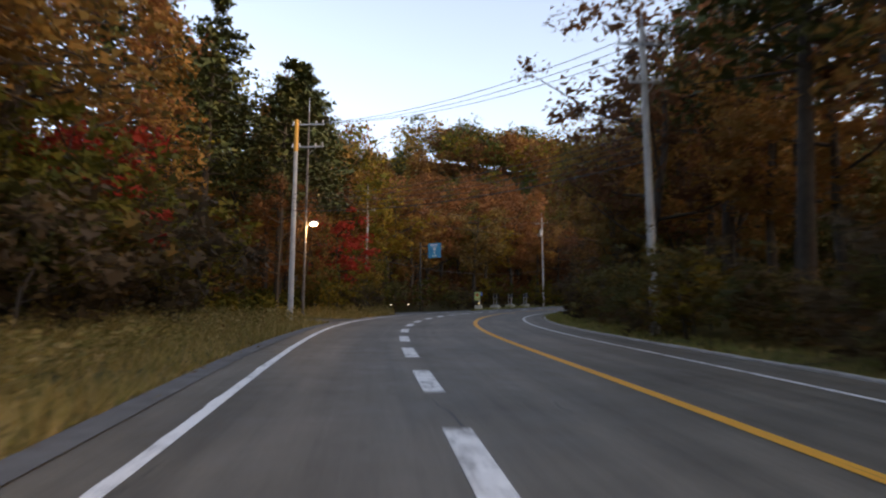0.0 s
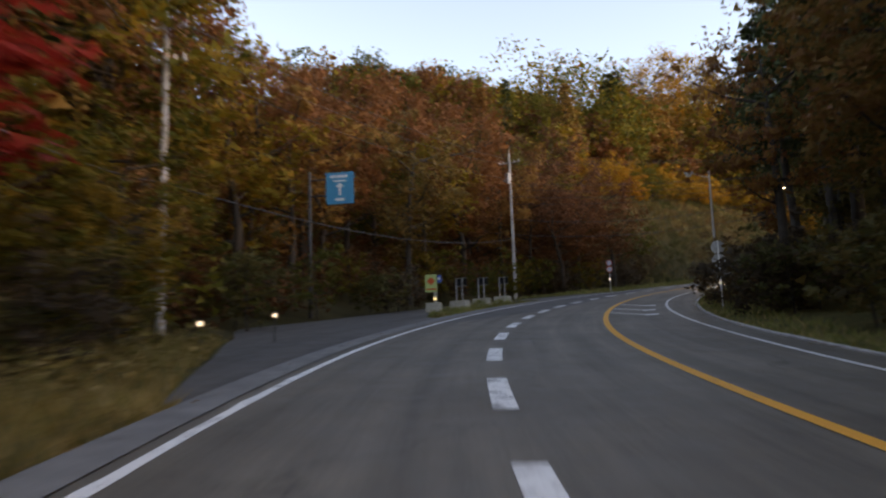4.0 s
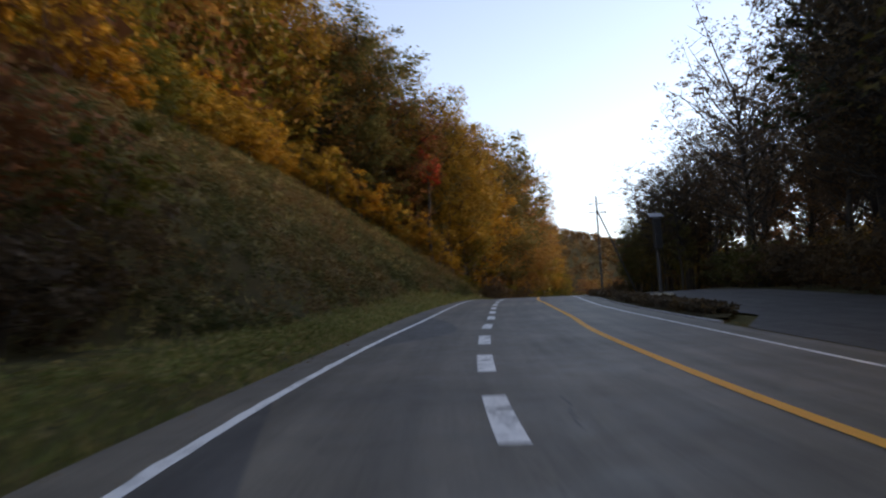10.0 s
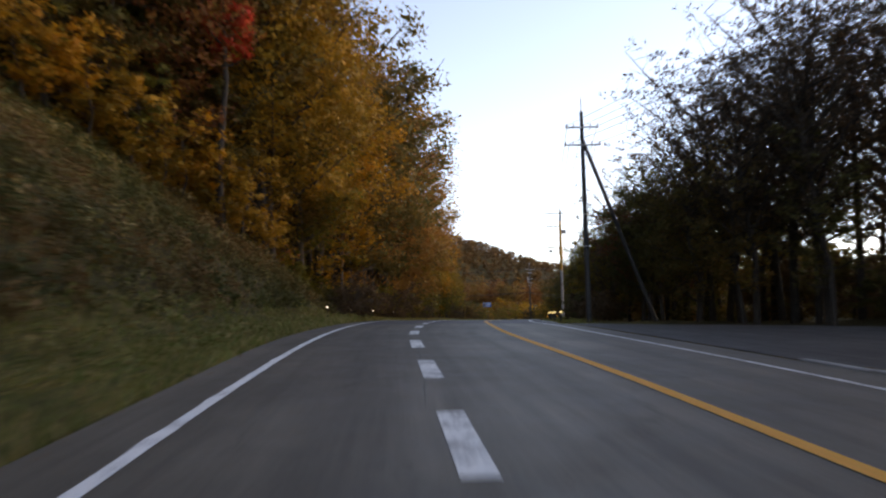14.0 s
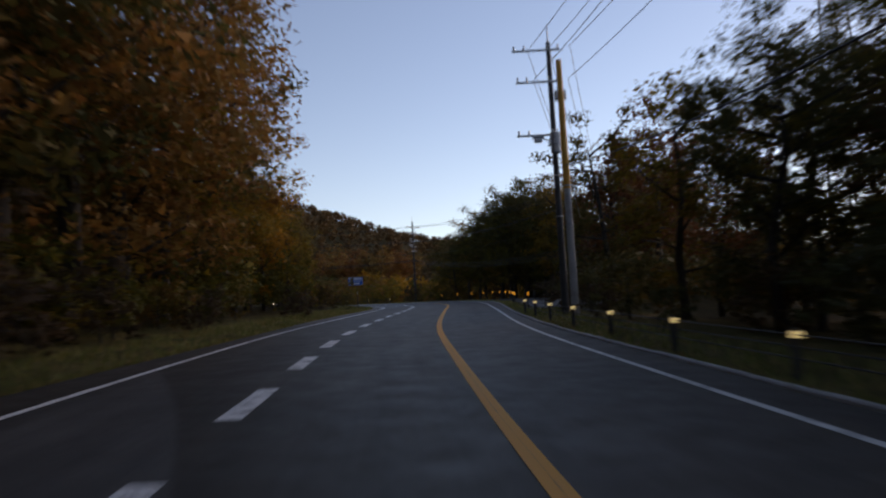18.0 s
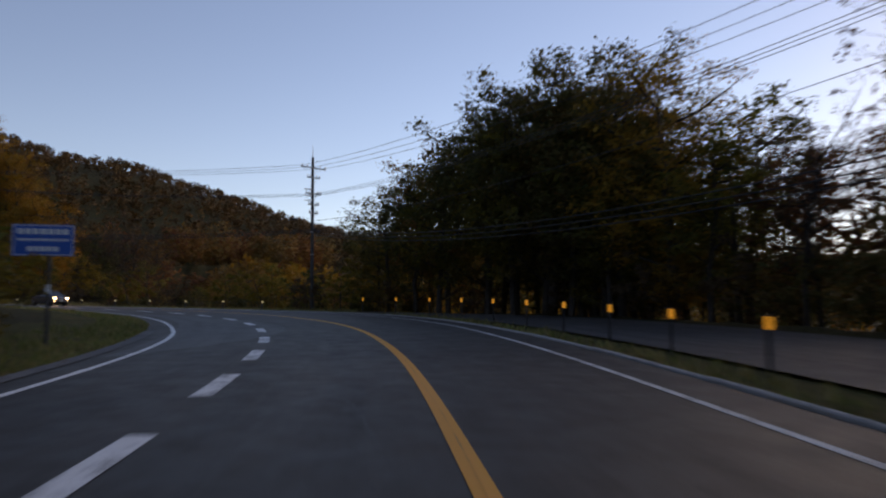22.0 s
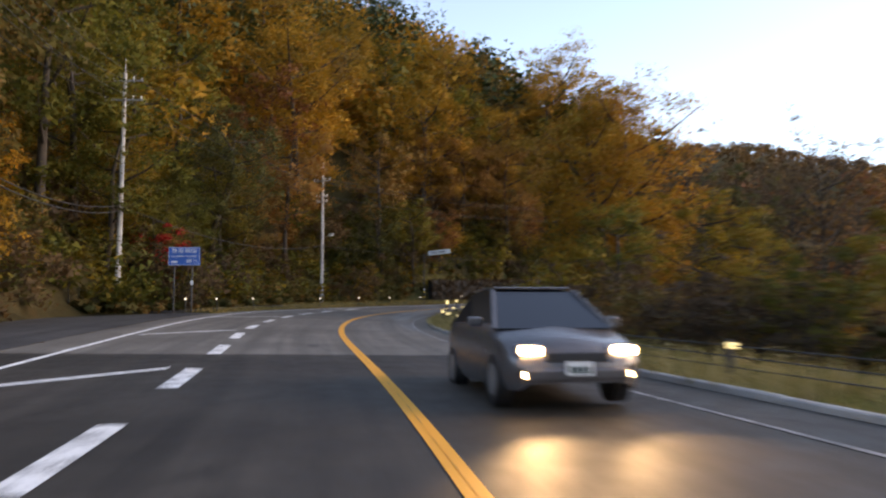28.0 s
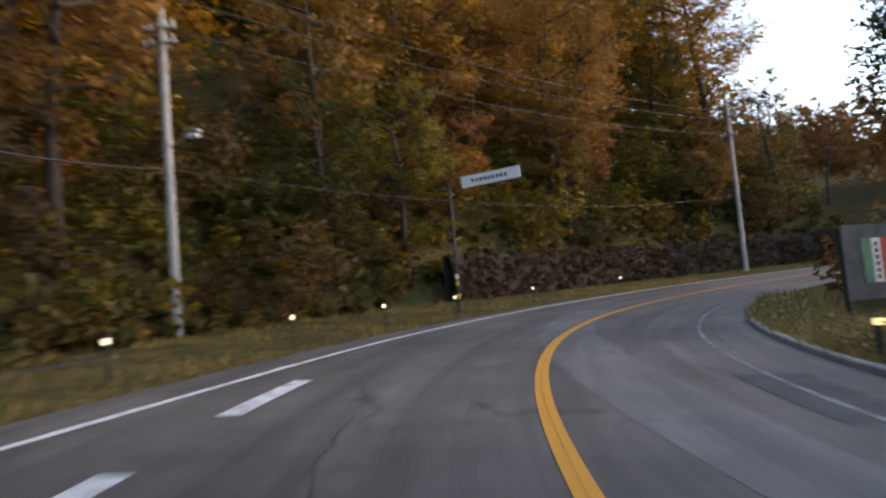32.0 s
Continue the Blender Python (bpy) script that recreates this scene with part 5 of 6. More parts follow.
woods("roadside_woods", "brown woods left of the first straight", *strip(80, 0, 90, -60, -26, 8), 7, 11, L_WARM, 440, .72, 28)
woods("roadside_woods", "dull woods behind the lay-by", *strip(70, 235, 350, 30, 60, 9), 8, 11, L_SCRUB, 440, .72, 29)
woods("valley_woods", "golden woods in the valley beyond the bend", *strip(150, 352, 470, 40, 110, 10), 8, 11, L_GOLD, 440, .72, 30)
woods("roadside_woods", "golden-brown woods beyond the end of the bend", *strip(110, 492, 560, -30, 45, 16), 7, 12, L_WARM, 240, .8, 37)
woods("roadside_woods", "mixed autumn woods on the slope below the road", *strip(900, 10, 235, 36, 130, 17), 6, 9, L_SCRUB, 60, 1.3, 38)
woods("roadside_woods", "brown autumn woods above the outer verge", *strip(380, 244, 336, -95, -26, 18), 6, 9, L_WARM, 60, 1.3, 39)
rr = np.random.default_rng(44)
fb, fr = np.radians(rr.uniform(-95, 12, 10500)), rr.uniform(330, 1150, 10500)
fx, fy = MID[0] - np.sin(fb) * fr, MID[1] + np.cos(fb) * fr
_, fl = nearest(fx, fy)
keep = np.abs(fl) > 120
woods("far_woods", "brown autumn woods covering the far mountain", fx[keep], fy[keep], 8, 13, L_FAR, 36, 2.3, 31)
woods("hillside_woods", "dark firs along the end of the last hill", *strip(110, 436, 486, -85, -24, 14), 12, 19, L_PINE, 240, .8, 35)
woods("hillside_woods", "tall golden woods at the end of the last hill", *strip(90, 430, 486, -60, -20, 15), 11, 17, L_GOLD, 260, .75, 36)

# ---- grass ----
def grass(name, spans, label, tall, seed, per, leaf=None):
    r = np.random.default_rng(seed)
    vs = []
    for u0, u1, la, lb in spans:
        n_ = int((u1 - u0) * abs(lb - la) * per)
        u = r.uniform(u0, u1, n_)
        w = r.uniform(0, 1, n_) ** 1.4
        ea = (edge_left(u) if la < 0 else edge_right(u)) + (-.06 if la < 0 else .06)
        l = ea + w * (lb - la)
        free = ~on_layby(u, l)
        u, l, w = u[free], l[free], w[free]
        n_ = len(u)
        x, y = axis_xy(u, l)
        z = road_z(u, l) + relief(u, l) - .04
        a = r.uniform(0, 2 * math.pi, n_)
        h = tall * r.uniform(.4, 1.3, n_) * (.5 + .5 * w + .4 * np.array([noise.noise(Vector((p * .35, q * .35, 1))) for p, q in zip(x, y)]))
        wd = .012 + .02 * r.random(n_)
        dx, dy = np.cos(a) * wd, np.sin(a) * wd
        bx, by = r.normal(size=n_) * h * .45, r.normal(size=n_) * h * .45
        vs.append(np.stack([np.stack([x - dx, y - dy, z], 1), np.stack([x + dx, y + dy, z], 1), np.stack([x + bx, y + by, z + h], 1)], 1).reshape(-1, 3))
    v = np.concatenate(vs)
    return tagged(new(name, mesh_np(name, v, np.arange(len(v)).reshape(-1, 3), leaf or L_GRASS)), label, "grass", kind="stuff")


grass("grass", [(14, 92, -7, -12.5)], "browning knee-high grass on the first verge", .42, 56, 70, L_TAN)
grass("grass", [(104, 150, -7.1, -12), (150, 245, -6.5, -9.8), (245, 330, -7, -10), (330, 378, -7.6, -9.6)], "rough green and straw-coloured grass on the outer verge", .28, 51, 50)
grass("grass", [(416, 484, -7, -13.5)], "tall weeds and browning grass on the bank below the last hill", .24, 54, 34, L_TAN)
grass("grass", [(384, 452, 4.2, 6.3)], "pale straw-coloured grass behind the kerb of the last bend", .6, 55, 110, L_STRAW)
r9 = np.random.default_rng(97)
uu = r9.uniform(385, 450, 520)
ll = edge_right(uu) + r9.uniform(.3, 1.9, 520)
woods("dry_grass_tufts", "straw-coloured grass tufts below the guard cable", *axis_xy(uu, ll), .22, .6, L_STRAW, 26, .07, 98)
grass("grass", [(30, 152, 4.2, 6.4), (236, 292, 4.1, 6.4), (292, 345, 4.4, 5.4), (352, 386, 4.2, 7.4)], "dry roadside grass on the inner verge", .28, 52, 42)
grass("grass", [(160, 234, -8.5, -22)], "dry grass covering the cut slope", .42, 53, 22)

r9 = np.random.default_rng(93)
uu = r9.uniform(12, 90, 1200)
ll = edge_left(uu) - .8 - 5.0 * r9.uniform(0, 1, 1200)
free = ~on_layby(uu, ll)
woods("weeds", "brown and olive weeds among the grass of the first verge", *axis_xy(uu[free], ll[free]), .3, .85, L_TAN, 24, .085, 94)
# weeds in the outer verge and leaves blown along the road's edges
r9 = np.random.default_rng(91)
uu = r9.uniform(118, 246, 1500)
ll = edge_left(uu) - .5 - 2.8 * r9.uniform(0, 1, 1500)
free = ~on_layby(uu, ll)
woods("weeds", "rough pale green weeds in the verge below the cut slope", *axis_xy(uu[free], ll[free]), .15, .45, L_GRASS, 22, .075, 92)
for side_, span_, label_ in ((-1, (4, 486), "brown fallen leaves along the outer edge of the road"), (1, (20, 486), "brown fallen leaves along the inner edge of the road")):
    uu = r9.uniform(*span_, 5200)
    off_ = np.clip(r9.normal(.18, .2, 5200), -.25, .9)
    ll = (edge_left(uu) - off_) if side_ < 0 else (edge_right(uu) + off_)
    free = ~on_layby(uu, ll)
    uu, ll = uu[free], ll[free]
    px, py = axis_xy(uu, ll)
    n_ = len(uu)
    a_, k_ = r9.uniform(0, 2 * math.pi, n_), r9.uniform(.025, .06, n_)
    pz = road_z(uu, ll) + np.where(off_[free] > .05, np.maximum(relief(uu, ll), 0), 0) + .018
    tri_ = np.stack([np.stack([px + np.cos(a_ + j * 2.2) * k_, py + np.sin(a_ + j * 2.2) * k_, pz + r9.uniform(0, .03, n_)], 1) for j in range(3)], 1)
    tagged(new("fallen_leaves", mesh_np("fallen_leaves", tri_.reshape(-1, 3), np.arange(n_ * 3).reshape(-1, 3), L_WARM, np.repeat(r9.uniform(0, 1, n_), 3))), label_, "fallen leaves", kind="stuff")

# ---- poles and lines ----
def utility_pole(u, l, high, label, mat=None, arms=((.9, 1.8), (2.4, 1.5)), turn=0.0, can=0.0, lamp=None, base_up=0.0, sleeve=False, tip=True, thick=.17, shift=0.0):
    """A pole with crossarms (depth below the top, length), insulators, and where asked a transformer and a lamp."""
    mat = mat or M_CONC
    p = at(u, l, base_up)
    ob = thing("utility_pole", Matrix.Translation(p) @ pose(0, 0, 0, 0, 0, facing(u, turn)), label, "utility pole", "poles along the road")
    part("pole", rod(fresh(), (0, 0, -.6), (0, 0, high), thick, thick * .6, 14), mat, ob)
    if tip:
        part("pole_tip", rod(fresh(), (0, 0, high), (0, 0, high + .9), .035, .02, 8), M_STEEL, ob, "thin steel spike")
    if sleeve:
        part("sleeve", rod(fresh(), (0, 0, high - sleeve), (0, 0, high + .02), .115 + sleeve * .008, .115, 14), M_SLEEVE, ob, "orange-yellow marker sleeve")
    for depth, long in arms:
        arm = part("crossarm", box(fresh(), (long, .08, .09), (shift, -.14, high - depth), .008), M_STEEL, ob, "galvanised crossarm")
        for k in (-.46, -.25, .25, .46):
            bm = fresh()
            for j, w in enumerate((.05, .035, .055, .03)):
                rod(bm, (k * long + shift, -.14, high - depth + .05 + j * .05), (k * long + shift, -.14, high - depth + .09 + j * .05), w, w, 8)
            part("insulator", bm, M_PORC, arm, "white porcelain insulator")
        rod_bm = rod(fresh(), (long * .3, -.12, high - depth), (0, -.1, high - depth - .5), .015, None, 6)
        part("brace", rod_bm, M_STEEL, ob)
    if can:
        t = part("transformer", box(rod(fresh(), (0, -.42, high - can - .9), (0, -.42, high - can), .24, .24, 16), (.12, .3, .5), (0, -.22, high - can - .45), .01), M_STEEL, ob, "grey cylindrical transformer")
        for k in (-.12, .12):
            part("bushing", rod(fresh(), (k, -.42, high - can), (k, -.42, high - can + .22), .035, .02, 8), M_PORC, t)
    for k in (.35, .5):
        part("band", rod(fresh(), (0, 0, high * k), (0, 0, high * k + .06), thick, thick, 12), M_STEEL, ob)
    if lamp:
        side, z, lit = lamp
        reach = .35 if lit else .9
        part("lamp_arm", rod(fresh(), (0, 0, z - .35), (side * reach, -.1, z), .025, None, 8), M_STEEL, ob)
        head = part("lamp_head", box(fresh(), (.5, .24, .12), (side * (reach + .2), -.14, z + .05), .04), M_STEEL, ob, "flat street lamp head")
        part("lamp_glass", box(fresh(), (.36, .24, .18), (side * (reach + .2), -.14, z - .09), .07), M_LAMP if lit else M_SIGNWHITE, head, "lit warm white lamp glass" if lit else "unlit lamp glass")
        if lit:
            bulb = new("street_lamp_light", bpy.data.lights.new("street_lamp_light", "POINT"))
            bulb.data.energy, bulb.data.color, bulb.data.shadow_soft_size = 60, (1.0, .82, .55), .15
            bulb.location = ob.matrix_basis @ Vector((side * (reach + .2), -.14, z - .3))
    ob["top"] = high
    return ob, p + Vector((0, 0, high))


POLES = {}
def pole(key, *a, **k):
    POLES[key] = utility_pole(*a, **k)[0]


pole("r0", 54.1, 5.75, 11.5, "grey concrete utility pole among roadside bushes", arms=((.7, 2.0), (2.2, 1.2)))
pole("a", 69.4, -10.6, 11.6, "thick grey concrete pole with an orange sleeve at its top", arms=(), sleeve=1.9, tip=False)
pole("b", 71.0, -10.35, 12.6, "slender steel pole with crossarms and a lit street lamp", mat=M_RUSTED, thick=.09, arms=((.9, 2.0), (2.3, 2.0)), lamp=(1, 5.6, True))
pole("c", 97.0, -15.4, 12.0, "concrete utility pole rising out of the trees", arms=((.6, 1.8), (1.9, 1.8)))
pole("d", 135.9, -13.65, 13.4, "pale concrete utility pole with crossarms and a switch box", arms=((.9, 2.2),), can=2.0)
pole("e", 117.4, 5.5, 7.6, "grey steel lamp post with a short side arm", arms=(), lamp=(-1, 7.3, False), tip=False, thick=.085)
pole("f", 152.9, 7.1, 9.0, "roadside lamp post with a lit lamp", arms=(), lamp=(-1, 8.7, True), tip=False, mat=M_DARKPOLE, thick=.1)
pole("g", 163.0, 16.4, 12.5, "concrete utility pole half hidden in the trees", arms=((.7, 2.2), (2.0, 2.2)))
# Dark colour of this pole stands in for its silhouette against the sky.
pole("h", 237.6, 6.0, 12.7, "dark weathered utility pole with two crossarms and a bracing strut", mat=M_DARKPOLE, arms=((1.0, 2.0), (2.1, 2.2)))
pole("i", 281.0, 5.85, 12.6, "dark pole with crossarms and a grey transformer", mat=M_DARKPOLE, arms=((.4, 2.2), (1.9, 2.0), (4.4, 2.2)), can=4.4, shift=-.6)
pole("j", 278.6, 5.9, 11.0, "grey pole with an orange upper half beside the guard cable", arms=(), tip=False, lamp=(-1, 7.6, False), sleeve=5.6)
pole("k", 318.9, 14.7, 11.3, "dark utility pole with two crossarms behind the apron", mat=M_DARKPOLE, arms=((.4, 2.4), (1.7, 2.2)))
pole("m", 358.0, 9.4, 12.2, "tall dark utility pole carrying many cables", mat=M_DARKPOLE, arms=((.9, 2.4), (1.7, 1.2), (3.0, 1.5), (3.9, 1.0), (4.6, .8)), base_up=.2)
pole("q", 394.3, -12.0, 12.4, "pale concrete utility pole beside the outer lay-by", arms=((.5, 3.0), (1.6, 2.2)))
pole("n", 416.7, -13.3, 13.0, "pale concrete utility pole at the foot of the hill", arms=((.5, 2.2), (1.6, 2.2)))
pole("o", 440.8, -12.15, 12.3, "pale concrete utility pole with crossarms beside the verge", arms=((.9, 1.8), (2.4, 1.2), (2.9, 1.2)), base_up=.0, lamp=(1, 6.3, False))
pole("p", 474.5, -7.2, 11.7, "slender pale concrete utility pole beyond the bend", arms=((.9, 1.8), (2.2, 1.4)))
strut = fresh()
rod(strut, (0, 0, 11.0), (4.4, 1.6, -.4), .11, .13, 10)
part("strut", strut, M_DARKPOLE, POLES["h"], "diagonal bracing strut")


pm = POLES["m"]
part("splice_box", box(fresh(), (.34, .16, .2), (.42, -.2, 6.15), .03), M_BLACK, pm, "black cable splice box")
part("splice_box", box(fresh(), (.2, .16, .26), (.12, -.22, 6.25), .03), M_BLACK, pm, "black cable splice box")
for z_ in (8.6, 9.0, 9.5):
    part("dead_end", rod(fresh(), (-.9, -.2, z_), (-.15, -.14, z_ + .05), .035, .05, 8), M_PORC, pm, "row of insulators on a strain clamp")
for k_, u_ in (("i", 1), ("k", 1), ("d", -1)):
    part("switch_box", box(fresh(), (.5, .36, .42), (.38 * u_, -.2, POLES[k_]["top"] - 2.6), .03), M_STEEL, POLES[k_], "grey switch box on a bracket")

def cable(a, b, da, db, side_a, side_b, sag, thick):
    """One cable hung between two poles, at depths below their tops and offsets along their crossarms."""
    pa = POLES[a].matrix_basis @ Vector((side_a, -.14, POLES[a]["top"] - da))
    pb = POLES[b].matrix_basis @ Vector((side_b, -.14, POLES[b]["top"] - db))
    cu = bpy.data.curves.new("cable", "CURVE")
    cu.dimensions, cu.bevel_depth, cu.bevel_resolution = "3D", thick, 1
    sp = cu.splines.new("POLY")
    n_ = 18
    sp.points.add(n_)
    for i in range(n_ + 1):
        t = i / n_
        q = pa.lerp(pb, t)
        sp.points[i].co = (q.x, q.y, q.z - sag * 4 * t * (1 - t), 1)
    cu.materials.append(M_WIRE)
    return tagged(new("cable", cu), "black overhead cable hanging between poles", "cable", "overhead cables")


for a, b, sets in (("r0", "b", ((.6, .8, -.9), (.6, .8, 0), (.6, .8, .9))), ("b", "c", ((.8, .5, -.8), (.8, .5, .8), (2.2, 1.8, 0))), ("c", "d", ((.5, .8, -.8), (.5, .8, .8), (1.8, 2.4, 0))),
                   ("d", "g", ((.8, .6, -1.0), (.8, .6, 0), (.8, .6, 1.0), (3.0, 2.2, -.6), (3.0, 2.2, .6))), ("g", "h", ((.6, .9, -1.0), (.6, .9, 0), (.6, .9, 1.0), (2.0, 2.0, -.8), (2.0, 2.0, .8))),
                   ("h", "i", ((.9, .3, -.9), (.9, .3, 0), (.9, .3, .9), (2.0, 1.8, -.8), (2.0, 1.8, .8))), ("i", "k", ((.3, .3, -1.0), (.3, .3, 0), (.3, .3, 1.0), (1.8, 1.6, -.8), (1.8, 1.6, .8))),
                   ("k", "m", ((.3, .8, -1.1), (.3, .8, 0), (.3, .8, 1.1), (1.6, 3.1, -.4), (1.6, 3.1, 0), (1.6, 3.1, .4), (3.2, 5.2, 0))),
                   ("m", "q", ((.8, .4, -1.1), (.8, .4, 0), (.8, .4, 1.1), (3.1, 1.5, -.7), (3.1, 1.5, 0), (3.1, 1.5, .7), (5.0, 3.6, 0))), ("q", "n", ((.4, .4, -1.1), (.4, .4, 0), (.4, .4, 1.1), (1.5, 1.5, -.7), (1.5, 1.5, .7))),
                   ("n", "o", ((.4, .8, -.8), (.4, .8, .8), (1.5, 2.3, 0))), ("o", "p", ((.8, .8, -.8), (.8, .8, .8), (2.3, 2.1, 0)))):
    for da, db, s in sets:
        cable(a, b, da, db, s, s, .8, .014)
for a, b, da, db, s in (("a", "c", 5.4, 6.5, 0), ("c", "d", 6.5, 8.0, 0), ("d", "f", 7.6, 2.4, 0), ("d", "f", 6.2, 1.2, 0), ("h", "j", 6.5, 4.6, 0), ("j", "k", 4.6, 6.4, 0), ("k", "m", 6.0, 5.9, 0), ("k", "m", 6.3, 6.1, .1), ("k", "m", 6.6, 6.3, .2),
                        ("m", "q", 5.9, 6.2, 0), ("m", "q", 6.0, 6.4, .1), ("m", "q", 6.1, 6.6, .2), ("q", "n", 6.2, 7.6, 0), ("q", "n", 6.5, 7.9, .1), ("n", "o", 7.6, 7.0, 0)):
    cable(a, b, da, db, s, s, 1.1 if b != "q" else .6, .026)
cable("o", "p", 7.0, 6.4, 0, 0, 1.0, .014)
for i in range(3):
    cable("d", "f", 3.4 + i * .7, -.2 + i * .35, .1 * i, 0, .5, .016)
for i in range(5):
    cable("r0", "a", 4.1 + i * .26, 4.5 + i * .24, .05 * i, 0, .6, .013 if i < 4 else .022)

pn_ = POLES["q"]
ca, cb = pm.matrix_basis @ Vector((0, -.14, pm["top"] - 5.0)), pn_.matrix_basis @ Vector((0, -.14, pn_["top"] - 3.6))
inv_m = pm.matrix_basis.inverted()
q0, q1 = [inv_m @ (ca.lerp(cb, t) - Vector((0, 0, .8 * 4 * t * (1 - t)))) for t in (.03, .045)]
part("splice_box", rod(fresh(), q0, q1, .085, None, 12), M_BLACK, pm, "black cable closure on a strand")

# ---- signs ----
def flat_bar(bm, w, h, x, z, y=-.019):
    return box(bm, (w, .004, h), (x, y, z))


def disc_sign(u, l, label, back=False):
    ob = thing("road_sign", Matrix.Translation(at(u, l)) @ pose(0, 0, 0, 0, 0, facing(u, 180 if back else 4)), label, "road sign", "round road signs")
    part("post", rod(fresh(), (0, .03, -.4), (0, .03, 3.05), .035, None, 12), M_SIGNWHITE, ob, "white painted post")
    for z in (2.75, 2.13):
        d = part("disc", rod(fresh(), (0, 0, z), (0, -.012, z), .30, None, 40), M_STEEL, ob, "round aluminium sign plate")
        bm = fresh()
        for r0, r1 in ((.295, .225),):
            ring = [(r0, r1)]
            vo = [bm.verts.new((math.cos(a) * r0, -.016, z + math.sin(a) * r0)) for a in np.linspace(0, 2 * math.pi, 41)[:-1]]
            vi = [bm.verts.new((math.cos(a) * r1, -.016, z + math.sin(a) * r1)) for a in np.linspace(0, 2 * math.pi, 41)[:-1]]
            for i in range(40):
                bm.faces.new((vo[i], vo[(i + 1) % 40], vi[(i + 1) % 40], vi[i]))
        part("red_ring", bm, M_SIGNRED, d, "red border ring")
        part("face", rod(fresh(), (0, -.012, z), (0, -.015, z), .226, None, 36), M_SIGNWHITE, d, "white sign face")
        bm = fresh()
        if z > 2.5:
            for x in (-.09, .09):
                flat_bar(bm, .11, .03, x, z + .085, -.018), flat_bar(bm, .03, .17, x - .04, z, -.018), flat_bar(bm, .03, .17, x + .04, z, -.018), flat_bar(bm, .11, .03, x, z - .085, -.018)
        else:
            flat_bar(bm, .05, .24, -.05, z, -.018), flat_bar(bm, .05, .16, .07, z - .03, -.018)
            box(bm, (.30, .004, .04), (0, -.018, z), 0, Matrix.Rotation(radians(35), 4, "Y"))
        part("symbol", bm, M_BLUE, d, "dark blue symbol")
        part("bracket", box(fresh(), (.3, .03, .03), (0, .015, z), .004), M_STEEL, d)
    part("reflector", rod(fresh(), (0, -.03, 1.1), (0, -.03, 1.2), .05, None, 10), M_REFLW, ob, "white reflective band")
    return ob


disc_sign(143.6, -7.8, "two round red-bordered signs on a white post in the grass")
disc_sign(107.9, 5.2, "two round signs seen from their grey backs on a white post", True)


def lettering(body, size, width, x, z, mat, parent, label):
    cu = bpy.data.curves.new("lettering", "FONT")
    cu.body, cu.size, cu.align_x, cu.align_y, cu.extrude = body, size, "CENTER", "CENTER", .002
    tmp = bpy.data.objects.new("lettering", cu)
    me = bpy.data.meshes.new_from_object(tmp)
    bpy.data.objects.remove(tmp)
    me.materials.clear()
    me.materials.append(mat)
    xs = [v.co.x for v in me.vertices] or [0, 1]
    me.transform(Matrix.Translation((x, -.03, z)) @ Matrix.Rotation(radians(90), 4, "X") @ Matrix.Diagonal((width / max(max(xs) - min(xs), .01), 1, 1, 1)))
    return part("lettering", me, None, parent, label)


def board_sign(u, l, wide, high, low, label, mat, posts, post_mat, turn=4):
    ob = thing("road_sign", Matrix.Translation(at(u, l)) @ pose(0, 0, 0, 0, 0, facing(u, turn)), label, "road sign")
    for x in posts:
        part("post", rod(fresh(), (x, .05, -.4), (x, .05, low + high - .05), .045, None, 12), post_mat, ob)
    b = part("board", box(fresh(), (wide, .03, high), (0, 0, low + high / 2), .006), mat, ob, "flat rectangular sign board")
    bm = fresh()
    for s in (-1, 1):
        flat_bar(bm, wide - .06, .018, 0, low + high / 2 + s * (high / 2 - .03), -.019), flat_bar(bm, .018, high - .06, s * (wide / 2 - .03), low + high / 2, -.019)
    part("border", bm, M_SIGNWHITE, b, "thin white border")
    return ob, b


ob, b = board_sign(414.8, -8.95, 1.62, .96, 2.42, "blue climbing lane sign with white lettering on a grey post", M_BLUE, (.42, -.5), M_DARKPOLE)
lettering("登坂車線", .26, 1.3, 0, 3.17, M_SIGNWHITE, b, "white lettering")
lettering("SLOWER TRAFFIC", .13, 1.3, 0, 2.89, M_SIGNWHITE, b, "white lettering")
lettering("終り", .24, .56, .42, 2.62, M_SIGNWHITE, b, "white lettering")
bm = fresh()
flat_bar(bm, .32, .1, -.5, 2.6, -.03)
part("lettering_bar", bm, M_SIGNWHITE, b)
part("sticker", box(fresh(), (.12, .02, .24), (.42, -.01, 1.5), .004), M_SIGNWHITE, ob, "white label on the post")
ob, b = board_sign(321.0, -8.6, 1.42, .8, 2.28, "blue notice sign with rows of white lettering", M_BLUE, (.15,), M_DARKPOLE)
for count_, wide_, high_, step_, z_ in ((7, .13, .14, .173, 2.9), (12, .075, .06, .1, 2.69), (5, .12, .12, .15, 2.46)):
    for i in range(count_):
        part("lettering_bar", flat_bar(fresh(), wide_, high_, (i - (count_ - 1) / 2) * step_, z_), M_SIGNWHITE, b)
part("sticker", box(fresh(), (.12, .02, .22), (.15, -.01, 1.45), .004), M_SIGNWHITE, ob, "white label on the post")

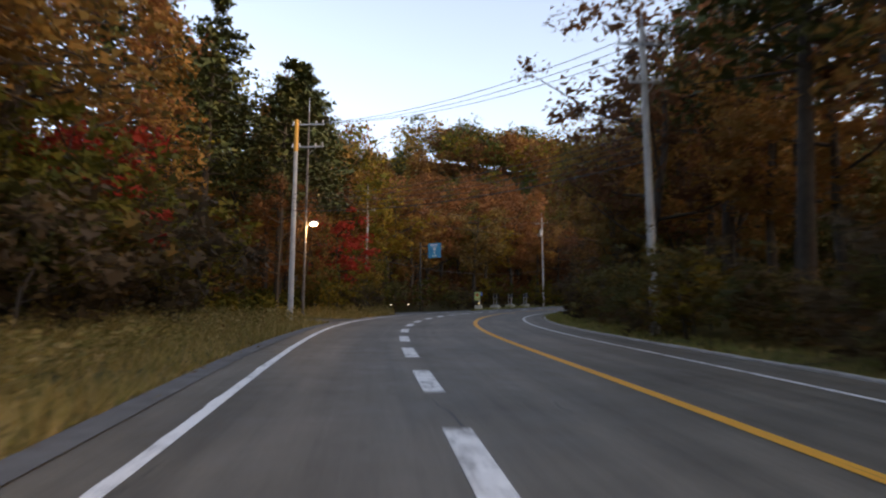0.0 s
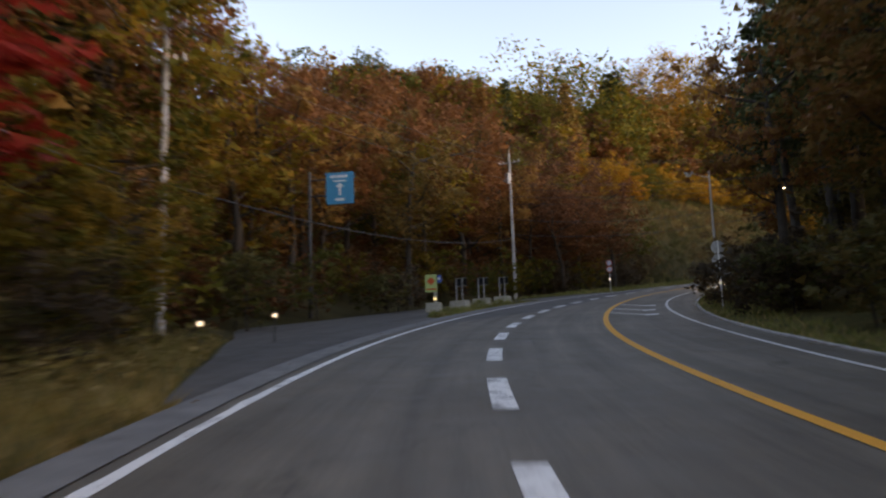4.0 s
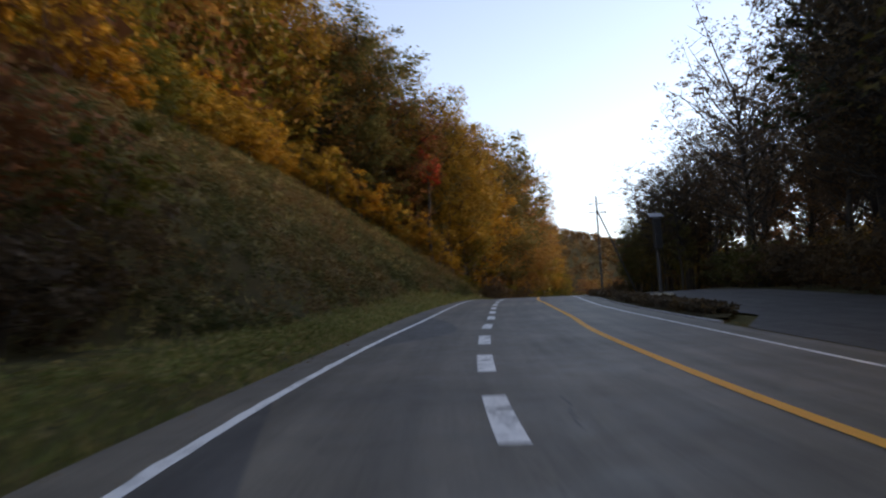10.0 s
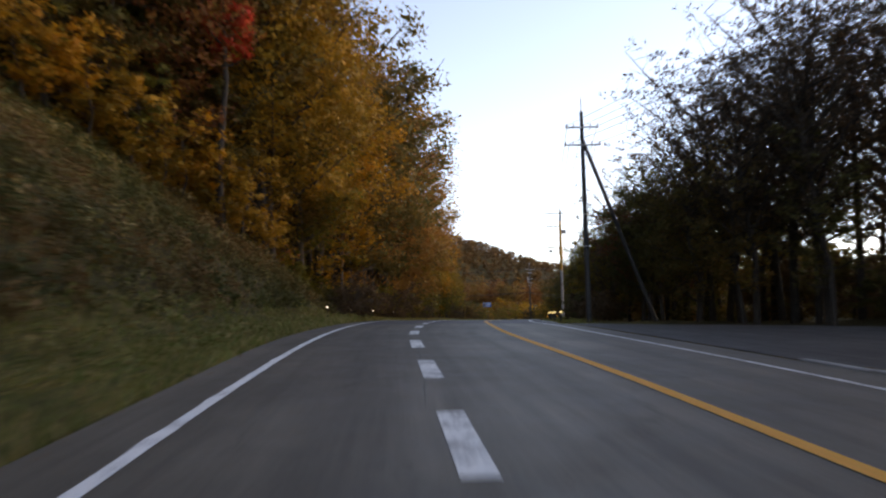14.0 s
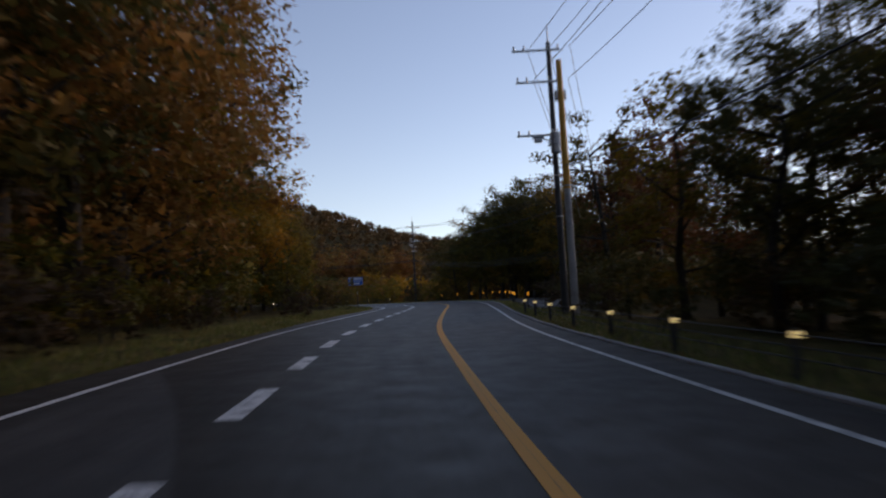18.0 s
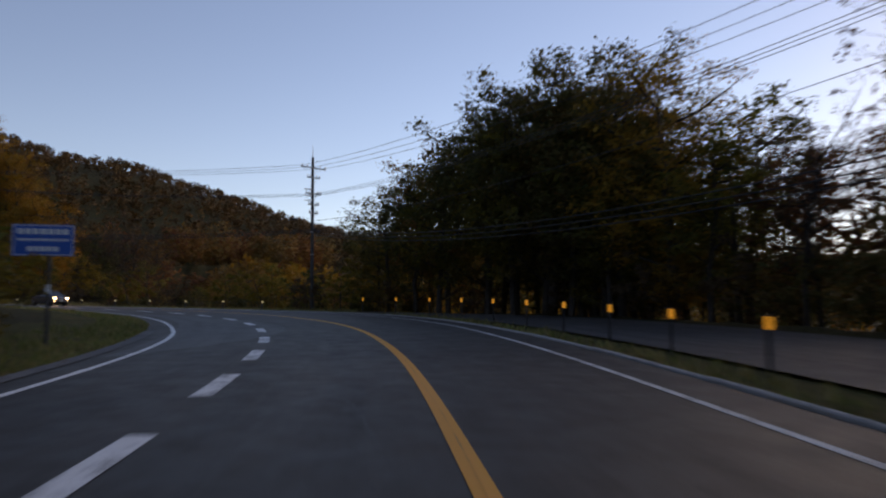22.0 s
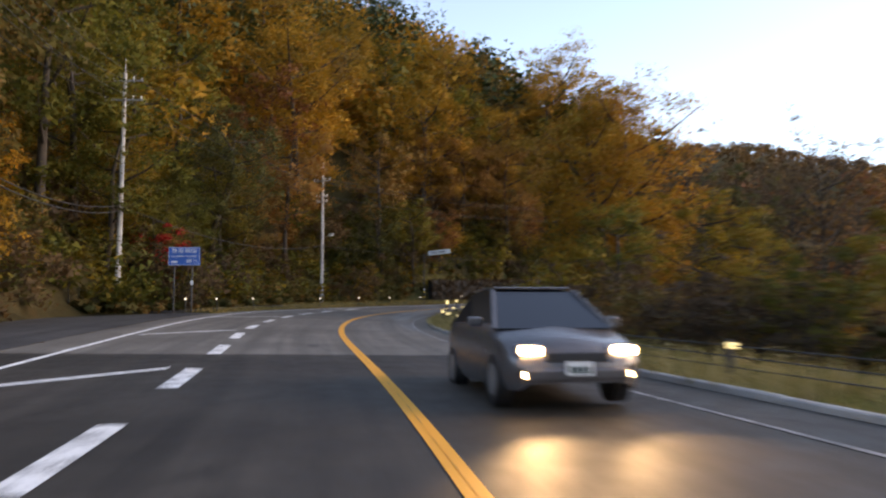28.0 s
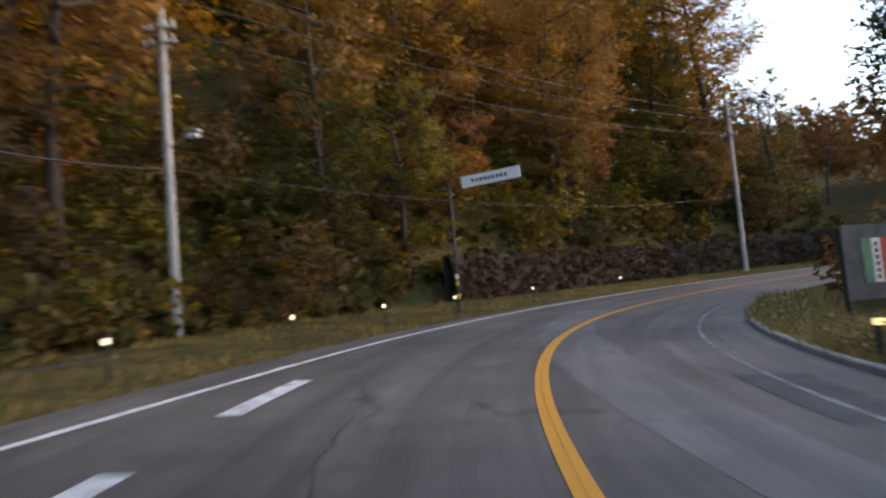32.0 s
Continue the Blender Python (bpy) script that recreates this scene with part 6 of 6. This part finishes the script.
# guide sign hung from an arm over the lay-by
ob = thing("guide_sign", Matrix.Translation(at(109.0, -15.4)) @ pose(0, 0, 0, 0, 0, facing(109, 6)), "pale blue guide sign with white arrow on dark mast", "road sign")
part("mast", rod(fresh(), (0, .1, -.6), (0, .1, 8.0), .12, .09, 14), M_DARKPOLE, ob)
for z in (6.6, 7.5):
    part("arm", rod(fresh(), (0, .1, z), (2.2, .04, z), .05, .04, 10), M_DARKPOLE, ob)
b = part("board", box(fresh(), (1.55, .03, 1.75), (1.75, 0, 6.95), .006), M_CYAN, ob, "pale blue sign board")
bm = fresh()
for i in range(5):
    flat_bar(bm, .15, .15, 1.3 + i * .2, 7.6, -.02)
flat_bar(bm, .7, .08, 1.75, 7.35, -.02), flat_bar(bm, .12, .5, 1.75, 6.8, -.02), flat_bar(bm, .5, .14, 1.75, 6.32, -.02)
v = [bm.verts.new(q) for q in ((1.52, -.022, 7.02), (1.98, -.022, 7.02), (1.75, -.022, 7.26))]
bm.faces.new(v)
part("arrow", bm, M_SIGNWHITE, b, "white arrow and lettering bars")

# warning board and lamp panels on concrete blocks
def block(parent, w, h, d):
    bm = fresh()
    box(bm, (w, d, h), (0, 0, h / 2 - .03), .025)
    for vtx in bm.verts:
        if vtx.co.z > h * .5:
            vtx.co.x *= .95
            vtx.co.y *= .9
    return part("concrete_block", bm, M_BLOCK, parent, "weathered concrete foot")


ob = thing("warning_sign", Matrix.Translation(at(112.0, -9.5, -.05)) @ pose(0, 0, 0, 0, 0, facing(112, 6)), "yellow-green board with an orange diamond on a concrete foot", "road sign", "temporary signs on the grass strip")
block(ob, .85, .52, .6)
part("post", box(fresh(), (.16, .16, 1.3), (.08, .05, 1.05), .01), M_BLOCK, ob)
b = part("board", box(fresh(), (.66, .04, .98), (-.12, -.06, 1.58), .008), M_LIME, ob, "reflective yellow-green board")
bm = fresh()
box(bm, (.34, .006, .34), (-.12, -.085, 1.7), 0, Matrix.Rotation(radians(45), 4, "Y"))
part("diamond", bm, M_FLAME, b, "orange diamond")
bm = fresh()
flat_bar(bm, .56, .09, -.12, 1.25, -.085)
part("stripe", bm, M_FLAME, b, "orange stripe")
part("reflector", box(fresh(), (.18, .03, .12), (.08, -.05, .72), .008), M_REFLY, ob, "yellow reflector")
lamp = part("lamp_box", box(fresh(), (.2, .16, .42), (.34, .02, 1.8), .02), M_BLUE, ob, "small blue and white lamp box")
part("lamp_face", box(fresh(), (.14, .02, .16), (.34, -.07, 1.82), .006), M_SIGNWHITE, lamp)
for u0 in (116.6, 120.6, 124.6):
    ob = thing("panel_stand", Matrix.Translation(at(u0, -9.55, -.08)) @ pose(0, 0, 0, 0, 0, facing(u0, -16)), "dark panel on two steel posts set in a concrete foot", "sign stand", "temporary signs on the grass strip")
    block(ob, 1.2, .5, .6)
    for x in (-.22, .22):
        part("post", rod(fresh(), (x, 0, .4), (x, 0, 1.85), .045, None, 12), M_STEEL, ob)
    pn = part("panel", box(fresh(), (.86, .035, .46), (.08, .05, 1.62), .006), M_PANEL, ob, "dark blank panel")
    for z_ in (1.86, 1.38):
        part("panel_rail", box(fresh(), (.9, .045, .03), (.08, .05, z_), .004), M_STEEL, pn)

# signal post with its solar panel on the lay-by island
ob = thing("signal_post", Matrix.Translation(at(179.2, 5.6)) @ pose(0, 0, 0, 0, 0, facing(179, 8)), "dark signal post with a solar panel on a concrete foot", "signal post")
block(ob, 1.0, .55, .8)
part("post", rod(fresh(), (0, 0, .3), (0, 0, 4.2), .09, None, 14), M_DARKPOLE, ob)
h = part("signal_head", box(fresh(), (.36, .3, 1.5), (0, -.16, 3.4), .03), M_BLACK, ob, "black upright signal head")
for z in (2.95, 3.4, 3.85):
    part("lens", rod(fresh(), (0, -.31, z), (0, -.335, z), .12, None, 20), M_PANEL, h, "unlit lens")
part("solar_panel", box(fresh(), (.7, .5, .04), (.05, .05, 4.35), .006, Matrix.Rotation(radians(30), 4, "X")), M_PANEL, ob, "tilted solar panel")

# yellow shrouded box at the mouth of the lay-by
ob = thing("grit_box", Matrix.Translation(at(152.6, 7.0)) @ pose(0, 0, 0, 0, 0, facing(152.6, 10)), "yellow box on two short legs with a white reflector", "grit box")
part("box", box(fresh(), (1.1, .7, .75), (0, 0, 1.15), .08), plain("yellow_tarpaulin", (.45, .33, .05), .7), ob, "yellow weathered box")
for x in (-.4, .4):
    part("leg", rod(fresh(), (x, 0, -.3), (x, 0, .8), .04, None, 8), M_DARKPOLE, ob)
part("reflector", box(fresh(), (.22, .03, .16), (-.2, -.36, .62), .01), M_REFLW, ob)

# overhanging white sign on its dark post
ob = thing("overhead_sign", Matrix.Translation(at(447.2, -5.6)) @ pose(0, 0, 0, 0, 0, facing(447.2, 10)), "long white sign on a dark post arm above the road edge", "road sign")
part("post", rod(fresh(), (0, 0, -.4), (0, 0, 4.9), .06, None, 12), M_DARKPOLE, ob)
part("arm", rod(fresh(), (0, 0, 4.75), (2.0, 0, 5.05), .03, None, 8), M_DARKPOLE, ob)
b = part("board", box(fresh(), (2.3, .04, .44), (1.65, -.05, 5.0), .008, Matrix.Rotation(radians(-4), 4, "Y")), M_SIGNWHITE, ob, "long white board")
bm = fresh()
for i in range(9):
    box(bm, (.1, .004, .14), (.95 + i * .16, -.075, 4.95 + i * .011), 0)
part("lettering_bar", bm, M_DARKPOLE, b, "faded grey lettering")
for z, mt in ((.55, M_YELLOW), (.8, M_BLACK), (1.05, M_YELLOW), (1.3, M_SIGNWHITE)):
    part("band", rod(fresh(), (0, 0, z), (0, 0, z + .18), .066, None, 12), mt, ob)

# notice board with a tricolour poster
ob = thing("notice_board", Matrix.Translation(at(440.8, 7.45)) @ pose(0, 0, 0, 0, 0, -14), "grey plywood notice board with a green, white and red poster", "notice board")
for z in (1.02, 1.92):
    part("board", box(fresh(), (1.66, .05, .87), (0, .1, z), .01), M_BOARD, ob, "weathered grey plywood panel")
for x in (-.72, .6):
    part("leg", box(fresh(), (.13, .12, 2.7), (x, .19, .95), .012, Matrix.Rotation(radians(-3), 4, "Y")), M_GREEN, ob, "dark green leaning post")
ps = part("poster", box(fresh(), (.9, .02, 1.06), (.21, .06, 1.5), .004), M_SIGNWHITE, ob, "upright tricolour poster")
for x, mt, nm in ((-.09, M_SIGNGREEN, "green"), (.51, M_SIGNRED, "red")):
    part(nm + "_band", flat_bar(fresh(), .3, 1.06, x, 1.5, .046), mt, ps, nm + " band")
bm = fresh()
for i in range(6):
    flat_bar(bm, .12, .1, .21, 1.88 - i * .155, .046)
part("lettering_bar", bm, M_DARKPOLE, ps)
part("ballast_block", box(fresh(), (.5, .35, .25), (1.05, .1, .1), .03), M_BLOCK, ob, "small concrete block beside the post")

# ---- delineators, guard cables ----
def delineator(high, mat, label, top):
    ob = thing("delineator_post", Matrix.Identity(4), label, "delineator", "delineator posts")
    slim = top == "white"
    part("post", rod(fresh(), (0, 0, -.3), (0, 0, high), .026 if slim else .04, .024 if slim else .035, 10), M_DARKPOLE if slim else M_BLACK, ob)
    part("reflector", box(fresh(), (.09, .04, .1) if slim else (.12, .05, .22), (0, -.03, high - .045), .015), mat, ob, label.split(" with ")[-1])
    part("cap", box(fresh(), (.1, .06, .025) if slim else (.14, .07, .03), (0, -.02, high + (.045 if slim else .075)), .008), M_DARKPOLE if slim else M_BLACK, ob)
    return ob


def row(src, places):
    for i, (u, l) in enumerate(places):
        m = Matrix.Translation(at(u, l)) @ pose(0, 0, 0, rng.normal() * 1.5, rng.normal() * 1.5, facing(u, rng.normal() * 4))
        if i == 0:
            src.matrix_basis = m
        else:
            copy_thing(src, m)


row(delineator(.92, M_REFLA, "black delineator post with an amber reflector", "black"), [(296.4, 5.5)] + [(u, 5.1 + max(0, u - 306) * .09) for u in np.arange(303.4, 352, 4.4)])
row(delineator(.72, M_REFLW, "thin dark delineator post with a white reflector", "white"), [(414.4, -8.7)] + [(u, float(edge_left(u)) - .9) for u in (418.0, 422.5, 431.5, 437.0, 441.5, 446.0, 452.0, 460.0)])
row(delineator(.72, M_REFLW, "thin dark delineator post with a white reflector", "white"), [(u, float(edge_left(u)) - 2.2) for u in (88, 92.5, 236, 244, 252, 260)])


def guard_cable(u0, u1, l, gap, label, mat):
    us = np.arange(u0, u1, gap)
    f = l if callable(l) else (lambda u: l)
    ob = thing("guard_cable", Matrix.Translation(at(us[0], float(f(us[0])))), label, "guard cable")
    inv = ob.matrix_basis.inverted()
    for i, u in enumerate(us):
        p = inv @ at(u, float(f(u)))
        post = part("post", rod(fresh(), p + Vector((0, 0, -.3)), p + Vector((0, 0, .72)), .06, None, 10), M_DARKPOLE, ob)
        q = inv @ (at(u, float(f(u))) + Vector((0, 0, 0)))
        h = radians(facing(u))
        bm = box(fresh(), (.18, .05, .1), (0, 0, 0), .012, Matrix.Rotation(h, 4, "Z"))
        bmesh.ops.translate(bm, vec=q + Vector((math.sin(h) * .08, -math.cos(h) * .08, .62)), verts=bm.verts)
        part("reflector", bm, mat, post, "pale yellow reflector plate")
    for z in (.28, .45, .62):
        tv, tf = [], []
        tube([tuple(inv @ at(u, float(f(u)), z)) for u in us], [.011] * len(us), 6, tv, tf)
        part("wire_rope", mesh_np("wire_rope", tv, tf, M_DARKPOLE), None, ob)
    return ob


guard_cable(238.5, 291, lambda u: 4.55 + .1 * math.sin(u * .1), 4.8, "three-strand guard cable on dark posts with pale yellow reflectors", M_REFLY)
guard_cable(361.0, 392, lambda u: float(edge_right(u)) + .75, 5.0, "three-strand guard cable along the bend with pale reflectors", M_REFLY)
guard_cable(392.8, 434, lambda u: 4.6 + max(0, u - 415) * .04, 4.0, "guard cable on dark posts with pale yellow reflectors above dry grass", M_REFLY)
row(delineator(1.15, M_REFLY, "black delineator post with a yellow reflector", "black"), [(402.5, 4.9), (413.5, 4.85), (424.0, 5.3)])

# low clipped hedge on the island in front of the lay-by
hv, _, _ = leaf_cards([(x, y, z) for x in np.arange(0, 34, .3) for y in (-.5, -.2, .1, .4) for z in (.1, .3)], 9, .24, .2, R)
ob = thing("hedge", Matrix.Identity(4), "low brown clipped hedge on the lay-by island", "hedge")
hu = 168 + hv[:, 0]
hx, hy = axis_xy(hu, 5.0 + hv[:, 1] - .5 * np.clip((hv[:, 0] - 22) / 12, 0, 1))
hp = np.c_[hx, hy, road_z(hu, 5.0) + .05 + hv[:, 2]].reshape(-1, 3, 3)
which = (hv[:, 0].reshape(-1, 3)[:, 0] // 2.2).astype(int)
for i in range(which.min(), which.max() + 1):
    tri_ = hp[which == i]
    part("hedge_clump", mesh_np("hedge_clump", tri_.reshape(-1, 3), np.arange(len(tri_) * 3).reshape(-1, 3), L_DULL), None, ob)
tagged(new("traffic_island", ribbon("traffic_island", np.arange(166, 204, 1.0), lambda u: edge_right(u) + .1, smooth([166, 170, 198, 204], [4.6, 6.2, 5.9, 4.4]), .10, M_LAND)), "raised earth island between road and lay-by", "traffic island", kind="structure")

# retaining wall at the foot of the last hill
bm = fresh()
cols_ = []
for u in np.arange(452, 485, 1.0):
    col = []
    for dl, dz in ((0, -.3), (-.35, 2.3), (-.75, 2.3), (-.75, -.3)):
        q = at(float(u), -8.6)
        x_, y_ = axis_xy(u, -8.6 + dl)
        col.append(bm.verts.new((float(x_), float(y_), float(road_z(u, -8.6)) + dz)))
    cols_.append(col)
for a, b in zip(cols_, cols_[1:]):
    for j in range(3):
        bm.faces.new((a[j], a[j + 1], b[j + 1], b[j]))
bmesh.ops.recalc_face_normals(bm, faces=bm.faces)
wall_me = bpy.data.meshes.new("retaining_wall")
bm.to_mesh(wall_me)
bm.free()
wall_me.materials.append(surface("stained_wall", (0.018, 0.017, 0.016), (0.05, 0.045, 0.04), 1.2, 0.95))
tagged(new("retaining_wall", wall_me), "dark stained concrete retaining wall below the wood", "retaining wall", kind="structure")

iu = R.uniform(452, 484, 900)
iz = R.uniform(.0, 2.4, 900)
ix, iy = axis_xy(iu, -8.58 - iz * .14)
iv, if_, in_ = leaf_cards(np.c_[ix, iy, road_z(iu, -8.6) + iz], 14, .3, .2, R)
tagged(new("ivy", mesh_np("ivy", iv, if_, L_DULL, None, in_)), "dry brown creeper hanging over the retaining wall", "creeper", kind="stuff")

# lattice tower of the power line beyond the wood
ob = thing("transmission_tower", pose(202.7, 158.9, float(land(202.7, 158.9)[0]), 0, 0, 30), "tall grey steel lattice transmission tower behind the trees", "transmission tower")
wide = lambda z: 1.9 - 1.2 * z / 40
corner = lambda i, z: Vector((wide(z) * (1, 1, -1, -1)[i % 4], wide(z) * (1, -1, -1, 1)[i % 4], z))
for i in range(4):
    part("leg", rod(fresh(), corner(i, -.5), corner(i, 40), .16, .1, 6), M_STEEL, ob)
for j in range(13):
    z0, z1 = j * 3.0, j * 3.0 + 3.0
    for i in range(4):
        part("brace", rod(fresh(), corner(i, z0), corner(i + 1, z1), .06, None, 4), M_STEEL, ob)
        part("brace", rod(fresh(), corner(i + 1, z0), corner(i, z1), .06, None, 4), M_STEEL, ob)
        part("girt", rod(fresh(), corner(i, z1), corner(i + 1, z1), .06, None, 4), M_STEEL, ob)
for z in (31, 35, 39):
    for s in (-1, 1):
        part("tower_arm", rod(rod(fresh(), (s * .75, 0, z), (s * 4, 0, z + .4), .09, .05, 5), (s * .75, 0, z + 1.2), (s * 4, 0, z + .4), .06, None, 5), M_STEEL, ob)

# ---- cars ----
def car(u, l, paint, label, turn, roof, lens, beam):
    """A small hatchback; its front looks along -y."""
    ob = thing("car", Matrix.Translation(at(u, l)) @ pose(0, 0, 0, 0, 0, facing(u, turn)), label, "car")
    # stations from front bumper to tail: y, lower edge, shoulder height, half width
    st = ((-2.05, .30, .55, .62), (-1.98, .22, .68, .78), (-1.6, .2, .80, .84), (-1.1, .2, .92, .85), (-.2, .2, .98, .86), (.7, .2, 1.0, .86), (1.5, .22, 1.0, .84), (1.9, .3, .96, .78), (2.0, .42, .86, .66))
    bm = fresh()
    rows_ = []
    for y, lo, hi, w in st:
        prof = ((-w * .92, lo), (-w, lo + .18), (-w, hi - .14), (-w * .93, hi), (0, hi + .05), (w * .93, hi), (w, hi - .14), (w, lo + .18), (w * .92, lo))
        rows_.append([bm.verts.new((x, y, z)) for x, z in prof])
    for a, b in zip(rows_, rows_[1:]):
        for j in range(8):
            bm.faces.new((a[j], a[j + 1], b[j + 1], b[j]))
    bm.faces.new(rows_[0]), bm.faces.new(rows_[-1])
    bmesh.ops.recalc_face_normals(bm, faces=bm.faces)
    for f in bm.faces:
        f.smooth = True
    part("body", bm, paint, ob, "painted car body")
    cab = ((-1.2, .93, .79), (-.3, roof - .05, .58), (.2, roof, .57), (1.15, roof - .06, .56), (1.88, .98, .74))
    bm = fresh()
    rows_ = []
    for y, z, w in cab:
        rows_.append([bm.verts.new(q) for q in ((-w - (roof - z) * .05, y, .93), (-w, y, z), (w, y, z), (w + (roof - z) * .05, y, .93))])
    for a, b in zip(rows_, rows_[1:]):
        bm.faces.new((a[0], a[1], b[1], b[0])), bm.faces.new((a[2], a[3], b[3], b[2]))
        bm.faces.new((a[1], a[2], b[2], b[1]))
    bmesh.ops.recalc_face_normals(bm, faces=bm.faces)
    part("cabin", bm, M_PANEL, ob, "dark glazed cabin")
    bm = fresh()
    box(bm, (1.12, 1.4, .04), (0, .45, roof + .005), .015)
    part("roof", bm, paint, ob, "painted roof panel")
    for s in (-1, 1):
        bm = fresh()
        rod(bm, (s * .80, -1.2, .92), (s * .59, -.31, roof - .04), .03, None, 8)
        part("pillar", bm, paint, ob)
        bm = box(fresh(), (.34, .14, .15), (s * .58, -1.965, .68), .04)
        hl = part("headlight", bm, M_STEEL, ob, "headlight housing")
        part("headlight_lens", box(fresh(), (.28, .06, .11), (s * .58, -2.03, .68), .03), lens, hl, "lit headlight lens")
        part("fog_light", box(fresh(), (.14, .05, .08), (s * .6, -2.03, .40), .02), lens, ob, "lit fog light")
        part("mirror", box(fresh(), (.2, .1, .13), (s * .96, -.78, 1.02), .03), paint, ob)
        for y in (-1.3, 1.25):
            wh = part("wheel", rod(fresh(), (s * .86, y, .30), (s * .66, y, .30), .31, None, 24), M_BLACK, ob, "black tyre")
            part("rim", rod(fresh(), (s * .865, y, .30), (s * .84, y, .30), .2, None, 18), M_STEEL, wh)
    part("grille", box(fresh(), (.8, .05, .12), (0, -2.045, .60), .02), M_BLACK, ob, "black grille")
    part("bumper", box(fresh(), (1.3, .1, .16), (0, -2.03, .40), .04), paint, ob)
    plate = part("plate", box(fresh(), (.33, .015, .165), (0, -2.09, .47), .004), M_SIGNWHITE, ob, "white plate")
    bm = fresh()
    for i in range(4):
        box(bm, (.05, .004, .08), (-.1 + i * .067, -2.1, .455))
    part("plate_bar", bm, M_GREEN, plate)
    for s in (-1, 1):
        la = new("headlight_beam", bpy.data.lights.new("headlight_beam", "SPOT"))
        la.data.energy, la.data.color, la.data.spot_size, la.data.spot_blend, la.data.shadow_soft_size = 110, beam, radians(70), .8, .06
        la.matrix_basis = ob.matrix_basis @ look((s * .58, -2.12, .68), (s * .9, -14, -.15))
    return ob


P_DARK = plain("dark_car_paint", (.035, .038, .045), .2, .4)
P_PALE = plain("silver_car_paint", (.17, .155, .155), .25, .5)
car(147.2, 1.6, P_DARK, "dark oncoming hatchback with its headlights on", 0, 1.50, M_HEAD, (1.0, .88, .68))
car(385.4, 1.9, P_PALE, "silver oncoming hatchback with warm headlights on", 0, 1.48, M_HEADWARM, (1.0, .72, .40))
